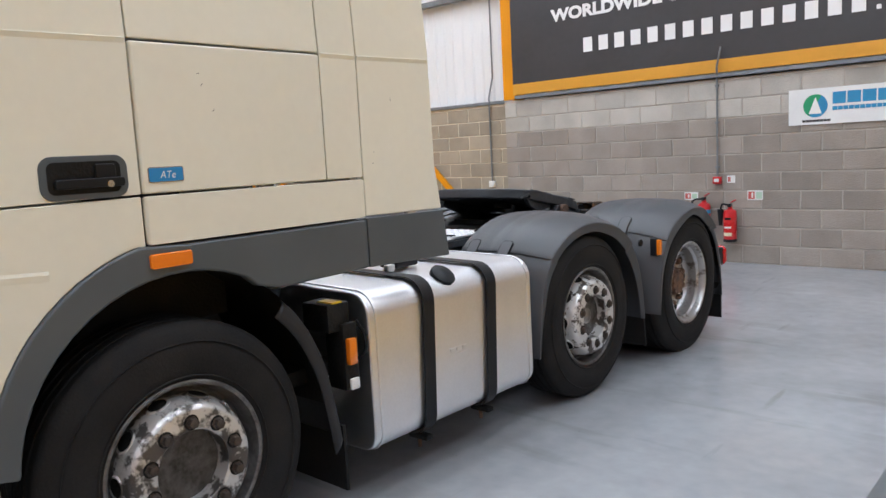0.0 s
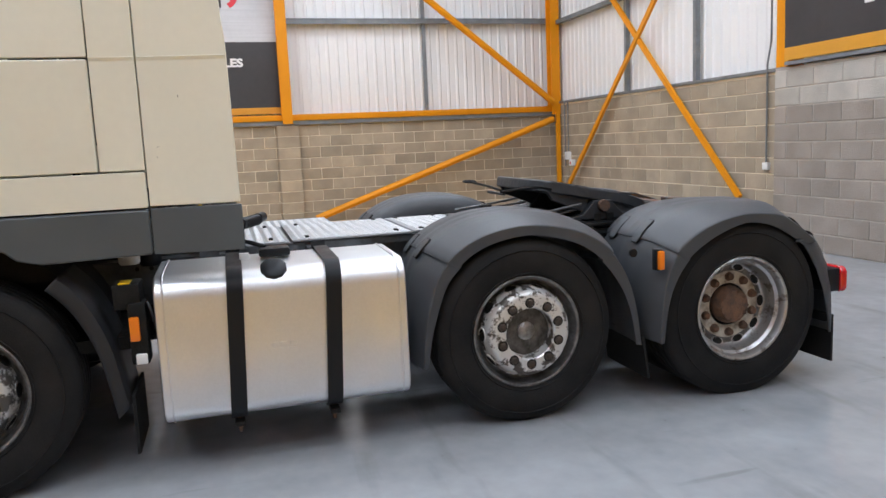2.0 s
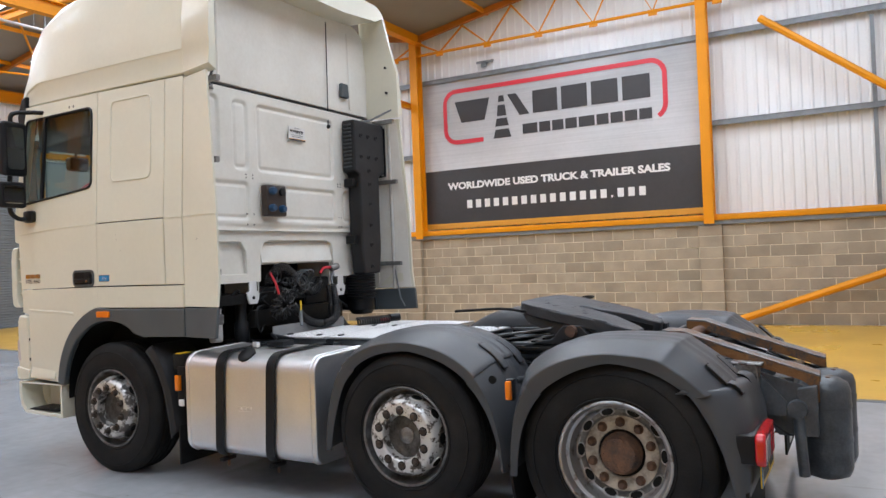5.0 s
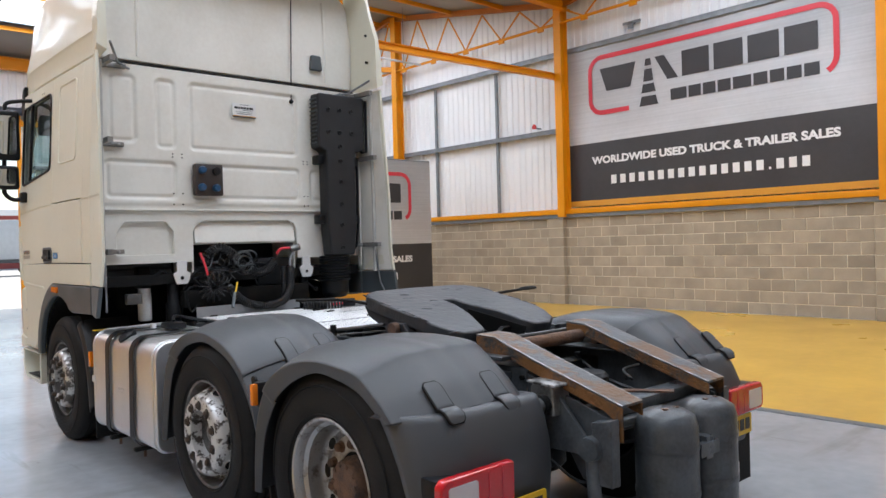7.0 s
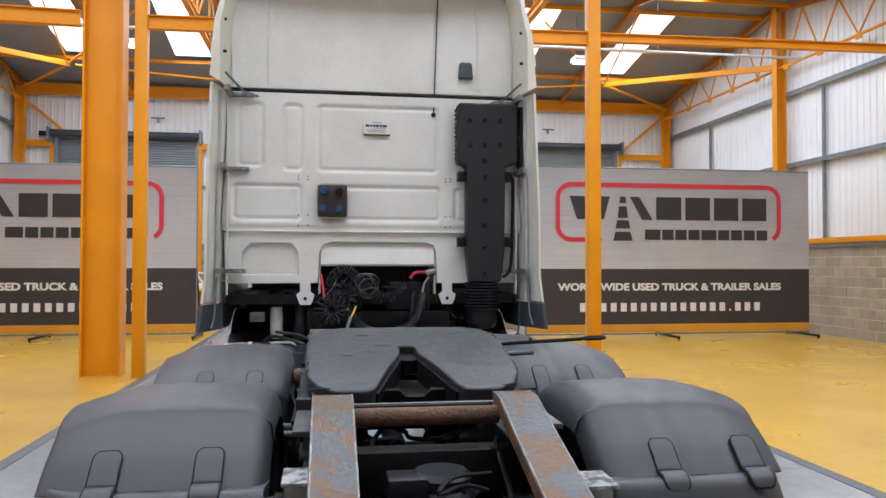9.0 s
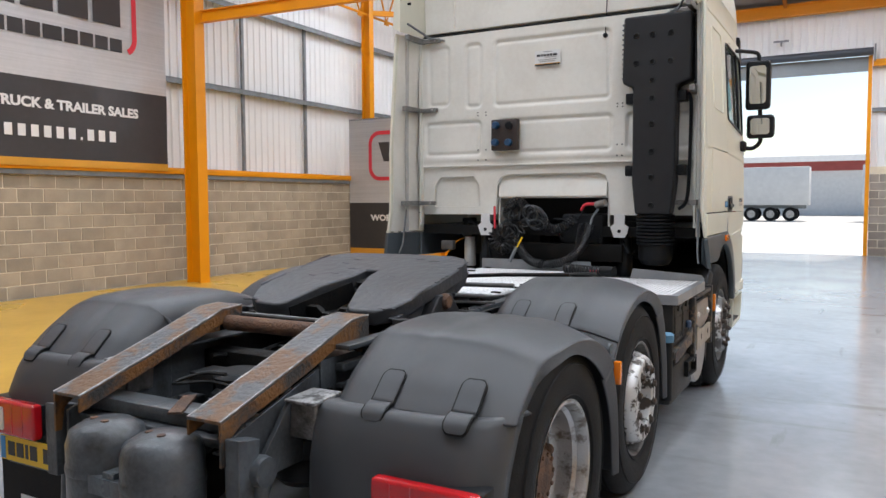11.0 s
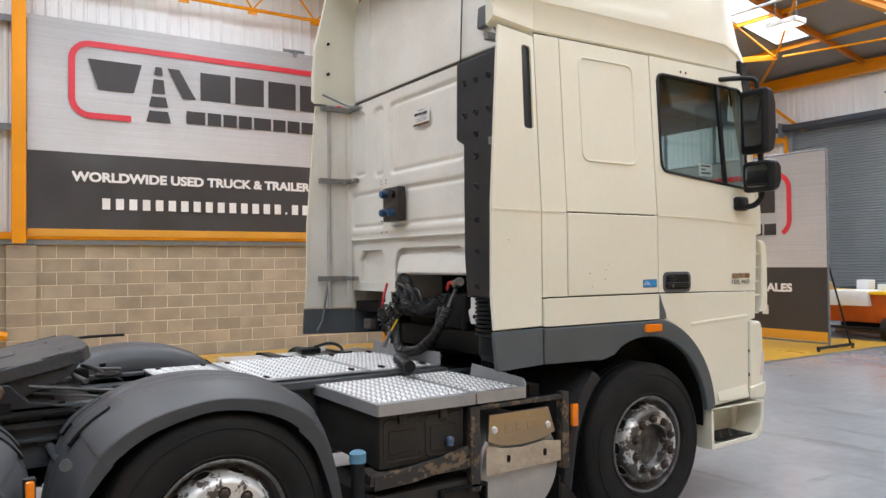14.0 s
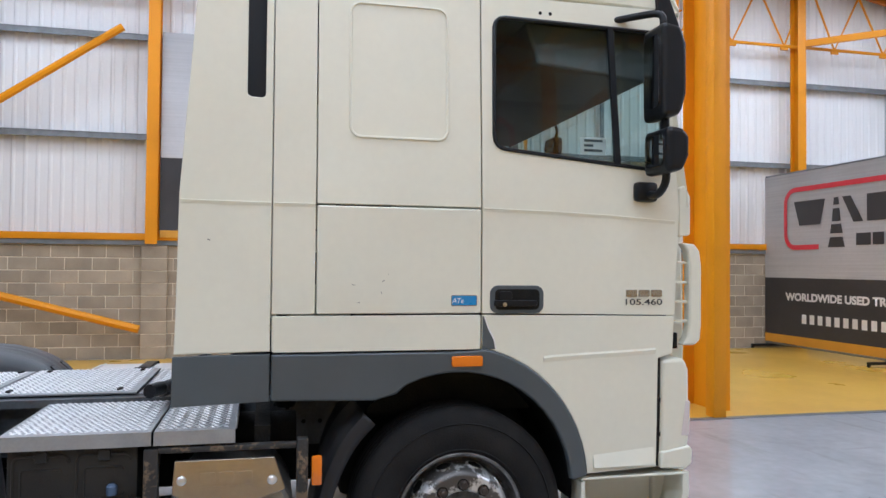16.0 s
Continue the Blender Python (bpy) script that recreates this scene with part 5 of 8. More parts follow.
# cab underside and inside
part("cab_floor", box(-1.19, 1.19, -0.87, 1.15, 1.28, 1.36), GRIME, truck)
part("cab_tub", box(-0.9, 0.9, -0.4, 1.1, 0.95, 1.28), GRIME, truck)
part("front_panel", prism([(1.08, 0.35), (1.24, 0.40), (1.27, 1.3), (1.25, 2.05), (1.10, 2.05)], "x", -1.06, 1.06), CREAM, truck, "cream front panel", bevel=0.02)
ws = bmesh.new()
vs = [[ws.verts.new((x * (1.19 if i == 0 else 1.13), y, z)) for x in (-1, 1)] for i, (y, z) in enumerate(((1.22, 2.05), (1.05, 2.95)))]
ws.faces.new((vs[0][0], vs[0][1], vs[1][1], vs[1][0]))
part("windscreen", ws, GLASS, truck, "clear windscreen").visible_shadow = False
for s in (-1, 1):
    part("pillar", beam((s * 1.2, 1.17, 2.0), (s * 1.14, 1.06, 2.96), 0.06, 0.07), CREAM, truck)
part("dashboard", prism([(0.75, 1.36), (1.12, 1.36), (1.14, 2.12), (0.95, 2.15), (0.72, 2.0)], "x", -1.15, 1.15), TRIM, truck, bevel=0.03)
part("steering_wheel", tube([(0.55 + 0.23 * math.cos(a), 0.62 - 0.12 * math.sin(a), 2.13 + 0.19 * math.sin(a)) for a in [2 * math.pi * k / 24 for k in range(25)]], 0.016, 8), BLACK, truck, "black steering wheel")
for x in (-0.62, 0.62):
    seat = part("seat", box(x - 0.26, x + 0.26, -0.30, 0.15, 1.62, 1.85, bev=0.06), TRIM, truck, "grey cloth driver's seat")
    part("backrest", box(x - 0.25, x + 0.25, -0.42, -0.28, 1.8, 2.45, bev=0.05), TRIM, seat)
part("bunk", box(-1.12, 1.12, -0.84, -0.28, 1.6, 1.75, bev=0.03), TRIM, truck)
part("headlining", box(-1.12, 1.12, -0.85, 1.0, 2.93, 2.96), TRIM, truck)
part("overhead_shelf", prism([(0.35, 2.93), (0.42, 2.72), (1.02, 2.66), (1.05, 2.93)], "x", -1.1, 1.1), TRIM, truck, "grey overhead storage shelf", bevel=0.02)
ds = part("dash_sign", box(1.145, 1.149, 0.63, 0.77, 2.262, 2.352), WHITEP, truck, "small printed card standing inside the window")
for z, a, b in ((2.335, 0.65, 0.75), (2.31, 0.65, 0.70), (2.285, 0.65, 0.75)):
    part("print", box(1.149, 1.1505, a, b, z - 0.006, z + 0.006), SKIRT, ds)

# roof: lofted from arches, and a hollow rear fairing
def roof_arch(w, ztop, n=10, r=0.0):
    """Half arch from the gutter up to the crown, then mirrored."""
    h = ztop - 3.0
    c = 3.0 + min(0.2, 0.25 * h)
    pts = [(w - 0.004, 3.026), (w + 0.008, 3.036), (w + 0.006, c - 0.008), (w + 0.016, c + 0.010), (w + 0.009, 3.0 + 0.42 * h), (w - 0.02, 3.0 + 0.60 * h)]
    r = r or 0.17 * h + 0.03
    for k in range(n + 1):
        a = radians(12 + 78 * k / n)
        pts.append((w - 0.03 - r + r * math.cos(a) - 0.02 * k / n, ztop - 0.03 - r + r * math.sin(a)))
    pts += [(0.5, ztop - 0.005), (0.0, ztop)]
    return pts + [(-x, z) for x, z in pts[-2::-1]]


def loft(sections, caps=True):
    bm = bmesh.new()
    rows = [[bm.verts.new(p) for p in sec] for sec in sections]
    for a, b in zip(rows, rows[1:]):
        for k in range(len(a) - 1):
            bm.faces.new((a[k], a[k + 1], b[k + 1], b[k]))
    if caps:
        bm.faces.new(rows[0])
        bm.faces.new(rows[-1][::-1])
    return bm


secs = []
for y, w, zt in ((-0.875, 1.172, 3.94), (-0.3, 1.18, 3.99), (0.3, 1.18, 3.98), (0.65, 1.178, 3.92), (0.88, 1.172, 3.80), (1.03, 1.16, 3.62), (1.13, 1.14, 3.38), (1.19, 1.12, 3.15), (1.20, 1.10, 3.05)):
    secs.append([(x, y, z) for x, z in roof_arch(w, zt)])
part("roof", loft(secs), CREAM, truck, "tall cream cab roof with rounded front", sharp=30)
part("roof_rear", prism([(1.15, 3.02), (1.165, 3.45), (1.15, 3.72), (1.07, 3.85), (0.9, 3.89), (0.0, 3.90), (-0.9, 3.89), (-1.07, 3.85), (-1.15, 3.72), (-1.165, 3.45), (-1.15, 3.02)], "y", -0.87, -0.895), CREAM_IN, truck, "off-white rear panel of the roof", bevel=0.02)
for x in (-0.86, 0.86):
    part("pressing", tube([(x, -0.893, 3.06), (x, -0.895, 3.4), (x * 0.985, -0.893, 3.8)], 0.014, 8), CREAM_IN, truck)
out_a = [(x * (1 + 0.06 * max(0, 1 - (z - 3.0) / 0.95)), z) for x, z in roof_arch(1.195, 4.12, r=0.12)]
in_a = [(max(-1.2, min(1.2, x * 0.975)), min(z - 0.03, 3.868 + max(0, abs(x) - 0.92) * 0.45)) for x, z in out_a]
yb = lambda z: -1.235 + 0.10 * max(0, (z - 3.4)) / 0.55
g = bmesh.new()
n = len(out_a)
front_a = roof_arch(1.170, 4.05, r=0.12)
ring = [[g.verts.new((x, -0.87, z)) for x, z in front_a], [g.verts.new((x, yb(z), z)) for x, z in out_a], [g.verts.new((x, yb(z), z)) for x, z in in_a], [g.verts.new((x * 0.965, -0.87, z)) for x, z in in_a]]
for a, b in zip(ring, ring[1:]):
    for k in range(n - 1):
        g.faces.new((a[k], a[k + 1], b[k + 1], b[k]))
for e in (0, n - 1):
    g.faces.new([r[e] for r in ring])
part("roof_fairing", g, CREAM, truck, "cream rear lip of the roof fairing", sharp=40)
for s in (-1, 1):
    for z in (3.25, 3.5, 3.72):
        part("bolt", prism(disc(-1.12, z, 0.012, 8), "x", s * 1.21, s * 1.165), GRIME, truck)
# inner face of the side fairings, their hinge strips and clamps
for s in (-1, 1):
    side_panel("fairing_lining", [(-1.26, 1.31), (-0.90, 1.31), (-0.90, 2.97), (-1.18, 2.97), (-1.252, 2.0)], s, CREAM_IN, thick=0.004, proud=-0.024)
    part("fairing_post", tube([(s * 1.225, -1.10, 1.30), (s * 1.225, -1.10, 2.0), (s * 1.21, -1.10, 2.95)], 0.016, 8), POSTM, truck)
    part("fairing_rib", box(min(s * 1.165, s * 1.178), max(s * 1.165, s * 1.178), -0.96, -0.915, 1.36, 2.95), CREAM_IN, truck)
    part("stay", tube([(s * 1.225, -1.10, 1.55), (s * 1.235, -1.16, 1.2), (s * 1.25, -1.2, 1.12)], 0.008, 6), GIRT, truck)
    for z in (2.955, 2.36, 1.55):
        w = half_width(z)
        cl = part("clamp", box(min(s * (w - 0.03), s * (w - 0.22)), max(s * (w - 0.03), s * (w - 0.22)), -0.965, -0.925, z - 0.017, z + 0.017, bev=0.005), CLAMPM, truck, "weathered steel fairing clamp")
        part("plate", box(min(s * (w - 0.022), s * (w - 0.06)), max(s * (w - 0.022), s * (w - 0.06)), -1.2, -0.93, z - 0.02, z + 0.02), CLAMPM, cl)
        part("bolt", prism(disc(s * (w - 0.18), z, 0.01, 8), "y", -0.965, -0.975), RIM, cl)
    part("stay", tube([(s * 1.16, -1.18, 3.07), (s * 1.05, -1.0, 2.97), (s * 0.94, -0.92, 2.95)], 0.01, 6), GIRT, truck)
# socket box, sticker, aerial, knob
sb = part("socket_box", box(-0.465, -0.23, -1.0, -0.93, 1.985, 2.24, bev=0.012), pm("brown_stained_box", (0.05, 0.035, 0.03), 0.5, var=0.4), truck, "brown-black socket box with blue sockets")
for x, z in ((-0.415, 2.19), (-0.42, 2.05), (-0.30, 2.045)):
    part("socket", capped([(0.03, 0), (0.032, 0.03), (0.024, 0.05)], (x, -0.995, z), "y", 16, -1), BLUEC, sb, "blue socket cap")
part("socket", capped([(0.03, 0), (0.032, 0.03)], (-0.295, -0.995, 2.185), "y", 16, -1), BLACK, sb)
st = part("sticker", box(-0.1, 0.115, -0.938, -0.934, 2.655, 2.775), WHITEP, truck, "small white printed sticker")
part("print", box(-0.1, 0.115, -0.9395, -0.938, 2.655, 2.667), INKD, st)
part("print", box(-0.1, 0.115, -0.9395, -0.938, 2.667, 2.672), INKY, st)
for k, (a, b) in enumerate(((-0.082, -0.052), (-0.046, -0.03), (-0.024, -0.004), (0.002, 0.024), (0.03, 0.05), (0.056, 0.09))):
    part("print", box(a, b, -0.9395, -0.938, 2.728, 2.746), INKD, st)
for z, a, b in ((2.718, -0.01, 0.085), (2.70, -0.07, 0.085), (2.686, -0.06, 0.075), (2.762, -0.03, 0.05)):
    part("print", box(a, b, -0.9395, -0.938, z, z + 0.0035), SKIRT, st)
part("aerial_wire", tube([(0.515, -0.905, 3.83), (0.495, -0.915, 3.3), (0.478, -0.92, 2.86)], 0.005, 6), BLACK, truck)
part("aerial_foot", capped([(0.02, 0), (0.018, 0.02), (0.008, 0.03)], (0.478, -0.912, 2.845), "y", 14, -1), BLACK, truck)
part("vent_cap", prism([(0.685, 3.155), (0.815, 3.155), (0.80, 3.295), (0.70, 3.295)], "y", -0.893, -0.935), SKIRT, truck, "dark grey plastic vent cap", bevel=0.015)

fm = part("front_mirror", prism(rrect(-0.72, -0.52, 2.53, 2.66, 0.03), "y", 1.15, 1.22), BLACK, truck, "small black front view mirror", bevel=0.015)
part("glass", prism(rrect(-0.705, -0.535, 2.545, 2.645, 0.025), "y", 1.146, 1.150), MIRROR, fm, "mirror glass")
part("arm", tube(smooth_path([(-0.62, 1.2, 2.65), (-0.62, 1.21, 2.74), (-0.62, 1.14, 2.80), (-0.62, 1.02, 2.82)]), 0.012, 8), BLACK, fm)

# snorkel air intake with bellows
sn = part("snorkel", prism([(0.655, 2.44), (0.735, 2.40), (0.735, 1.70), (0.76, 1.46), (1.02, 1.46), (1.05, 1.70), (1.055, 2.40), (1.16, 2.44), (1.16, 2.925), (0.665, 2.925)], "y", -0.93, -1.08), SNORK, truck, "black plastic snorkel air intake", bevel=0.02)
for k in range(12):
    part("louvre", prism([(0.672, 2.470 + k * 0.036), (0.646, 2.476 + k * 0.036), (0.646, 2.484 + k * 0.036), (0.672, 2.492 + k * 0.036)], "y", -1.045, -0.95), SKIRT, sn)
for z in (2.33, 1.79):
    for x in (0.70, 1.085):
        part("lug", box(x - 0.03, x + 0.03, -1.03, -0.93, z - 0.04, z + 0.04, bev=0.008), BLACK, sn)
prof = []
for k in range(9):
    prof += [(0.124, 1.46 - 0.026 * k), (0.142, 1.454 - 0.026 * k), (0.142, 1.440 - 0.026 * k)]
prof += [(0.126, 1.225), (0.126, 1.12), (0.10, 1.08), (0.06, 1.07)]
part("bellows", capped(prof, (0.885, -0.93, 0), "z", 28), BLACK, sn, "black rubber bellows", sharp=25)
part("hose", tube(smooth_path([(1.09, -0.97, 2.36), (1.13, -0.97, 2.33), (1.14, -0.97, 2.2), (1.13, -0.97, 1.7), (1.11, -0.97, 1.55), (1.06, -0.96, 1.5)]), 0.013, 8), BLACK, truck)
fr = part("side_frame", tube([(1.175, -1.0, 2.42), (1.175, -1.0, 2.90), (1.19, -1.06, 2.90), (1.19, -1.06, 2.42), (1.175, -1.0, 2.42)], 0.012, 6), BLACK, truck)
# dimpled fixings down the snorkel; a black disc stands for each dimple's dark hollow
for x, z in [(x, z) for x in (0.76, 0.88, 1.01) for z in (2.58, 2.78)] + [(0.88, z) for z in (1.53, 1.74, 1.93, 2.13, 2.32, 2.45)]:
    d = part("fixing", lathe([(0.023, -0.002), (0.022, 0.004), (0.018, 0.007), (0.014, 0.001)], (x, -1.0805, z), "y", 14, -1), SNORK, sn)
    part("fixing_bolt", prism(disc(x, z, 0.0145, 12), "y", -1.0805, -1.0825), GRIME, d)


# ---- chassis ----
for s in (-1, 1):
    g = bmesh.new()
    a, b = s * 0.30, s * 0.43
    bx(g, min(s * 0.42, s * 0.428), max(s * 0.42, s * 0.428), -4.44, 1.05, 0.70, 0.955)
    bx(g, min(a, s * 0.42), max(a, s * 0.42), -4.44, 1.05, 0.947, 0.955)
    bx(g, min(a, s * 0.42), max(a, s * 0.42), -4.88, 1.05, 0.70, 0.708)
    part("chassis_rail", g, CHASSIS, truck, "slate grey channel chassis rail")
    rng = random.Random(5 + s)
    for k in range(46):
        y = -4.7 + 0.1 * k + rng.uniform(-0.02, 0.02)
        z = rng.choice((0.74, 0.83, 0.91))
        part("bolt", prism(disc(y, z, 0.013, 6), "x", s * 0.428, s * 0.442), GRIME, truck)
    # sloping run-up ramps: bent channel with a deep outer cheek
    xi, xe = s * 0.278, s * 0.434
    top = [(-4.12, 1.094), (-4.24, 1.088), (-4.50, 1.0), (-4.97, 0.855)]
    rp = part("run_up_ramp", prism(top + [(y, z - 0.012) for y, z in top[::-1]], "x", xi, xe), RAMPM, truck, "rusty sloping steel run-up ramp", bevel=0.003)
    for x in (xi + s * 0.004, xe - s * 0.004):
        part("worn_edge", tube([(x, y, z - 0.003) for y, z in top], 0.0048, 6), CASTM, rp)
    cheek = [(y, z - 0.012) for y, z in top] + [(-4.97, 0.70), (-4.945, 0.70), (-4.93, 0.785), (-4.88, 0.82), (-4.5, 0.935), (-4.34, 0.99), (-4.25, 0.985), (-4.20, 0.95), (-4.12, 0.93)]
    part("ramp_cheek", prism(cheek, "x", xe - s * 0.011, xe), CHEEK, rp, bevel=0.002)
    part("ramp_cheek", prism([(y, z - 0.012) for y, z in top] + [(-4.97, 0.79), (-4.5, 0.94), (-4.24, 1.02), (-4.12, 1.0)], "x", xi, xi + s * 0.011), CHEEK, rp, bevel=0.002)
    part("ramp_bracket", prism([(-4.93, 0.50), (-4.75, 0.5), (-4.62, 0.70), (-4.43, 0.70), (-4.43, 0.93), (-4.93, 0.775)], "x", s * 0.405, s * 0.421), CHASSIS, truck, bevel=0.004)
    part("tail_plate", prism([(-4.96, 0.52), (-4.88, 0.52), (-4.86, 0.78), (-4.96, 0.80)], "x", s * 0.44, s * 0.50), CHASSIS, truck, bevel=0.004)
    # mudguard stays
    for y in (-2.3, -3.33, -3.5):
        part("mudguard_stay", tube([(s * 0.43, y, 0.80), (s * 0.9, y, 0.82)], 0.022, 10), CHASSIS, truck)
    # grey cap on the right; on the left a black disc drawn for a dark hole
    cap = part("bolt_cap", capped([(0.024, 0), (0.024, 0.012)], (s * 1.238, -3.345, 0.885), "x", 14, s), SKIRT if s > 0 else GRIME, truck)
for y in (-4.82, -4.17, -3.0, -1.9, -0.9, 0.4):
    part("cross_member", box(-0.42, 0.42, y - 0.06, y + 0.06, 0.72, 0.89 if y > -4.5 else 0.755, bev=0.01), CHASSIS if y < -4.5 else GRIME, truck)
part("ramp_cross_rail", tube([(-0.29, -4.11, 1.045), (0.29, -4.11, 1.045)], 0.011, 8), STEELD, truck)
part("ramp_cross_tube", tube([(-0.28, -4.21, 1.02), (0.28, -4.21, 1.02)], 0.035, 12), RUST, truck, "rusty cross tube between the ramps")
part("cross_bar", box(-0.42, 0.42, -4.84, -4.72, 0.76, 0.815, bev=0.008), CHASSIS, truck)
part("strap_iron", beam((-0.02, -4.68, 0.82), (0.12, -4.88, 0.82), 0.05, 0.008), RUST, truck)
# axles
for y, nm in ((0.0, "front_axle"), (-2.72, "pusher_axle"), (-4.05, "drive_axle")):
    part(nm, tube([(-0.95, y, 0.505), (0.95, y, 0.505)], 0.07 if y > -4 else 0.10, 16), GRIME, truck)
df = part("differential", capped([(0.05, -0.22), (0.16, -0.18), (0.21, 0), (0.16, 0.18), (0.05, 0.22)], (0, -4.0, 0.55), "y", 24), GRIME, truck)
part("gearbox", box(-0.28, 0.28, -1.6, 0.6, 0.45, 0.95, bev=0.06), GRIME, truck)
part("prop_shaft", tube([(0, -1.6, 0.62), (0, -3.8, 0.56)], 0.06, 14), GRIME, truck)
for x in (-0.33, 0.33):
    for y in (-3.72, -4.42, -2.5, -2.95):
        part("air_spring", capped([(0.10, 0), (0.13, 0.03), (0.13, 0.09), (0.115, 0.11), (0.13, 0.13), (0.13, 0.19), (0.10, 0.22)], (x, y, 0.47), "z", 20), BLACK, truck, "black rubber air spring")
part("air_spring", capped([(0.10, 0), (0.12, 0.02), (0.12, 0.08), (0.10, 0.1), (0.11, 0.14), (0.09, 0.16)], (0.02, -4.45, 0.72), "z", 24), BLACK, truck)
rng = random.Random(11)
for k in range(26):
    x, y, z = rng.uniform(-0.26, 0.26), rng.uniform(-4.7, -2.9), rng.uniform(0.6, 0.9)
    pts = [(x, y, z)]
    for j in range(4):
        x += rng.uniform(-0.14, 0.14); y += rng.uniform(-0.22, 0.22); z += rng.uniform(-0.07, 0.07)
        pts.append((max(-0.28, min(0.28, x)), max(-4.75, min(-2.9, y)), max(0.55, min(0.92, z))))
    part("air_line", tube(smooth_path(pts, 4), rng.choice((0.008, 0.011, 0.014)), 6), rng.choice((BLACK, GRIME, GRIME, CHASSIS)), truck)
for k in range(14):
    x, y = rng.uniform(-0.26, 0.26), rng.uniform(-4.65, -2.95)
    z = rng.uniform(0.62, 0.85)
    w = rng.uniform(0.03, 0.07)
    part("valve_block", box(x - w, x + w, y - w, y + w, z - 0.04, z + 0.05, bev=0.01), rng.choice((GRIME, CHASSIS, BLACK)), truck)
# rear air tanks
for x, y in ((-0.115, -4.98), (0.195, -5.0)):
    tk = part("air_tank", capped([(0.06, 0.20), (0.12, 0.225), (0.138, 0.27), (0.138, 0.72), (0.125, 0.765), (0.085, 0.79), (0.03, 0.80)], (x, y, 0), "z", 32), CHASSIS, truck, "slate grey upright air tank", sharp=50)
    for z in (0.42, 0.62):
        part("tank_band", lathe([(0.140, z), (0.1415, z + 0.005), (0.1415, z + 0.025), (0.140, z + 0.03)], (x, y, 0), "z", 32), CHASSIS, tk)
    for dx, dy in ((0.03, -0.03), (-0.04, -0.02)):
        part("rust_spot", prism(disc(x + dx, y + dy, 0.014, 9), "z", 0.800 - abs(dx) * 0.12, 0.8005), RUST, tk)
tb = part("tank_bracket", box(0.015, 0.07, -5.1, -4.85, 0.56, 0.66), CHASSIS, truck)
part("tank_bracket", box(-0.05, 0.13, -5.11, -5.08, 0.58, 0.64), CHASSIS, truck)
# coupling jaw and hook castings at the tail
for s in (-1, 1):
    o, dz = (0.0, 0.0) if s < 0 else (0.07, -0.05)
    xa, xb = s * (0.39 + o), s * (0.51 + o)
    hk = part("hose_coupling", prism([(y, z + dz) for y, z in ((-4.67, 0.775), (-4.54, 0.775), (-4.53, 0.90), (-4.56, 0.915), (-4.66, 0.91))], "x", xa, xb), CASTM, truck, "worn bare metal coupling head", bevel=0.012)
    part("lid", prism([(y, z + dz) for y, z in ((-4.685, 0.905), (-4.52, 0.912), (-4.52, 0.924), (-4.685, 0.918))], "x", xa - s * 0.006, xb + s * 0.008), GALV, hk, "worn galvanised lid", bevel=0.003)
    part("elbow", tube(smooth_path([(s * (0.48 + o), -4.61, 0.825 + dz), (s * (0.58 + o), -4.62, 0.815 + dz), (s * (0.65 + o), -4.655, 0.77 + dz)]), [0.036] * 7 + [0.034, 0.033, 0.031, 0.028, 0.024, 0.02], 12), STEELD, hk, "worn dark steel elbow")
    part("clamp_ring", lathe([(0.036, -0.02), (0.047, -0.015), (0.047, 0.015), (0.036, 0.02)], (s * (0.525 + o), -4.612, 0.822 + dz), "x", 20), GRIME, hk)
    part("hanger_bar", tube([(s * 0.50, -4.86, 0.66), (s * 0.50, -4.88, 0.30)], 0.03, 12), CHASSIS, truck)
    part("hanger_pivot", capped([(0.05, -0.03), (0.055, 0), (0.05, 0.03)], (s * 0.50, -4.86, 0.67), "x", 18), CHASSIS, truck)
    part("gusset", prism([(-4.80, 0.62), (-4.60, 0.62), (-4.58, 0.82), (-4.66, 0.86), (-4.80, 0.70)], "x", s * 0.445, s * 0.465), CHASSIS, truck, bevel=0.003)
part("loose_wire", tube(smooth_path([(-0.60, -4.72, 0.62), (-0.56, -4.80, 0.55), (-0.50, -4.84, 0.53), (-0.44, -4.86, 0.60)]), 0.006, 6), BLACK, truck)
part("wire_plug", tube([(-0.455, -4.86, 0.58), (-0.43, -4.865, 0.61)], 0.010, 8), INKR, truck)

# fifth wheel, tipped back
FW = Matrix.Translation((0.0, -3.55, 1.17)) @ Matrix.Rotation(radians(11.5), 4, "X")
outline = [(0.10, -0.17), (0.162, -0.345), (0.178, -0.385), (0.205, -0.408), (0.24, -0.415), (0.345, -0.41), (0.42, -0.365), (0.462, -0.27), (0.478, -0.05), (0.477, 0.14), (0.465, 0.28), (0.42, 0.375), (0.32, 0.42), (0.0, 0.43)]
loop = [(0.036, 0.10), (0.042, 0.0)] + outline
loop = loop + [(-x, y) for x, y in loop[-2::-1]]
g = prism(loop, "z", -0.055, 0.02)
bmesh.ops.bisect_plane(g, geom=g.verts[:] + g.edges[:] + g.faces[:], plane_co=(0, -0.20, 0), plane_no=(0, 1, 0))
for v in g.verts:
    if v.co.y < -0.2001:
        v.co.z -= (-0.20 - v.co.y) * 0.14
bmesh.ops.transform(g, matrix=FW, verts=g.verts)
fw = part("fifth_wheel", g, FIFTH, truck, "black greased fifth wheel coupling plate", bevel=0.013)
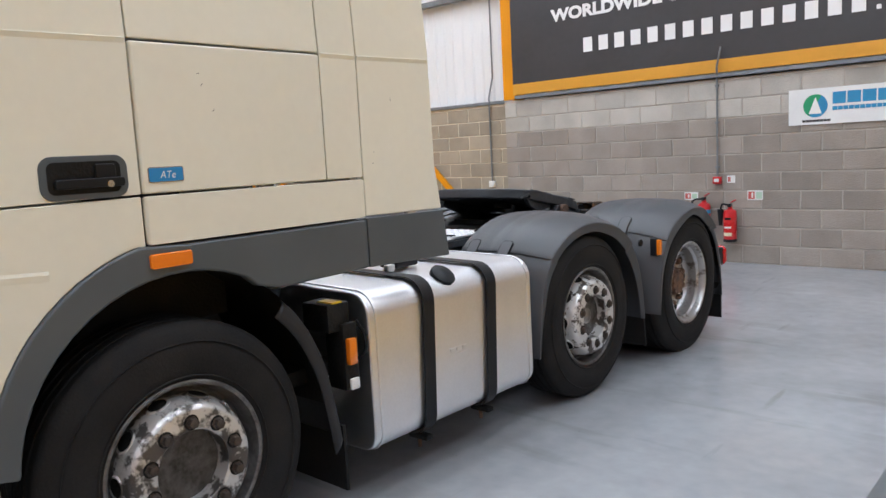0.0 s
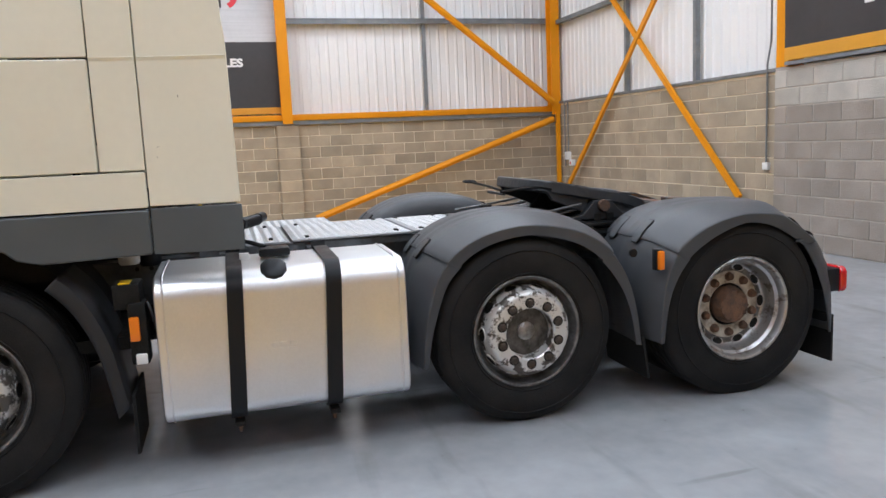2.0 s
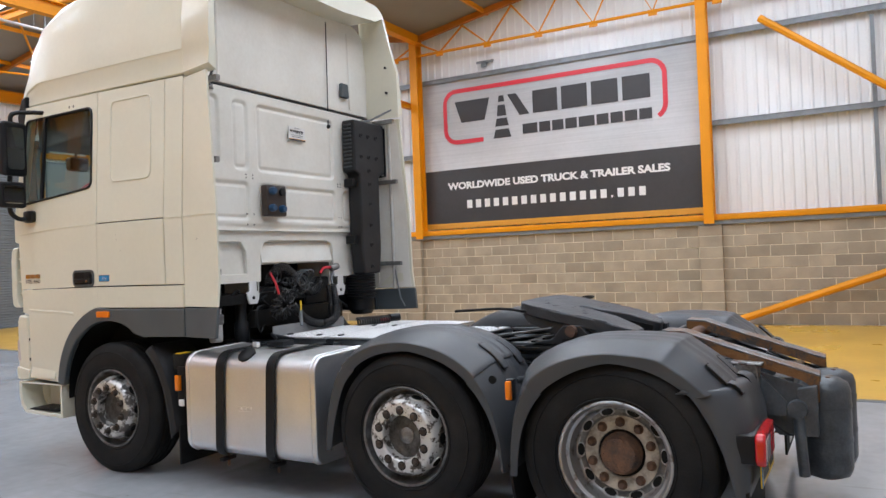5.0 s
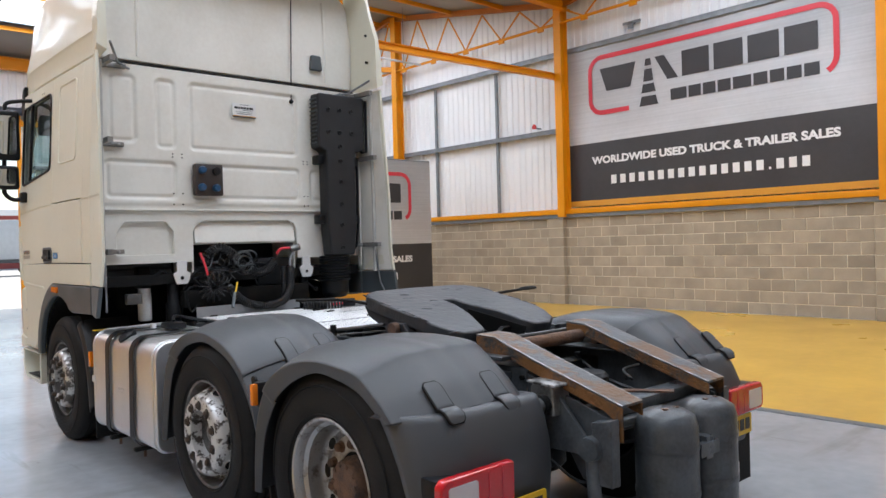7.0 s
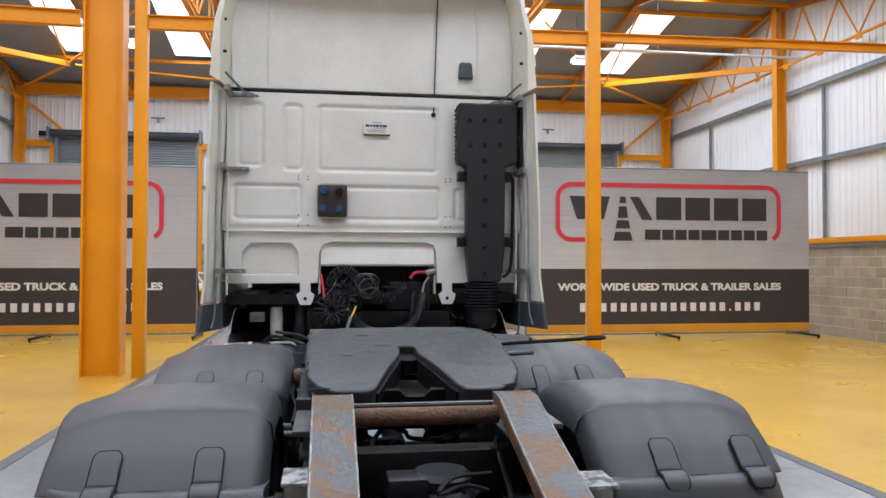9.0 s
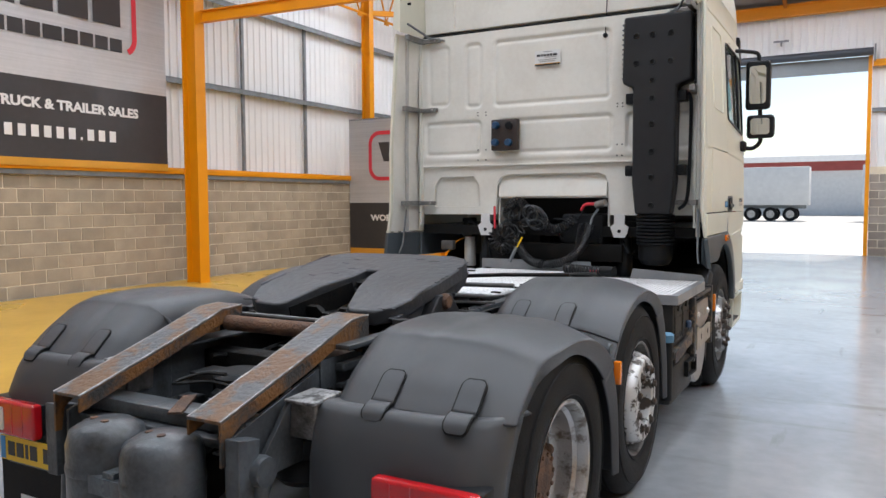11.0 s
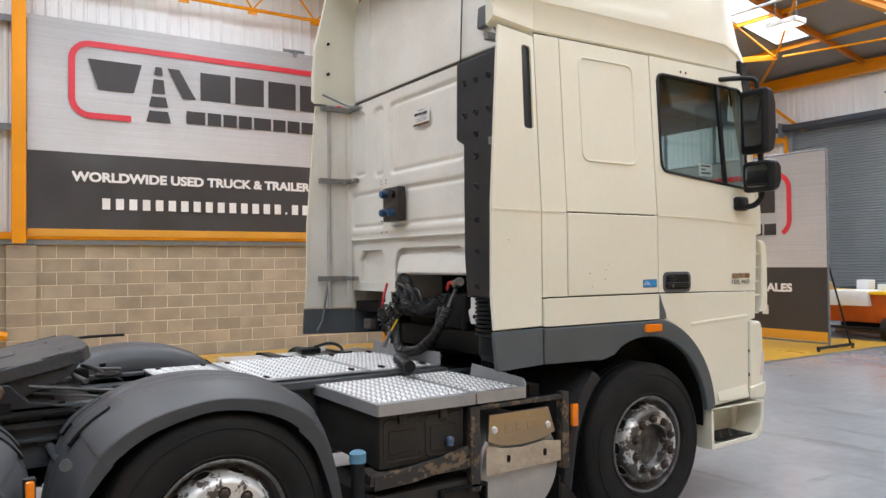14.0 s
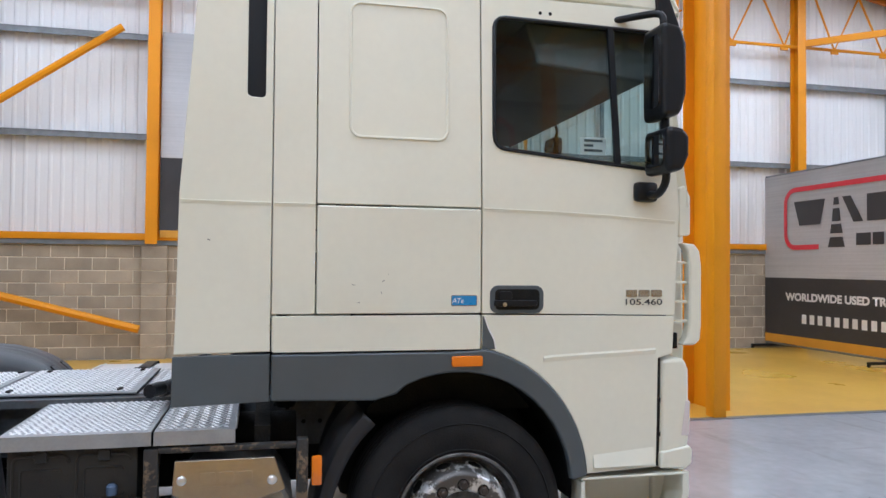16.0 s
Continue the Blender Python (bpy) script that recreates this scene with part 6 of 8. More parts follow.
for s in (-1, 1):
    g = prism([(-0.40, -0.045), (0.36, -0.045), (0.30, -0.10), (0.05, -0.15), (-0.25, -0.12)], "x", s * 0.40, s * 0.44)
    bmesh.ops.transform(g, matrix=FW, verts=g.verts)
    part("flange", g, FIFTH, fw, bevel=0.006)
    part("pivot_stand", prism([(-3.95, 0.96), (-3.2, 0.96), (-3.24, 1.0), (-3.42, 1.03), (-3.50, 1.12), (-3.62, 1.12), (-3.70, 1.03), (-3.9, 1.0)], "x", s * 0.36, s * 0.50), SNORK, fw, "black cast pivot stand", bevel=0.01)
    for y in (-3.52, -3.61):
        part("stand_hole", prism(rrect(y - 0.025, y + 0.025, 0.985, 1.035, 0.008), "x", s * 0.5, s * 0.502), GRIME, fw)
    part("stand_post", box(min(s * 0.44, s * 0.505), max(s * 0.44, s * 0.505), -3.95, -3.90, 0.96, 1.05, bev=0.006), SNORK, fw)
    part("adjuster_rod", tube([(s * 0.47, -3.42, 1.10), (s * 0.49, -3.10, 1.055), (s * 0.48, -2.85, 1.03)], 0.009, 8), STEELD, fw)
    part("adjuster_rod", tube([(s * 0.42, -3.40, 1.06), (s * 0.52, -3.05, 1.02)], 0.007, 8), STEELD, fw)
    part("adjuster_block", box(min(s * 0.40, s * 0.47), max(s * 0.40, s * 0.47), -3.12, -3.04, 1.0, 1.06, bev=0.008), GRIME, fw)
    part("pivot_pin", capped([(0.036, -0.03), (0.040, 0), (0.03, 0.02)], (s * 0.50, -3.56, 1.085), "x", 18), RUST, fw)
    for y in (-3.28, -3.86):
        part("bolt", capped([(0.02, 0), (0.02, 0.02)], (s * 0.46, y, 0.995), "z", 6), GRIME, fw)
    g = beam((s * 0.052, -0.02, -0.06), (s * 0.178, -0.375, -0.085), 0.03, 0.10)
    bmesh.ops.transform(g, matrix=FW, verts=g.verts)
    part("lead_in_jaw", g, GRIME, fw)
g = prism(disc(0, 0.06, 0.07, 18), "z", -0.09, -0.02)
bmesh.ops.transform(g, matrix=FW, verts=g.verts)
part("jaw", g, GRIME, fw)
g = prism([(-0.15, -0.10), (-0.13, -0.055), (-0.07, -0.055), (-0.04, -0.085), (0.04, -0.085), (0.07, -0.055), (0.13, -0.055), (0.15, -0.10)], "y", -0.30, -0.27)
bmesh.ops.transform(g, matrix=FW, verts=g.verts)
part("throat_plate", g, GRIME, fw)
rng = random.Random(31)
for k in range(26):  # torn grease ridges along the rim and the throat
    sd = rng.choice((-1, 1))
    x, y, ln_, an = rng.choice(((sd * rng.uniform(0.22, 0.44), -0.40 + rng.uniform(0, 0.05), 0.05, 0.1), (sd * 0.465, rng.uniform(-0.2, 0.3), 0.05, 1.57), (sd * rng.uniform(0.07, 0.30), rng.uniform(-0.1, 0.35), 0.03, rng.uniform(-0.3, 0.3))))
    zt = 0.02 - max(0.0, -0.20 - y) * 0.14
    pts = [(x + math.cos(an) * (j - 2) * ln_ * 0.5 + rng.uniform(-0.008, 0.008), y + math.sin(an) * (j - 2) * ln_ * 0.5 + rng.uniform(-0.008, 0.008), zt - 0.0015) for j in range(5)]
    g = tube(pts, rng.uniform(0.0025, 0.006), 5)
    bmesh.ops.transform(g, matrix=FW, verts=g.verts)
    part("grease_ridge", g, FIFTH, fw)
part("mounting_plate", box(-0.52, 0.52, -4.0, -3.1, 0.955, 0.975, bev=0.004), GRIME, fw)
for s in (-1, 1):
    for z0, z1, d in ((0.985, 1.005, 0.50), (0.90, 0.93, 0.475), (0.83, 0.85, 0.465)):
        part("mounting_rail", box(min(s * 0.43, s * d), max(s * 0.43, s * d), -4.35, -2.72, z0, z1, bev=0.003), CHASSIS, fw)
    for k in range(9):
        part("bolt", capped([(0.016, 0), (0.016, 0.014)], (s * 0.465, -4.2 + 0.17 * k, 0.95), "x", 6, s), GRIME, fw)
    part("spring_hose", tube(smooth_path([(s * 0.50, -3.3, 0.86), (s * 0.56, -3.1, 0.93), (s * 0.53, -2.9, 0.97), (s * 0.46, -2.75, 0.90)]), 0.012, 8), BLACK, truck)
part("cross_plate", box(-0.36, 0.36, -3.8, -3.3, 0.98, 1.02), GRIME, fw)
part("release_handle", tube([(0.34, -3.17, 1.165), (0.62, -3.165, 1.185), (0.985, -3.16, 1.20)], 0.010, 8), GRIME, fw, "straight steel release bar with a loop")
part("release_loop", tube(smooth_path([(0.985, -3.16, 1.20), (1.01, -3.12, 1.203), (1.08, -3.115, 1.206), (1.11, -3.15, 1.208), (1.09, -3.195, 1.206), (1.02, -3.20, 1.203), (0.985, -3.16, 1.20)], 5), 0.0085, 8), GRIME, fw)
part("catch_bar", tube([(0.40, -3.22, 1.13), (0.70, -3.20, 1.135)], 0.012, 8), STEELD, fw)
part("release_lever", tube(smooth_path([(-0.42, -3.25, 1.20), (-0.52, -3.10, 1.23), (-0.6, -2.95, 1.23), (-0.66, -2.8, 1.225)]), 0.009, 8), GRIME, fw)
part("lever_stand", tube([(-0.5, -2.95, 0.98), (-0.5, -2.95, 1.07)], 0.02, 8), GRIME, fw)

# ---- deck plates ----
def deck(name, pts, z, nx, ny, label, lip=None):
    d = part(name, prism(pts, "z", z - 0.012, z), DECKM, truck, label, bevel=0.003)
    us, vs_ = [p[0] for p in pts], [p[1] for p in pts]
    verts, faces = [], []
    step = 0.029
    for i in range(int((max(us) - min(us) - 0.03) / step)):
        for j in range(int((max(vs_) - min(vs_) - 0.03) / step)):
            u, v, k = min(us) + 0.027 + i * step, min(vs_) + 0.02 + j * step + (0.0145 if i % 2 else 0.0), len(verts)
            d1, d2 = (0.0115, 0.0115), (0.0042, -0.0042)
            if (i + j) % 2:
                d1, d2 = (0.0115, -0.0115), (0.0042, 0.0042)
            for f, h in ((1.0, 0.0), (0.45, 0.0045)):
                verts += [(u + f * d[0] * sg, v + f * d[1] * sg, z + h) for sg in (1, -1) for d in (d1, d2)]
            faces += [(k + 4, k + 5, k + 6, k + 7)] + [(k + q, k + (q + 1) % 4, k + 4 + (q + 1) % 4, k + 4 + q) for q in range(4)]
    me = bpy.data.meshes.new("tread_studs")
    me.from_pydata(verts, [], faces)
    me.materials.append(STUDM)
    o = tagged(new("tread_studs", me), kind="stuff")
    o.parent = d
    for p, q in (lip or ()):
        part("edge", beam((*p, z - 0.03), (*q, z - 0.03), 0.012, 0.06), DECKM, d)
    return d


deck("deck_plate", [(-0.52, -1.55), (0.42, -1.55), (0.42, -1.06), (-0.52, -1.06)], 1.01, 1, 1, "checkered aluminium deck plate")
deck("deck_plate", [(-0.52, -2.28), (0.42, -2.28), (0.42, -1.565), (-0.52, -1.565)], 1.015, 1, 1, "checkered aluminium deck plate")
deck("deck_plate", [(-0.48, -2.72), (0.40, -2.72), (0.40, -2.295), (-0.48, -2.295)], 1.015, 1, 1, "checkered aluminium deck plate")
deck("deck_plate", [(0.46, -1.96), (1.262, -1.96), (1.262, -1.375), (0.46, -1.375)], 0.975, 1, 1, "checkered aluminium deck plate over the battery box", [((0.46, -1.96), (1.262, -1.96)), ((1.262, -1.96), (1.262, -1.375))])
deck("deck_plate", [(0.46, -1.365), (1.262, -1.365), (1.262, -1.03), (0.46, -1.03)], 0.975, 1, 1, "checkered aluminium deck plate over the battery box", [((1.262, -1.365), (1.262, -1.03))])
part("deck_upstand", prism([(0.72, 0.975), (1.262, 0.975), (1.262, 0.995), (1.24, 1.02), (0.74, 1.05)], "y", -1.03, -1.022), DECKM, truck, "bent up aluminium plate edge", bevel=0.002)
part("deck_upstand", prism([(-0.52, 1.01), (0.42, 1.01), (0.42, 1.09), (-0.52, 1.09)], "y", -1.06, -1.052), DECKM, truck, bevel=0.002)
for x in (-0.42, 0.34):
    for y in (-1.15, -1.45, -1.66, -2.2, -2.36, -2.64):
        part("clip", box(x - 0.03, x + 0.03, y - 0.012, y + 0.012, 1.016, 1.026, bev=0.003), GRIME, truck)
part("deck_bearer", box(-0.50, 0.50, -2.70, -1.05, 0.957, 0.996), CHASSIS, truck)

# ---- cables and coils behind the cab ----
def coil(a, b, r, turns, wire, name, material, label="", sag=0.0):
    a, b = Vector(a), Vector(b)
    d = (b - a).normalized()
    u = d.orthogonal().normalized()
    v = d.cross(u)
    n = turns * 10
    pts = []
    for k in range(n + 1):
        t = k / n
        p = a.lerp(b, t) + Vector((0, 0, -sag * 4 * t * (1 - t)))
        pts.append(p + r * (math.cos(2 * math.pi * turns * t) * u + math.sin(2 * math.pi * turns * t) * v))
    part(name, tube(pts, wire, 6), material, truck, label)


def coil_along(pts, r, pitch, wire, label):
    """A coiled cable whose axis follows the points."""
    p = smooth_path(pts, 10)
    step = 0.0
    out = []
    for i in range(len(p) - 1):
        d = p[i + 1] - p[i]
        u = d.cross(Vector((0.3, 1, 0.2))).normalized()
        v = d.normalized().cross(u)
        n = max(2, int(d.length / pitch * 9))
        for k in range(n):
            a = 2 * math.pi * step
            out.append(p[i] + d * k / n + r * (math.cos(a) * u + math.sin(a) * v))
            step += d.length / n / pitch
    part("coiled_cable", tube(out, wire, 6), CABLE, truck, label)


coil_along([(-0.36, -0.88, 1.44), (-0.34, -0.92, 1.51), (-0.25, -0.94, 1.56), (-0.15, -0.96, 1.50), (-0.05, -0.97, 1.40), (0.06, -0.97, 1.34), (0.17, -0.96, 1.36), (0.25, -0.94, 1.43)], 0.038, 0.021, 0.0058, "black coiled trailer cable")


def coil_ring(c, big, small, turns, wire, a0, a1, lean):
    """A coiled cable bent round into a rosette."""
    tilt = Euler((lean, 0.15, 0)).to_matrix()
    pts = []
    for k in range(turns * 12 + 1):
        t = k / (turns * 12)
        a, b = radians(a0 + (a1 - a0) * t), 2 * math.pi * turns * t
        r = big + small * math.cos(b)
        pts.append(Vector(c) + tilt @ Vector((r * math.cos(a), 0.7 * small * math.sin(b), r * math.sin(a))))
    part("coiled_cable", tube(pts, wire, 6), CABLE, truck, "black coiled trailer cable hung up in a rosette")


coil_ring((-0.35, -1.02, 1.245), 0.078, 0.05, 15, 0.0055, 20, 375, 0.25)
coil_ring((-0.24, -1.0, 1.37), 0.075, 0.032, 7, 0.0055, -70, 190, -0.2)
coil_along([(-0.22, -1.02, 1.24), (-0.14, -1.06, 1.13), (-0.04, -1.10, 1.075), (0.10, -1.12, 1.065), (0.24, -1.10, 1.10), (0.33, -1.05, 1.19), (0.37, -1.0, 1.30), (0.385, -0.97, 1.38)], 0.030, 0.017, 0.007, "black coiled trailer cable hanging over the deck")
coil_along([(0.31, -0.98, 1.38), (0.30, -1.0, 1.26), (0.285, -1.02, 1.14), (0.27, -1.04, 1.06)], 0.018, 0.012, 0.0045, "thin black coiled cable")
part("cable", tube(smooth_path([(0.385, -0.97, 1.38), (0.40, -0.95, 1.44), (0.44, -0.94, 1.50)]), 0.010, 8), GIRT, truck)
part("cable", tube(smooth_path([(0.20, -0.92, 1.41), (0.24, -0.91, 1.40), (0.28, -0.91, 1.44), (0.31, -0.91, 1.50)]), 0.006, 8), BLACK, truck)
part("cable", tube(smooth_path([(-0.40, -0.98, 1.35), (-0.34, -0.95, 1.42), (-0.30, -0.93, 1.50), (-0.22, -0.90, 1.53), (-0.26, -0.92, 1.45), (-0.33, -0.94, 1.44)]), 0.006, 8), CHASSIS, truck)
coil((0.30, -1.30, 1.055), (0.62, -1.42, 1.05), 0.032, 13, 0.0085, "coiled_cable", CABLE, "black coiled trailer cable on the deck", 0.0)
rng = random.Random(3)
for k in range(4):
    c = Vector((-0.30 + rng.uniform(-0.06, 0.06), -1.02 + rng.uniform(-0.06, 0.05), 1.31 + rng.uniform(-0.06, 0.05)))
    r, tilt = rng.uniform(0.05, 0.09), Euler((rng.uniform(-0.7, 0.7), rng.uniform(-0.6, 0.6), 0)).to_matrix()
    pts = [c + tilt @ Vector((r * math.cos(2 * math.pi * j / 20), 0, r * math.sin(2 * math.pi * j / 20))) for j in range(21)]
    part("looped_cable", tube(pts, 0.0045, 6), CABLE, truck)
for k in range(6):
    c = Vector((-0.08 + rng.uniform(-0.05, 0.05), -1.0 + rng.uniform(-0.04, 0.04), 1.42 + rng.uniform(-0.06, 0.06)))
    r, tilt = rng.uniform(0.05, 0.09), Euler((rng.uniform(-0.9, 0.9), rng.uniform(-0.6, 0.6), 0)).to_matrix()
    pts = [c + tilt @ Vector((r * math.cos(2 * math.pi * j / 18), 0, r * math.sin(2 * math.pi * j / 18))) for j in range(19)]
    part("looped_cable", tube(pts, 0.006, 6), CHASSIS, truck)
part("red_hose", tube(smooth_path([(-0.44, -0.98, 1.52), (-0.42, -1.02, 1.42), (-0.41, -1.04, 1.34)]), 0.010, 8), INKR, truck, "red air hose")
part("red_hose", tube(smooth_path([(0.29, -0.91, 1.49), (0.33, -0.92, 1.535), (0.42, -0.93, 1.54)]), 0.013, 8), INKR, truck, "red air hose")
part("red_plug", tube([(0.52, -1.40, 1.05), (0.64, -1.44, 1.055)], 0.012, 8), INKR, truck)
part("plug", tube([(0.62, -1.42, 1.06), (0.72, -1.46, 1.06)], 0.035, 12), BLACK, truck, "black trailer plug")
part("yellow_hose", tube(smooth_path([(-0.16, -1.05, 1.27), (-0.18, -1.07, 1.22), (-0.20, -1.08, 1.18)]), 0.008, 8), PLATE, truck, "yellow air hose end")
part("hose_end", tube([(-0.20, -1.08, 1.19), (-0.24, -1.12, 1.07)], 0.014, 8), GIRT, truck)
part("bay_box", box(0.12, 0.46, -0.88, -0.6, 1.22, 1.46, bev=0.02), BLACK, truck)
part("bay_box", box(-0.42, -0.1, -0.80, -0.55, 1.1, 1.4, bev=0.02), BLACK, truck)
part("valve", tube([(0.42, -0.93, 1.53), (0.50, -0.95, 1.55)], 0.03, 10), CASTM, truck)
part("cross_member", box(-0.55, 0.62, -0.90, -0.80, 1.08, 1.22, bev=0.01), GRIME, truck)
for x in (-0.60, 0.62):
    part("cab_damper", capped([(0.05, 0.95), (0.06, 0.97), (0.06, 1.12), (0.045, 1.14), (0.045, 1.28)], (x, -0.80, 0), "z", 16), BLACK, truck)
part("filter_canister", capped([(0.045, 0.99), (0.052, 1.0), (0.052, 1.20), (0.046, 1.215), (0.046, 1.25)], (-0.80, -0.72, 0), "z", 18), pm("dusty_white_can", (0.74, 0.74, 0.73), 0.5, var=0.2), truck, "white filter canister")
part("filter_head", box(-0.86, -0.76, -0.76, -0.66, 1.25, 1.42, bev=0.01), GRIME, truck)
part("reservoir", box(-1.0, -0.88, -0.90, -0.84, 1.14, 1.22, bev=0.01), STEELD, truck)
for k in range(10):
    x = rng.uniform(-1.0, 1.0)
    pts = [(x, -0.85 + rng.uniform(-0.06, 0.1), rng.uniform(1.05, 1.4))]
    for j in range(3):
        pts.append((pts[-1][0] + rng.uniform(-0.15, 0.15), -0.85 + rng.uniform(-0.08, 0.1), max(0.96, min(1.42, pts[-1][2] + rng.uniform(-0.2, 0.2)))))
    part("air_line", tube(smooth_path(pts, 4), 0.010, 6), BLACK, truck)


# ---- mudguards ----
RIBS = [(0.70, 0.0), (0.755, 0.0), (0.775, 0.005), (0.825, 0.005), (0.845, 0.0), (0.885, 0.0), (0.905, 0.005), (0.955, 0.005), (0.975, 0.0), (1.03, 0.0)]


def rail(full, i0, i1, per=6):
    """The stretch of a smooth (y, z) path between two of its control points (fractions allowed)."""
    p = smooth_path([(0, *q) for q in full], per)
    lo, hi = int(round(i0 * per)), min(int(round(i1 * per)), len(p) - 1)
    return p, lo, hi


def normals(p, lo, hi, cen):
    out = []
    for i in range(lo, hi + 1):
        d = (p[min(i + 1, len(p) - 1)] - p[max(i - 1, 0)]).normalized()
        nrm = Vector((0, d.z, -d.y))
        if nrm.dot(Vector((0, p[i].y - cen[0], p[i].z - cen[1]))) < 0:
            nrm = -nrm
        out.append(nrm)
    return out


def guard(name, crown, lip, i0, i1, s, xo, cen, parent=None, grow=0.0, label="", taper=0.0):
    """A mudguard shell between its crown line and the lower edge of its outer lip; taper draws the rear end in."""
    xside = xo
    g = bmesh.new()
    pc, lo, hi = rail(crown, i0, i1)
    pl, _, _ = rail(lip, i0, i1)
    nn = normals(pc, lo, hi, cen)
    rows = []
    for i, nrm in zip(range(lo, hi + 1), nn):
        c, e = pc[i], pl[i]
        f = min(1.0, max(0.0, (i / 6 - 5) / 4))
        xo = xside - taper * f * f * (3 - 2 * f)
        row = [(0.57, c - nrm * 0.14), (0.578, c - nrm * 0.08), (0.60, c - nrm * 0.035), (0.645, c - nrm * 0.006)]
        row += [(0.70 + (x - 0.70) * (xo - 0.975) / 0.33, c + nrm * h) for x, h in RIBS]
        row += [(x, c.lerp(e, f)) for x, f in ((xo - 0.245, 0.008), (xo - 0.215, 0.03), (xo - 0.18, 0.075), (xo - 0.12, 0.20), (xo - 0.05, 0.38), (xo - 0.012, 0.49), (xo - 0.001, 0.53), (xo - 0.003, 0.575), (xo - 0.016, 1.0), (xo - 0.028, 1.0))]
        rows.append([g.verts.new((s * x, *(q + nrm * grow).yz)) for x, q in row])
    for a, b in zip(rows, rows[1:]):
        for k in range(len(a) - 1):
            g.faces.new((a[k], a[k + 1], b[k + 1], b[k]))
    ob = part(name, g, FENDER, parent or truck, label, sharp=50)
    m = ob.modifiers.new("thick", "SOLIDIFY")
    m.thickness, m.offset = 0.007, -1
    ob.modifiers.new("crisp", "WEIGHTED_NORMAL").weight = 60
    return ob


def mud_strap(path, s, x, cen, parent, w=0.042):
    """A plastic tongue lying over a joint of the mudguard, with its dark slot round it."""
    nn = normals(path, 0, len(path) - 1, cen)
    along = [0.0]
    for p, q in zip(path, path[1:]):
        along.append(along[-1] + (q - p).length)
    for mat, extra, h, nm in ((GRIME, 0.006, 0.0065, "slot"), (FENDER, 0.0, 0.0085, "strap")):
        g = bmesh.new()
        rows = []
        # rounded tongue ends: extra rows close to both ends
        stops = sorted({0.0, 0.006, 0.016, 0.03, along[-1] - 0.03, along[-1] - 0.016, along[-1] - 0.006, along[-1], *[d for d in along if 0.035 < d < along[-1] - 0.035]})
        for d in stops:
            i = max(k for k in range(len(along) - 1) if along[k] <= d + 1e-9)
            f = (d - along[i]) / max(along[i + 1] - along[i], 1e-6)
            c, nrm = path[i].lerp(path[i + 1], f), nn[i].lerp(nn[i + 1], f).normalized()
            e = min(d, along[-1] - d, 0.03) / 0.03
            tip = -extra if d == 0 else extra if d == along[-1] else 0
            c = c + (path[i + 1] - path[i]).normalized() * tip
            ww = w * (0.55 + 0.45 * math.sqrt(max(0.0, 1 - (1 - e) ** 2))) + extra
            rows.append([g.verts.new((s * x + k * ww, *(c + nrm * hh).yz)) for k, hh in ((-1, -0.004), (-1, h), (1, h), (1, -0.004))])
        for p, q in zip(rows, rows[1:]):
            for k in range(3):
                g.faces.new((p[k], p[k + 1], q[k + 1], q[k]))
        g.faces.new(rows[0])
        g.faces.new(rows[-1])
        part(nm, g, mat, parent, "", sharp=50)


def stretch(full, i0, i1):
    p, lo, hi = rail(full, i0, i1)
    return p[lo:hi + 1]


MIDP = [(-2.09, 0.38), (-2.10, 0.60), (-2.14, 0.83), (-2.21, 0.96), (-2.33, 1.055), (-2.50, 1.12), (-2.72, 1.145), (-2.94, 1.125), (-3.12, 1.065), (-3.27, 0.96), (-3.355, 0.80), (-3.40, 0.60), (-3.425, 0.36)]
MIDE = [(-2.15, 0.37), (-2.185, 0.56), (-2.26, 0.78), (-2.34, 0.885), (-2.44, 0.96), (-2.58, 1.01), (-2.76, 1.028), (-2.94, 0.99), (-3.07, 0.935), (-3.19, 0.84), (-3.29, 0.70), (-3.35, 0.54), (-3.38, 0.36)]
DRVP = [(-3.425, 0.38), (-3.425, 0.57), (-3.44, 0.77), (-3.50, 0.935), (-3.62, 1.04), (-3.80, 1.10), (-4.0, 1.117), (-4.22, 1.112), (-4.325, 1.098), (-4.37, 1.068), (-4.49, 0.985), (-4.56, 0.92), (-4.60, 0.88)]
DRVE = [(-3.49, 0.37), (-3.515, 0.56), (-3.56, 0.70), (-3.64, 0.82), (-3.74, 0.90), (-3.88, 0.97), (-4.03, 1.008), (-4.17, 0.99), (-4.25, 0.965), (-4.31, 0.937), (-4.37, 0.90), (-4.42, 0.865), (-4.445, 0.845)]
DX = 1.33


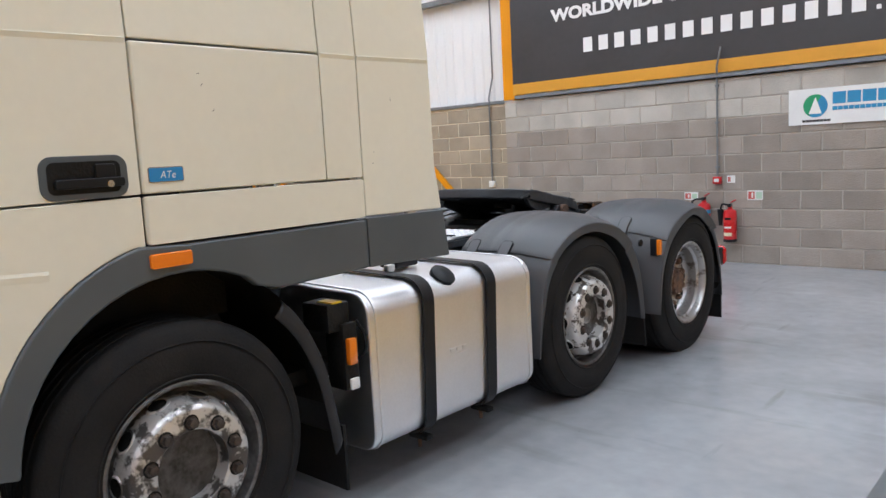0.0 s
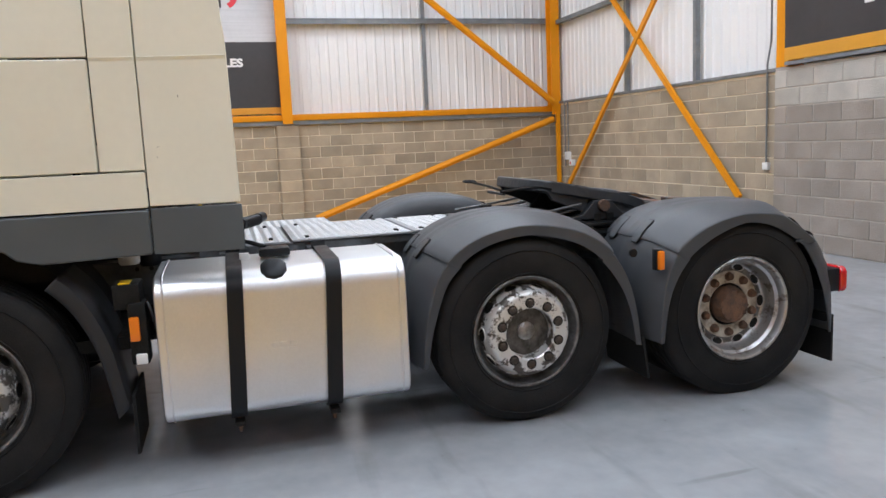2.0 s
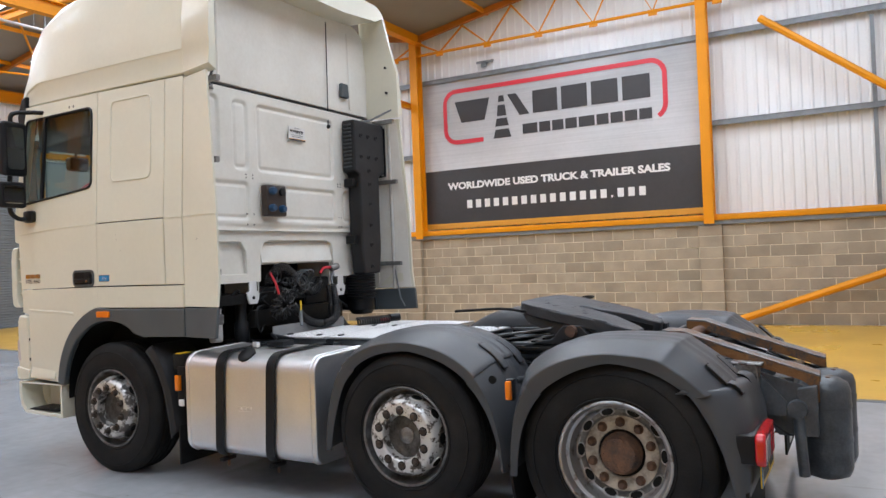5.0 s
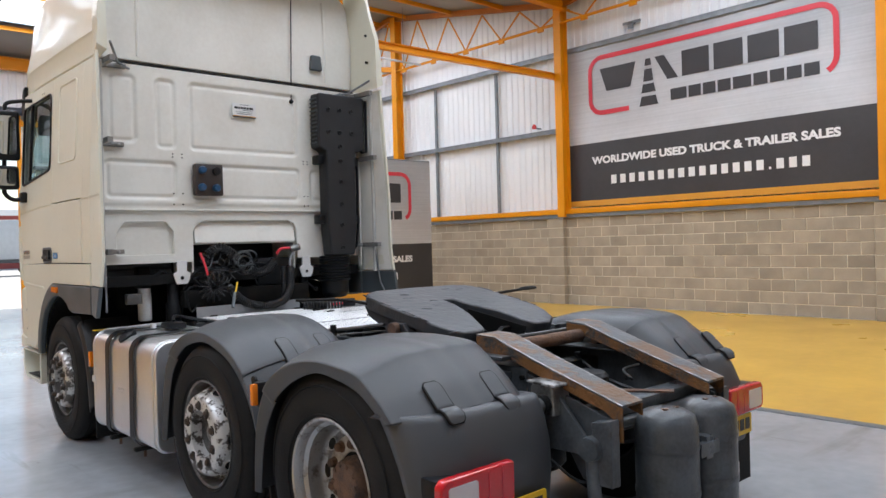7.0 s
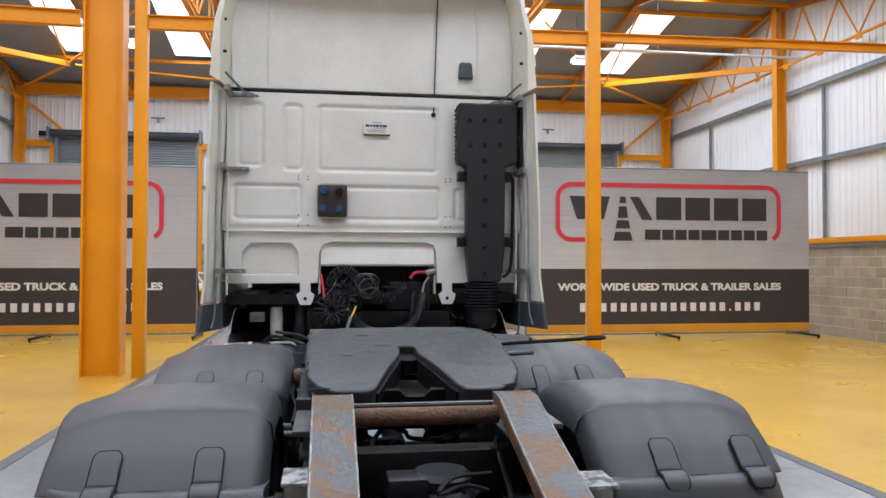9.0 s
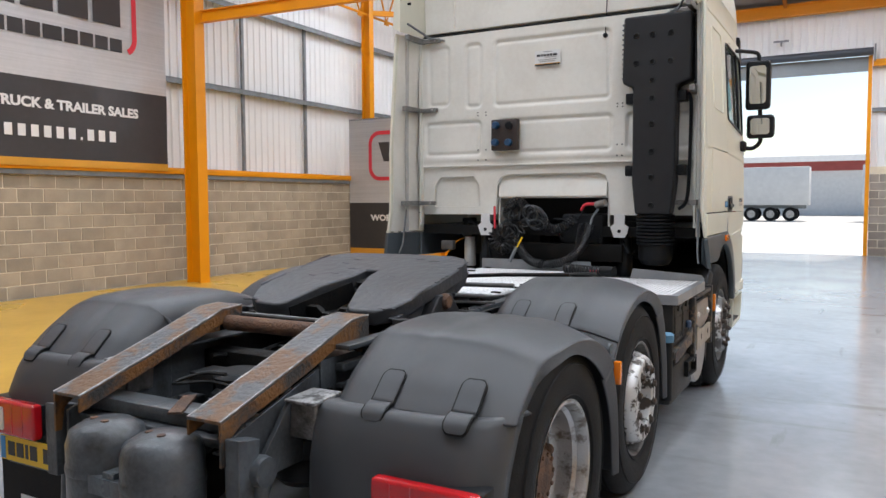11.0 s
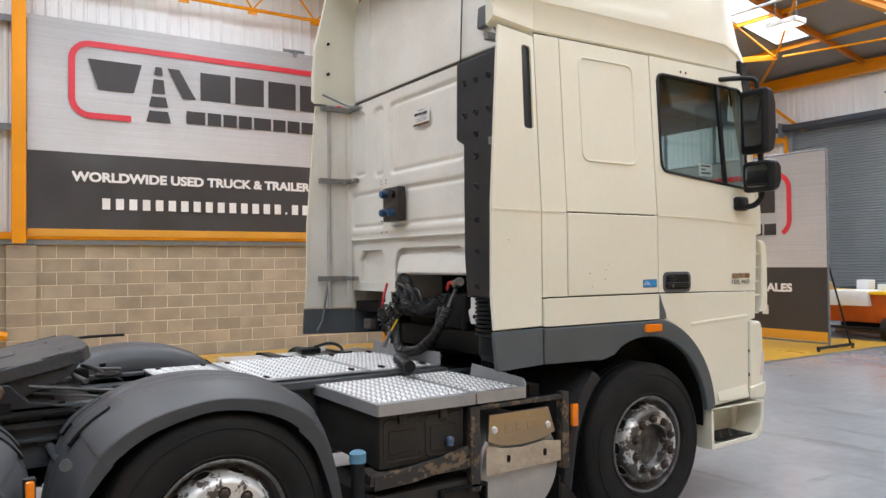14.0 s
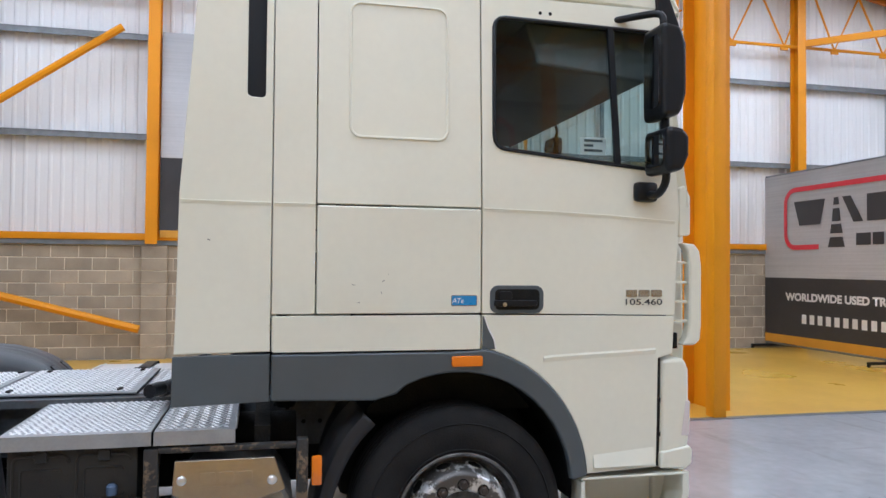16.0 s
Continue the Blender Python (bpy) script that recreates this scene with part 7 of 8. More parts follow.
def tail_guard(s, xo, dz, parent):
    """The rear end of the drive mudguard: a shell that wraps round the corner, cut back along the tyre."""
    levels = ((0.868, -4.50, -4.37, 0.32), (0.884, -4.585, -4.40, 0.32), (0.886, -4.625, -4.412, 0.32), (0.878, -4.645, -4.424, 0.31), (0.855, -4.660, -4.438, 0.30),
              (0.80, -4.685, -4.478, 0.26), (0.70, -4.71, -4.535, 0.20), (0.58, -4.715, -4.585, 0.15), (0.46, -4.705, -4.615, 0.12), (0.385, -4.695, -4.630, 0.10), (0.30, -4.670, -4.640, 0.06))
    g = bmesh.new()
    rows = []
    for z, yr, yf, rx in levels:
        pts = [(0.572, yr + 0.05), (0.575, yr + 0.015), (0.60, yr)] + [(0.60 + (xo - rx - 0.60) * k / 4, yr) for k in range(1, 5)]
        for k in range(1, 11):
            a = radians(9 * k)
            pts.append((xo - rx + rx * math.sin(a), yf + (yr - yf) * math.cos(a) ** 0.85 if k < 10 else yf))
        rows.append([g.verts.new((s * x, y, z + dz)) for x, y in pts])
    for p, q in zip(rows, rows[1:]):
        for k in range(len(p) - 1):
            g.faces.new((p[k], p[k + 1], q[k + 1], q[k]))
    ob = part("tail_guard", g, FENDER, parent, "dark grey tail section of the mudguard", sharp=50)
    m = ob.modifiers.new("thick", "SOLIDIFY")
    m.thickness, m.offset = 0.008, -1
    return ob


for s in (-1, 1):
    CEN = (-2.74, 0.50)
    MX, IN, DZ = (1.25, 0.035, 0.0) if s < 0 else (1.25, 0.05, -0.02)
    drvp, drve = [(y, z + DZ) for y, z in DRVP], [(y, z + DZ) for y, z in DRVE]
    mid = guard("mudguard", MIDP, MIDE, 3, 9, s, MX, CEN, label="dark grey plastic mudguard crown")
    guard("mudguard_front", MIDP, MIDE, 0, 3.2, s, MX - 0.003, CEN, mid, -0.009)
    guard("mudguard_rear", MIDP, MIDE, 8.8, 12, s, MX - 0.003, CEN, mid, -0.009)
    for x in (0.72, 0.96):
        mud_strap(stretch(MIDP, 2.65, 3.5), s, x, CEN, mid, 0.036)
        mud_strap(stretch(MIDP, 8.1, 9.3), s, x + 0.02, CEN, mid, 0.036)
    part("mud_flap", prism([(-3.41, 0.40), (-3.425, 0.40), (-3.46, 0.15), (-3.445, 0.15)], "x", s * 0.75, s * 1.22), RUBBER, mid, "black rubber mud flap")
    CEN = (-4.02, 0.50)
    dr = guard("mudguard", drvp, drve, 3, 12, s, DX, CEN, label="dark grey plastic mudguard crown", taper=IN)
    guard("mudguard_front", drvp, drve, 0, 3.2, s, DX - 0.004, CEN, dr, -0.009)
    for x in ((0.755, 1.075) if s < 0 else (0.81, 1.125)):
        mud_strap(stretch(drvp, 2.9, 3.8), s, x if x < 1 else 1.02, CEN, dr, 0.036)
        mud_strap(stretch(drvp, 10.0, 11.67) + [Vector((0, y, z + DZ)) for y, z in ((-4.600, 0.897), (-4.625, 0.889), (-4.643, 0.876), (-4.655, 0.85))], s, x, CEN, dr, 0.042)
    tl = tail_guard(s, DX - IN - 0.012, DZ, dr)
    part("mud_flap", box(min(s * 0.66, s * 1.26), max(s * 0.66, s * 1.26), -4.69, -4.675, 0.11, 0.40), RUBBER, dr, "black rubber mud flap")
    part("flap_print", box(min(s * 0.86, s * 1.12), max(s * 0.86, s * 1.12), -4.693, -4.6905, 0.15, 0.23), INKW, dr, "white printed mark")
    lm = part("rear_lamp", prism([(s * 0.88, 0.53), (s * 1.25, 0.53), (s * 1.275, 0.555), (s * 1.275, 0.665), (s * 1.25, 0.69), (s * 0.88, 0.69)], "y", -4.725, -4.775), RED, truck, "red rear lamp cluster", bevel=0.015)
    part("lamp_housing", box(min(s * 0.885, s * 1.262), max(s * 0.885, s * 1.262), -4.727, -4.64, 0.54, 0.68, bev=0.008), BLACK, lm, "black lamp housing")
    for k in range(2):
        part("lens_divider", box(min(s * (0.955 + 0.075 * k), s * (0.958 + 0.075 * k)), max(s * (0.955 + 0.075 * k), s * (0.958 + 0.075 * k)), -4.7765, -4.774, 0.54, 0.68), INKR, lm)
    a, b = sorted((s * 1.09, s * 1.24))
    part("lens", prism(rrect(a, b, 0.555, 0.66, 0.012), "y", -4.775, -4.778), CLEARL, lm, "clear reversing lens")
    a, b = sorted((s * 0.66, s * 1.18))
    pl = part("number_plate", prism(rrect(a, b, 0.405, 0.517, 0.01), "y", -4.735, -4.742), PLATE, truck, "yellow rear number plate with dark bars")
    x = a + 0.06
    for w in (0.05, 0.05, 0.02, 0.05, 0.0, 0.05, 0.05, 0.05):
        if w:
            part("bar", box(x, x + w, -4.744, -4.742, 0.43, 0.495), INKD, pl)
        x += w + 0.014 if w else 0.03
    part("band", box(a + 0.004, a + 0.04, -4.7435, -4.742, 0.41, 0.512), BLUE, pl)
    dz = 0.0 if s > 0 else 0.035
    part("side_marker", box(min(s * 1.30, s * 1.333), max(s * 1.30, s * 1.333), -3.490, -3.458, 0.755 + dz, 0.86 + dz, bev=0.008), AMBER, truck, "amber side marker lamp")
    part("marker_base", box(min(s * 1.26, s * 1.304), max(s * 1.26, s * 1.304), -3.496, -3.452, 0.748 + dz, 0.867 + dz, bev=0.006), BLACK, truck)
    # guard behind the front wheel
    fcrown = [(-0.47, 1.02), (-0.54, 0.945), (-0.60, 0.85), (-0.66, 0.70), (-0.70, 0.50), (-0.72, 0.38)]
    g = bmesh.new()
    rows = [[g.verts.new((s * x, q.y + dy, q.z - dy)) for x, dy in ((0.85, 0), (1.17, 0), (1.212, 0.014), (1.225, 0.04), (1.222, 0.062))] for q in smooth_path([(0, *p) for p in fcrown])]
    for p, q in zip(rows, rows[1:]):
        for k in range(4):
            g.faces.new((p[k], p[k + 1], q[k + 1], q[k]))
    fg = part("front_wheel_guard", g, SNORK, truck, "dark grey guard behind the front wheel")
    fg.modifiers.new("thick", "SOLIDIFY").thickness = 0.008
    part("mud_flap", box(min(s * 0.80, s * 1.2), max(s * 0.80, s * 1.2), -0.735, -0.72, 0.13, 0.42), RUBBER, fg, "black rubber mud flap")

# ---- wheels ----
def wheel(s, y, r, kind, dual=False):
    xo = s * (1.225 if kind != "drive" else 1.28)
    w = part("wheel", lathe([(0.05, -0.2), (0.27, -0.2)], (xo, y, 0.505), "x", 24, s), GRIME, truck, {"front": "front wheel with a stained silver rim", "pusher": "middle wheel with a worn silver rim", "drive": "drive wheel with a deep silver rim and rusty hub"}[kind])
    # tyre: sidewall, shoulder and grooved tread; along runs inward from the outer face
    prof = [(0.290, -0.025), (0.300, -0.012), (0.335, 0.004), (0.385, 0.012), (0.43, 0.008), (0.46, -0.002), (r - 0.022, -0.018), (r - 0.006, -0.034), (r, -0.05)]
    for k in range(4):
        q = -0.075 - k * 0.05
        prof += [(r, q), (r - 0.012, q - 0.003), (r - 0.012, q - 0.011), (r, q - 0.014)]
    prof += [(r, -0.25), (r - 0.01, -0.268), (0.46, -0.29), (0.385, -0.305), (0.30, -0.29), (0.285, -0.27)]
    part("tyre", lathe(prof, (xo, y, 0.505), "x", 64, s), RUBBER, w, "black worn road tyre", sharp=28)
    part("tyre_rib", lathe([(0.440, 0.0075), (0.444, 0.011), (0.448, 0.006)], (xo, y, 0.505), "x", 64, s), RUBBER, w)
    part("tyre_rib", lathe([(0.318, 0.0), (0.322, 0.006), (0.326, 0.002)], (xo, y, 0.505), "x", 64, s), RUBBER, w)
    if dual:
        part("tyre", lathe(prof, (xo - s * 0.33, y, 0.505), "x", 48, s), RUBBER, w, "inner twin tyre")
    mt = {"front": RIMF, "pusher": RIMP, "drive": RIM}[kind]
    nut_h = 0.014 if kind == "pusher" else 0.026
    n = 80
    if kind == "drive":
        pr = [(0.300, -0.012), (0.306, -0.006), (0.300, -0.002), (0.290, -0.006), (0.282, -0.02), (0.277, -0.05), (0.262, -0.065), (0.258, -0.10), (0.256, -0.125), (0.248, -0.146), (0.240, -0.154), (0.236, -0.156)]
        part("wheel_disc", lathe([(0.238, -0.1555), (0.219, -0.160), (0.212, -0.158), (0.205, -0.152), (0.202, -0.150)], (xo, y, 0.505), "x", 48, s), RIMB, w, "dirty grey wheel disc", sharp=30)
        part("nut_flange", lathe([(0.203, -0.151), (0.200, -0.148), (0.165, -0.147), (0.132, -0.147), (0.128, -0.150), (0.127, -0.165)], (xo, y, 0.505), "x", 48, s), DISC, w, "pale beige wheel nut flange", sharp=30)
        part("hub_gap", lathe([(0.1275, -0.158), (0.10, -0.168)], (xo, y, 0.505), "x", 32, s), GRIME, w)
        hole = (0.227, -0.153, 0.036, 0.0205, 0.25)
    else:
        pr = [(0.300, -0.012), (0.306, -0.006), (0.300, -0.002), (0.290, -0.008), (0.283, -0.04), (0.276, -0.085), (0.266, -0.092), (0.256, -0.085), (0.250, -0.06), (0.241, -0.02), (0.234, 0.006), (0.224, 0.025), (0.213, 0.035), (0.205, 0.037), (0.145, 0.037), (0.136, 0.030), (0.132, -0.04)]
        hole = (0.2465, -0.043, 0.036, 0.028, -1.35)

    if kind == "drive":
        rm = part("rim", lathe(pr, (xo, y, 0.505), "x", n, s), mt, w, sharp=35)
    else:
        rm = part("rim", lathe(pr[8:], (xo, y, 0.505), "x", n, s), mt, w, sharp=35)
        part("rim_barrel", lathe(pr[:9], (xo, y, 0.505), "x", n, s), RIMB, w, "dirty grey rim well, shade painted in", sharp=35)
    hr, hw_, ht, hl, tilt = hole
    for k in range(10):
        a = 2 * math.pi * k / 10
        rad, tan = Vector((0, math.cos(a), math.sin(a))), Vector((0, -math.sin(a), math.cos(a)))
        slope = rad * math.cos(tilt) + Vector((s, 0, 0)) * math.sin(tilt)
        nrm = slope.cross(tan) if (slope.cross(tan)).x * s > 0 else tan.cross(slope)
        cc = Vector((xo + s * hw_, y, 0.505)) + rad * hr
        g = bmesh.new()
        rings = []
        for f, h in ((1.22, -0.004), (1.16, 0.0035), (1.0, 0.0035), (0.93, 0.001)):
            rings.append([g.verts.new(cc + nrm * h + tan * (ht * f * math.cos(2 * math.pi * j / 20)) + slope * (hl * f * math.sin(2 * math.pi * j / 20))) for j in range(20)])
        for p, q in zip(rings, rings[1:]):
            for j in range(20):
                g.faces.new((p[j], p[(j + 1) % 20], q[(j + 1) % 20], q[j]))
        part("hole_lip", g, mt, rm, sharp=60)
        # flat black disc painted for the shade inside the vent opening
        g = bmesh.new()
        g.faces.new([g.verts.new(cc + nrm * 0.0015 + tan * (ht * 0.96 * math.cos(2 * math.pi * j / 20)) + slope * (hl * 0.96 * math.sin(2 * math.pi * j / 20))) for j in range(20)])
        part("vent_hole", g, GRIME, rm)
    part("rim_back", lathe([(0.285, -0.09), (0.285, -0.26), (0.12, -0.20)], (xo, y, 0.505), "x", 32, s), GRIME, w)
    bolt_x = 0.037 if kind != "drive" else -0.147
    for k in range(10):
        a = 2 * math.pi * (k + 0.5) / 10
        c = (xo, y + 0.1675 * math.cos(a), 0.505 + 0.1675 * math.sin(a))
        if kind == "drive":
            part("wheel_nut", capped([(0.026, bolt_x), (0.027, bolt_x + 0.005), (0.022, bolt_x + 0.008), (0.021, bolt_x + 0.026), (0.013, bolt_x + 0.034)], c, "x", 12, s), RUST, w)
        else:
            part("nut_seat", prism(disc(c[1], c[2], 0.028, 18), "x", xo + s * (bolt_x - 0.004), xo + s * (bolt_x + 0.0012)), GRIME, w)
            part("wheel_nut", capped([(0.022, bolt_x), (0.024, bolt_x + 0.004), (0.019, bolt_x + 0.006), (0.018, bolt_x + nut_h), (0.012, bolt_x + nut_h + 0.004)], c, "x", 6, s), NUT, w)
    if kind == "drive":
        part("hub", capped([(0.112, -0.17), (0.112, -0.135), (0.104, -0.125), (0.102, -0.10), (0.090, -0.086), (0.03, -0.083)], (xo, y, 0.505), "x", 32, s), RUST, w, "rust brown drive hub")
        for k in range(10):
            a = 2 * math.pi * k / 10
            part("hub_bolt", capped([(0.009, -0.094), (0.009, -0.078)], (xo, y + 0.083 * math.cos(a), 0.505 + 0.083 * math.sin(a)), "x", 6, s), RUST, w)
    else:
        part("hub", capped([(0.132, -0.035), (0.120, -0.050), (0.100, -0.068), (0.072, -0.075), (0.066, -0.072), (0.060, -0.045), (0.048, -0.038), (0.02, -0.036)], (xo, y, 0.505), "x", 32, s), HUBM, w, "grey hub cap")
        if kind == "pusher":
            part("hub_cone", capped([(0.052, -0.05), (0.050, -0.030), (0.040, -0.022), (0.012, -0.016)], (xo, y, 0.505), "x", 20, s), CASTM, w, "bare metal hub centre")
    return w


for s in (-1, 1):
    wheel(s, 0.0, 0.515, "front")
    wheel(s, -2.72, 0.508, "pusher")
    wheel(s, -4.04, 0.522, "drive", True)

# ---- fuel tank on the left ----
sec = []
for cx, cz, a0 in ((-0.70, 0.888, 0), (-1.14, 0.86, 90), (-1.16, 0.345, 180), (-0.70, 0.33, 270)):
    r = 0.09 if a0 != 90 else 0.11
    for k in range(7):
        a = radians(a0 + 15 * k)
        sec.append((cx + r * math.cos(a), cz + r * math.sin(a)))
tank = part("fuel_tank", prism(sec, "y", -2.06, -0.86), ALU, truck, "brushed aluminium fuel tank", sharp=30, bevel=0.012)
for y in (-0.90, -2.02):
    ring = [(x * 1.0, y, z) for x, z in sec]
    part("weld_rib", tube([(-0.92 + (x + 0.92) * 1.004, y, 0.63 + (z - 0.63) * 1.004) for x, _, z in ring] + [(-0.92 + (ring[0][0] + 0.92) * 1.004, y, 0.63 + (ring[0][2] - 0.63) * 1.004)], 0.006, 6), ALU, tank)
for yt, yb in ((-1.23, -1.20), (-1.70, -1.665)):
    g = bmesh.new()
    half = sec[3:21]
    rows = []
    for x, z in [(-0.62, 0.995)] + half:
        y = yb + (yt - yb) * (z - 0.28) / 0.7
        dx, dz = x + 0.92, z - 0.63
        f = 1 + 0.012 / max(abs(dx), abs(dz), 0.2)
        rows.append([g.verts.new((-0.92 + dx * f * k, y + e, 0.63 + dz * f * k)) for k in (1.0, 1.012) for e in (-0.038, 0.038)])
    for a, b in zip(rows, rows[1:]):
        for i, j in ((0, 1), (1, 3), (3, 2), (2, 0)):
            g.faces.new((a[i], a[j], b[j], b[i]))
    st = part("tank_strap", g, BLACK, tank, "black steel tank strap", sharp=40)
    part("strap_end", box(-1.25, -1.13, yb - 0.024, yb + 0.024, 0.21, 0.235, bev=0.006), GRIME, tank)
    part("strap_bolt", tube([(-1.18, yb, 0.25), (-1.18, yb, 0.165)], 0.01, 8), RUST, tank)
cp = part("filler_cap", capped([(0.045, 0), (0.045, 0.02), (0.062, 0.03), (0.065, 0.045), (0.065, 0.065), (0.05, 0.075)], (0, 0, 0), "z", 10), BLACK, tank, "black screw filler cap")
cp.matrix_basis = Matrix.Translation((-1.155, -1.415, 0.92)) @ Matrix.Rotation(radians(-38), 4, "Y")
nk = part("filler_neck", capped([(0.075, -0.05), (0.075, -0.005), (0.06, 0.0)], (0, 0, 0), "z", 24), ALU, tank)
nk.matrix_basis = cp.matrix_basis.copy()
part("sender_unit", box(-0.93, -0.80, -1.52, -1.36, 0.985, 1.03, bev=0.012), BLACK, tank)
part("sender_hose", tube(smooth_path([(-0.85, -1.40, 1.03), (-0.80, -1.30, 1.06), (-0.70, -1.25, 1.04), (-0.55, -1.3, 1.0)]), 0.012, 8), BLACK, tank)
part("white_clip", box(-0.97, -0.94, -1.31, -1.26, 0.985, 1.02, bev=0.004), WHITEP, tank)
for k in range(3):
    part("emboss", box(-1.2535, -1.2495, -1.41 - 0.045 * k, -1.375 - 0.045 * k, 0.592, 0.612, bev=0.0015), ALU, tank)
part("emboss", box(-1.2535, -1.2495, -1.50, -1.375, 0.577, 0.581), ALU, tank)
for y in (-1.2, -1.68):
    part("tank_bracket", box(-0.62, -0.43, y - 0.04, y + 0.04, 0.30, 0.98), CHASSIS, truck)
# controls between the front wheel and the tank
part("valve_box", box(-1.2, -1.03, -0.80, -0.68, 0.83, 0.95, bev=0.008), GRIME, truck, "grimy control box")
part("yellow_tag", box(-1.2, -1.10, -0.76, -0.71, 0.95, 0.956), PLATE, truck)
part("side_marker", box(-1.25, -1.22, -0.79, -0.745, 0.685, 0.80, bev=0.008), AMBER, truck, "amber side marker lamp")
part("marker_base", box(-1.22, -1.1, -0.82, -0.74, 0.57, 0.86, bev=0.008), GRIME, truck)
part("white_lamp", box(-1.23, -1.19, -0.81, -0.76, 0.57, 0.62, bev=0.006), WHITEP, truck)
part("hose", tube(smooth_path([(-1.2, -0.83, 0.86), (-1.23, -0.85, 0.8), (-1.22, -0.86, 0.72), (-1.18, -0.84, 0.68)]), 0.008, 6), BLACK, truck)
part("under_tray", box(-1.1, -0.45, -0.80, -0.2, 0.62, 0.68), GRIME, truck)

# ---- battery box and silencer on the right ----
bb = part("battery_box", box(0.48, 1.235, -1.94, -1.43, 0.64, 0.945, bev=0.012), DUSTB, truck, "black plastic battery box with ribbed lid")
for y0, y1 in ((-1.915, -1.70), (-1.67, -1.455)):
    lp = [(1.236, y, z) for y, z in rrect(y0, y1, 0.675, 0.885, 0.03)]
    part("panel_rib", tube(lp, 0.006, 6, closed=True), DUSTB, bb)
    lp = [(1.236, y, z) for y, z in rrect(y0 + 0.03, y1 - 0.03, 0.705, 0.83, 0.015)]
    part("panel_rib", tube(lp, 0.004, 6, closed=True), DUSTB, bb)
    part("lid_clip", box(1.234, 1.25, (y0 + y1) / 2 - 0.025, (y0 + y1) / 2 + 0.025, 0.86, 0.905, bev=0.005), DUSTB, bb)
for k in range(16):
    part("panel_rib", box(1.236, 1.25, -1.935 + 0.031 * k, -1.918 + 0.031 * k, 0.905, 0.935), DUSTB, bb)
part("blue_cap", capped([(0.02, 0), (0.022, 0.035), (0.014, 0.045)], (1.25, -1.53, 0.715), "z", 14), pm("faded_blue_plastic", (0.06, 0.10, 0.17), 0.5), bb, "faded blue cap")
part("bracket_rail", box(1.10, 1.255, -2.0, -1.40, 0.575, 0.63, bev=0.006), MOTTLE, truck)
part("bracket_plate", prism([(-1.98, 0.55), (-1.75, 0.56), (-1.5, 0.60), (-1.40, 0.66), (-1.42, 0.70), (-1.6, 0.66), (-1.98, 0.62)], "x", 1.24, 1.262), MOTTLE, truck, "grimy bracket plate with bare brown patches", bevel=0.004)
part("adblue_tank", box(0.6, 1.24, -2.0, -1.32, 0.28, 0.52, bev=0.03), DUSTB, truck, "slate grey plastic side tank")
part("filler_post", capped([(0.035, 0.34), (0.035, 0.70)], (1.225, -2.055, 0), "z", 14), BLACK, truck)
part("blue_cap", capped([(0.042, 0.70), (0.042, 0.745), (0.03, 0.755)], (1.225, -2.055, 0), "z", 14), FADEB, truck, "blue filler cap")
part("step_bracket", prism([(-1.60, 0.49), (-1.30, 0.49), (-1.30, 0.37), (-1.60, 0.39), (-1.60, 0.40), (-1.315, 0.385), (-1.315, 0.475), (-1.58, 0.475), (-1.58, 0.395), (-1.60, 0.395)], "x", 1.15, 1.268), GRIME, truck)
part("exhaust_pipe", lathe([(0.055, 0), (0.06, 0.0), (0.06, -0.25), (0.05, -0.25), (0.05, 0)], (1.20, -1.24, 0.30), "x", 20), GRIME, truck)
dp = part("silencer_cover", prism([(-1.29, 0.70), (-1.28, 0.845), (-0.86, 0.845), (-0.81, 0.70), (-0.92, 0.665), (-1.06, 0.655), (-1.2, 0.665)], "x", 1.235, 1.262), PLATED, truck, "stainless silencer heat shield", bevel=0.006)
for k in range(3):
    part("emboss", prism(rrect(-1.175 + 0.078 * k, -1.11 + 0.078 * k, 0.745, 0.79, 0.008), "x", 1.262, 1.265), PLATED, dp, bevel=0.001)
part("emboss", box(1.262, 1.2645, -1.175, -0.95, 0.725, 0.73), PLATED, dp)
for y, z in ((-1.25, 0.76), (-0.87, 0.745)):
    part("bolt", capped([(0.022, 0), (0.02, 0.008), (0.012, 0.014)], (1.262, y, z), "x", 12), ALU, dp)
part("silencer_strap", prism([(-1.31, 0.52), (-0.78, 0.53), (-0.78, 0.645), (-0.90, 0.66), (-1.06, 0.645), (-1.2, 0.655), (-1.31, 0.685)], "x", 1.265, 1.272), BEIGEM, truck, "dull beige metal mounting strap", bevel=0.002)
for y in (-1.16, -0.90):
    part("slot", prism(rrect(y - 0.012, y + 0.012, 0.575, 0.615, 0.01), "x", 1.272, 1.2735), GRIME, truck)
part("silencer", lathe([(0.001, 0), (0.27, 0), (0.285, -0.015), (0.285, -0.6), (0.001, -0.6)], (1.235, -1.05, 0.525), "x", 40), pm("dull_silencer_steel", (0.45, 0.44, 0.42), 0.5, 0.6, var=0.2), truck, "round grey silencer end")
part("support_frame", box(1.215, 1.268, -1.405, -1.345, 0.45, 0.90, bev=0.006), MOTTLE, truck)
part("support_frame", box(1.215, 1.275, -0.765, -0.715, 0.48, 0.92, bev=0.006), MOTTLE, truck)
part("support_frame", box(1.225, 1.27, -1.345, -0.765, 0.88, 0.905, bev=0.006), MOTTLE, truck)
part("side_marker", box(1.265, 1.29, -0.70, -0.655, 0.715, 0.845, bev=0.006), AMBER, truck, "amber side marker lamp")
part("air_drum", tube([(0.75, -1.25, 0.86), (0.75, -0.75, 0.86)], 0.09, 18), GRIME, truck)
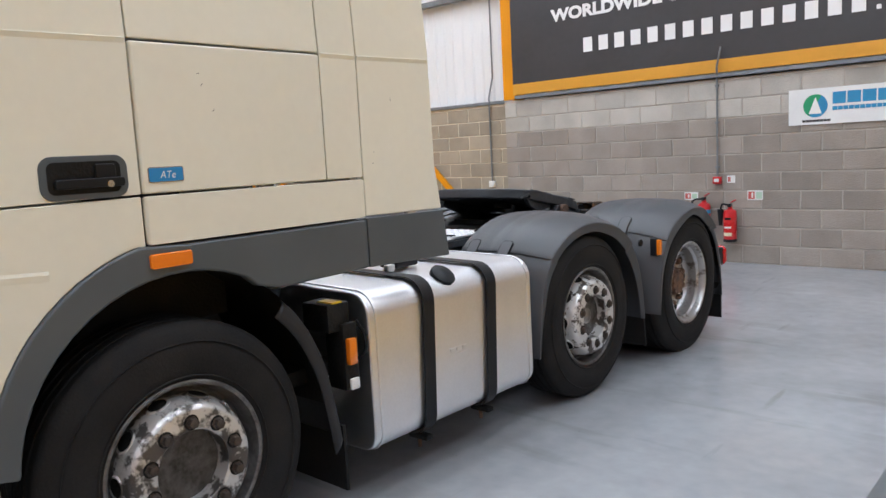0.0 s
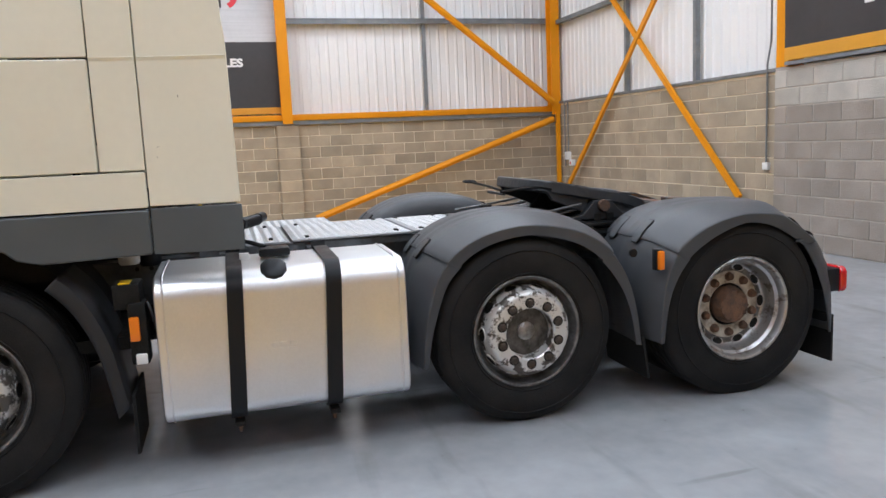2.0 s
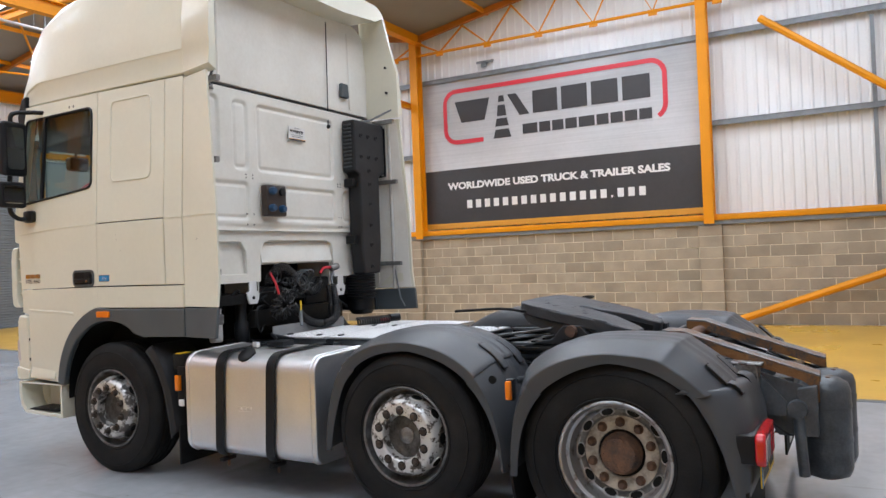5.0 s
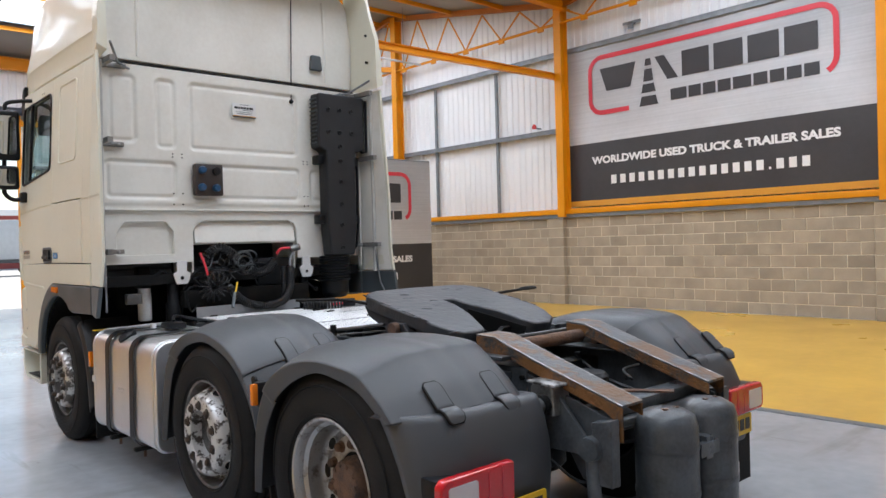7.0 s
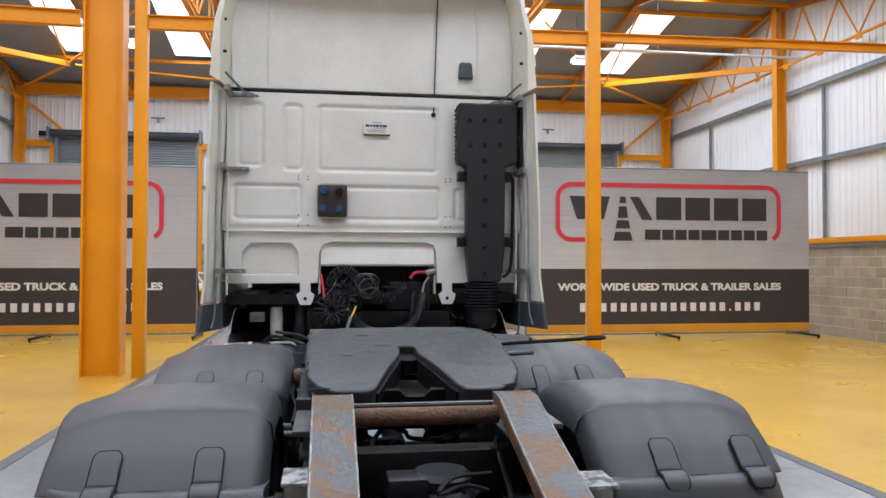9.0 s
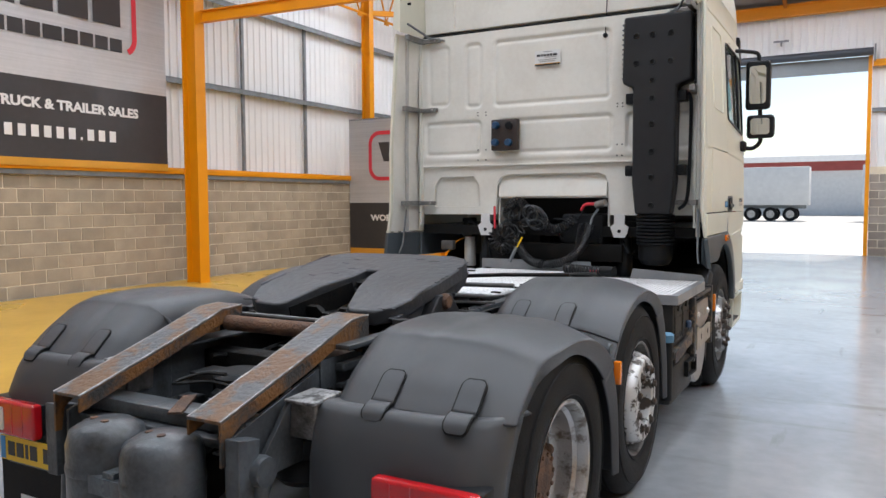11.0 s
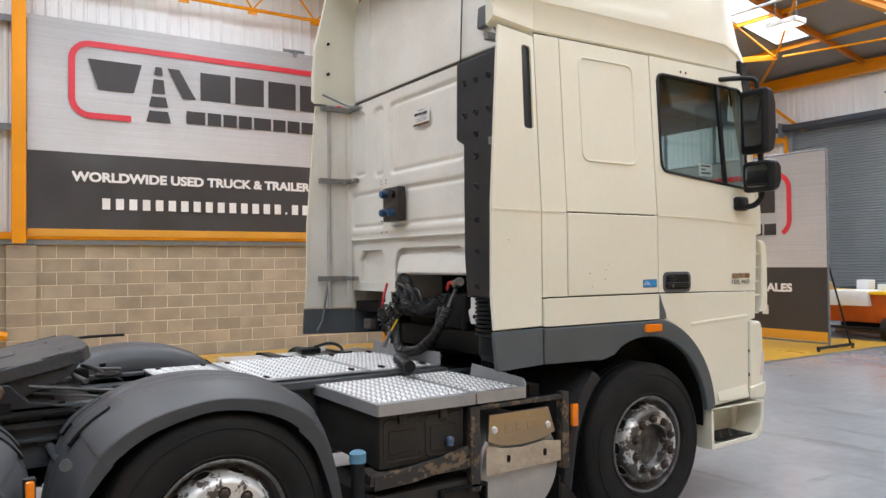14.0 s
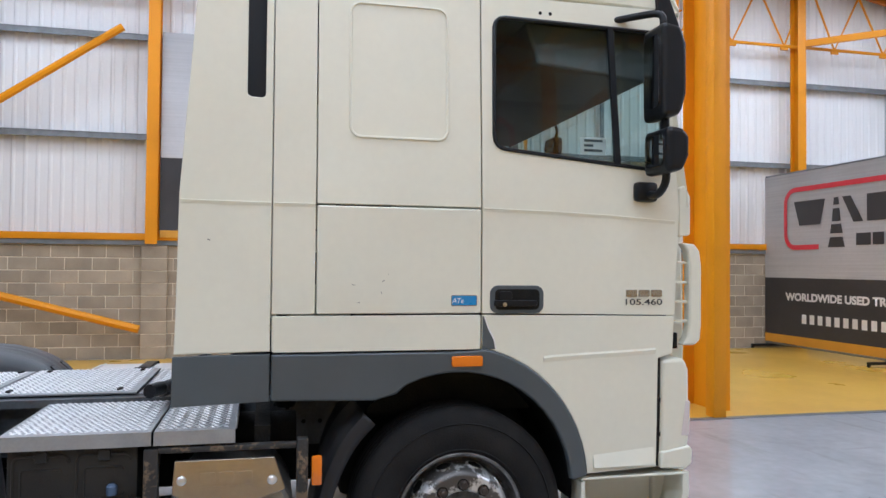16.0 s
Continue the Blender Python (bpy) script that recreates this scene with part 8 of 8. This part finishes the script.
part("cross_tube", box(0.5, 1.2, -0.95, -0.88, 0.90, 0.97), GRIME, truck)
part("engine", box(-0.45, 0.45, -0.5, 0.9, 0.4, 0.95, bev=0.05), GRIME, truck)


# ---- things standing about the hall ----
# orange wheeled site machine with boxes on it, by the left shutter
m = thing("wheeled_hopper", "orange steel hopper on two wheels with papers on its top", "machine")
X, Y = -5.27, 12.6
part("hopper", prism([(Y - 0.4, 0.35), (Y + 0.6, 0.35), (Y + 0.75, 0.95), (Y - 0.6, 0.95)], "x", X - 0.2, X + 2.2), pm("scuffed_orange_paint", (0.62, 0.12, 0.02), 0.45, var=0.25, bump=0.05), m, "scuffed orange hopper", bevel=0.02)
part("top_board", box(X - 0.3, X + 2.25, Y - 0.65, Y + 0.8, 0.95, 1.0), PLATE, m, "yellow painted top")
part("cloth", box(X + 0.7, X + 1.6, Y - 0.68, Y + 0.3, 0.7, 1.015, bev=0.02), WHITEP, m, "white sheet hanging over the edge")
for x in (X + 1.95, X + 0.2):
    part("wheel", tube([(x - 0.07, Y - 0.55, 0.24), (x + 0.07, Y - 0.55, 0.24)], 0.24, 24), RUBBER, m, "black rubber wheel")
part("axle", tube([(X + 0.2, Y - 0.55, 0.24), (X + 1.95, Y - 0.55, 0.24)], 0.03, 8), GRIME, m)
for k, (x, y, sx, h) in enumerate(((X + 0.1, Y - 0.2, 0.35, 0.18), (X + 0.9, Y + 0.2, 0.25, 0.22), (X + 1.5, Y - 0.1, 0.4, 0.14))):
    b = thing("carton", "small white carton lying on the hopper", "box", "cartons on the hopper")
    part("body", box(x, x + sx, y, y + 0.3, 1.0 if k != 1 else 1.015, 1.0 + h, bev=0.01), WHITEP if k else CARD, b)
m = thing("engine_unit", "black engine unit standing behind the orange hopper", "machine")
part("block", box(X + 0.1, X + 1.55, Y + 0.95, Y + 1.5, 0.12, 1.02, bev=0.03), BLACK, m)
part("pallet", box(X, X + 1.8, Y + 0.9, Y + 1.6, 0.0, 0.12), CARD, m)
part("pipe", tube([(X + 1.4, Y + 1.1, 1.0), (X + 1.4, Y + 1.1, 1.16)], 0.03, 10), GRIME, m)

# electric cart by the right door
c = thing("utility_cart", "small dark utility cart with a white canopy", "cart")
X, Y = 3.67, 14.65
part("body", prism([(Y - 0.9, 0.35), (Y + 0.9, 0.35), (Y + 0.95, 0.75), (Y + 0.3, 0.85), (Y + 0.1, 1.0), (Y - 0.7, 1.05), (Y - 0.95, 0.8)], "x", X - 0.55, X + 0.65), BLACK, c, bevel=0.05)
part("canopy", box(X - 0.62, X + 0.72, Y - 0.8, Y + 0.7, 1.72, 1.9, bev=0.06), WHITEP, c, "white crumpled canopy")
for x in (X - 0.5, X + 0.6):
    for y in (Y - 0.65, Y + 0.6):
        part("canopy_post", tube([(x, y, 0.8), (x, y, 1.75)], 0.02, 8), BLACK, c)
    for y in (Y - 0.6, Y + 0.6):
        part("wheel", tube([(x - 0.09, y, 0.23), (x + 0.09, y, 0.23)], 0.23, 22), RUBBER, c, "black rubber wheel")
part("seat", box(X - 0.45, X + 0.55, Y - 0.3, Y + 0.15, 1.0, 1.12, bev=0.04), TRIM, c)
for x0, y0, w, h, mt, lab in ((3.36, 11.3, 0.5, 0.62, CARD, "open brown cardboard box on the floor"), (3.9, 11.4, 0.5, 0.62, CARD, "open brown cardboard box on the floor"), (3.65, 11.95, 0.42, 0.80, WHITEP, "white plastic tub on the floor"), (3.2, 12.0, 0.3, 0.42, WHITEP, "white plastic tub on the floor")):
    b = thing("cardboard_box" if mt is CARD else "plastic_tub", lab, "box", "boxes by the banner")
    g = bmesh.new()
    for q in ((x0, x0 + 0.012, y0, y0 + w), (x0 + w - 0.012, x0 + w, y0, y0 + w), (x0, x0 + w, y0, y0 + 0.012), (x0, x0 + w, y0 + w - 0.012, y0 + w)):
        bx(g, *q, 0, h)
    bx(g, x0, x0 + w, y0, y0 + w, 0, 0.012)
    part("shell", g, mt, b)
    if mt is CARD:
        part("flap", beam((x0 + w / 2, y0, h), (x0 + w / 2, y0 - 0.16, h + 0.06), w, 0.008), CARD, b)
        part("flap", beam((x0, y0 + w / 2, h), (x0 - 0.14, y0 + w / 2, h + 0.05), w, 0.008), CARD, b)
s_ = thing("glass_sheet", "pale upright packing sheet leaning on the banner", "sheet")
part("sheet", beam((4.15, 9.6, 0.0), (4.2, 9.3, 1.9), 0.5, 0.02, up=(0, 1, 0.2)), WHITEP, s_)
# cleaning things by the open door
DRUMB = pm("dark_blue_drum_plastic", (0.015, 0.10, 0.24), 0.4, var=0.15, bump=0.02)
for x, y, h, mt, lab in ((-2.35, 16.75, 0.62, DRUMB, "blue plastic drum beside the door"), (-2.85, 16.8, 0.45, SIGNB, "blue plastic crate beside the door"), (-3.2, 16.8, 0.4, DRUMB, "blue plastic crate beside the door")):
    b = thing("plastic_drum", lab, "drum", "drums by the door")
    part("body", capped([(0.2, 0), (0.22, 0.03), (0.22, h - 0.06), (0.17, h)], (x, y, 0), "z", 20), mt, b)
    part("lid", capped([(0.08, h), (0.08, h + 0.04)], (x, y, 0), "z", 14), WHITEP, b)
for x in (-2.55, -2.95):
    b = thing("fire_extinguisher", "red fire extinguisher beside the open door", "extinguisher", "fire extinguishers")
    part("body", capped([(0.07, 0), (0.09, 0.03), (0.09, 0.42), (0.05, 0.5), (0.025, 0.55)], (x, 16.9, 0.7), "z", 18), REDP, b)
    part("bracket", box(x - 0.05, x + 0.05, 16.95, 17.1, 0.9, 1.0), BLACK, b)
b = thing("plastic_bag", "crumpled white bag on the floor", "bag")
part("body", capped([(0.12, 0), (0.2, 0.05), (0.17, 0.2), (0.06, 0.3)], (-2.15, 16.5, 0), "z", 11), WHITEP, b)
b = thing("door_notice", "small yellow notice on the block wall", "sign")
part("sheet", box(-2.46, -2.32, 17.08, 17.092, 1.47, 1.80), pm("pale_yellow_notice", (0.78, 0.66, 0.22), 0.5), b)
b = thing("wall_hose", "white hose hanging by the shutter", "hose")
part("pipe", tube(smooth_path([(-4.2, 16.9, 1.35), (-4.35, 16.75, 1.3), (-4.1, 16.7, 0.9), (-3.9, 16.7, 0.4), (-3.7, 16.7, 0.03)]), 0.03, 8), WHITEP, b)

# ---- outside the open door ----
def trailer(x0, x1, y, label):
    t = thing("trailer", label, "trailer", "trailers in the yard")
    part("body", box(x0, x1, y, y + 2.5, 1.15, 3.9, bev=0.05), WHITEP, t)
    part("chassis", box(x0 + 0.2, x1 - 0.2, y + 0.7, y + 1.8, 0.9, 1.15), SHUT, t)
    part("side_guard", box(x0 + 2.5, x1 - 4.5, y + 0.02, y + 0.06, 0.5, 0.9), REDB, t, "dull red side guard")
    for x in (x1 - 1.2, x1 - 2.5, x1 - 3.8, x0 + 1.5):
        w = part("wheel", tube([(x, y + 0.1, 0.5), (x, y + 0.4, 0.5)], 0.5, 24), RUBBER, t)
        part("rim", tube([(x, y + 0.08, 0.5), (x, y + 0.12, 0.5)], 0.28, 20), RIM, w)
        part("wheel", tube([(x, y + 2.1, 0.5), (x, y + 2.4, 0.5)], 0.5, 24), RUBBER, t)
    for x in (x0 + 3.2,):
        part("leg", box(x - 0.06, x + 0.06, y + 0.4, y + 0.5, 0.0, 0.95), SHUT, t)


trailer(2.5, 15.0, 52.0, "white box trailer parked in the yard")
trailer(-14.0, -0.8, 52.5, "white box trailer parked in the yard")
trailer(17.0, 30.0, 50.0, "white box trailer parked in the yard")
b = thing("warehouse", "long low building with red cladding beyond the yard", "building")
part("wall", box(-60, 80, 75, 95, 0, 4.3), WHITEP, b)
part("band", box(-60, 80, 74.8, 95, 4.3, 5.2), REDB, b, "dull red cladding band")
part("roof", prism([(74.5, 5.2), (95.5, 5.2), (95, 5.8), (85, 6.6), (75, 5.8)], "x", -60.5, 80.5), WHITEP, b)


# ---- block walls, piece by piece ----
def block_mesh(l, h, d, material):
    bm = bmesh.new()
    c = 0.006
    back = [bm.verts.new((sx * l / 2, 0, sz * h / 2)) for sx, sz in ((-1, -1), (1, -1), (1, 1), (-1, 1))]
    mid = [bm.verts.new((sx * l / 2, d - c, sz * h / 2)) for sx, sz in ((-1, -1), (1, -1), (1, 1), (-1, 1))]
    front = [bm.verts.new((sx * (l / 2 - c), d, sz * (h / 2 - c))) for sx, sz in ((-1, -1), (1, -1), (1, 1), (-1, 1))]
    for a, b in ((back, mid), (mid, front)):
        for k in range(4):
            bm.faces.new((a[k], a[(k + 1) % 4], b[(k + 1) % 4], b[k]))
    bm.faces.new(front)
    bmesh.ops.recalc_face_normals(bm, faces=bm.faces)
    me = bpy.data.meshes.new("block")
    bm.to_mesh(me)
    bm.free()
    me.materials.append(material)
    return me


def block_wall(core, a, b, out, courses, single, material, pale=(), z0=0.0):
    """Blocks 440 x 215 mm in stretcher bond from a to b; single(s): the stretch built block by block."""
    a, b, out = Vector((*a, 0)), Vector((*b, 0)), Vector((*out, 0))
    ln = (b - a).length
    d = (b - a) / ln
    rest = bmesh.new()
    meshes = {}
    rng = random.Random(len(core.name) * 7 + int(ln * 10))
    count = 0
    for c in range(courses):
        z = z0 + 0.1125 + c * 0.225
        s = -0.225 if c % 2 else 0.0
        mt = BLOCKL if c in pale else material
        while s < ln - 0.02:
            s0, s1 = max(0, s), min(ln, s + 0.437)
            s += 0.45
            l = s1 - s0
            if l < 0.04:
                continue
            p = a + d * (s0 + s1) / 2
            depth = 0.005 + rng.random() * 0.003
            if single((s0 + s1) / 2, c) and count < 300:
                count += 1
                key = (round(l, 2), mt.name, rng.randrange(2))
                if key not in meshes:
                    meshes[key] = block_mesh(l, 0.211, 0.006 + 0.003 * key[2], mt)
                o = new("block", meshes[key])
                o.parent = core
                o.matrix_world = Matrix(((d.x, out.x, 0, p.x), (d.y, out.y, 0, p.y), (0, 0, 1, z), (0, 0, 0, 1)))
            else:
                q = [p + d * u * l / 2 + Vector((0, 0, z + v * 0.1055)) + out * w for w in (0, depth) for u, v in ((-1, -1), (1, -1), (1, 1), (-1, 1))]
                vs = [rest.verts.new(v) for v in q]
                for k in range(4):
                    rest.faces.new((vs[k], vs[(k + 1) % 4], vs[4 + (k + 1) % 4], vs[4 + k]))
                rest.faces.new(vs[4:])
    if rest.faces:
        tagged(part("blocks", rest, material, core), kind="stuff")


block_wall(walls["right"], (XR - 0.1, YF), (XR - 0.1, YB), (-1, 0), 9, lambda s, c: 9.6 < s < 24.6, BLOCKM)
block_wall(walls["left"], (XL + 0.1, YB), (XL + 0.1, YF), (1, 0), 9, lambda s, c: 3.0 < s < 18, BLOCKM)
block_wall(walls["rear"], (3.42, -8.114), (XL + 0.1, -8.114), (0, 1), 10, lambda s, c: s < 13.5, BLOCKG, pale=(8, 9))
block_wall(walls["rear2"], (XR - 0.1, -8.5), (3.42, -8.5), (0, 1), 10, lambda s, c: True, BLOCKM)
block_wall(walls["front"], (4.3, YF), (2.5, YF), (0, -1), 10, lambda s, c: True, BLOCKG)
block_wall(walls["front2"], (-2.0, YF), (-4.4, YF), (0, -1), 10, lambda s, c: True, BLOCKG)
block_wall(walls["front3"], (XR - 0.1, YF), (9.3, YF), (0, -1), 10, lambda s, c: True, BLOCKG)
block_wall(walls["front4"], (-8.65, YF), (XL + 0.1, YF), (0, -1), 10, lambda s, c: True, BLOCKG)
for x, y, s in ((XR - 0.1, -2.5, -1), (XR - 0.1, 4.6, -1), (XL + 0.1, -2.84, 1), (XL + 0.1, 4.4, 1)):
    p = thing("wall_pier", "concrete block pier bonded to the wall", "pier", kind="structure")
    part("core", box(min(x, x + s * 0.11), max(x, x + s * 0.11), y - 0.215, y + 0.215, 0, 2.0), MORTAR, p)
    me = block_mesh(0.44, 0.215, 0.006, BLOCKM)
    mes = block_mesh(0.115, 0.215, 0.005, BLOCKM)
    for c in range(9):
        z = 0.1125 + c * 0.225
        o = new("block", me)
        o.parent = p
        o.matrix_world = Matrix(((0, s, 0, x + s * 0.11), (1, 0, 0, y), (0, 0, 1, z), (0, 0, 0, 1)))
        for q in (-1, 1):
            o = new("block", mes)
            o.parent = p
            o.matrix_world = Matrix(((1, 0, 0, x + s * 0.055), (0, q, 0, y + q * 0.215), (0, 0, 1, z), (0, 0, 0, 1)))
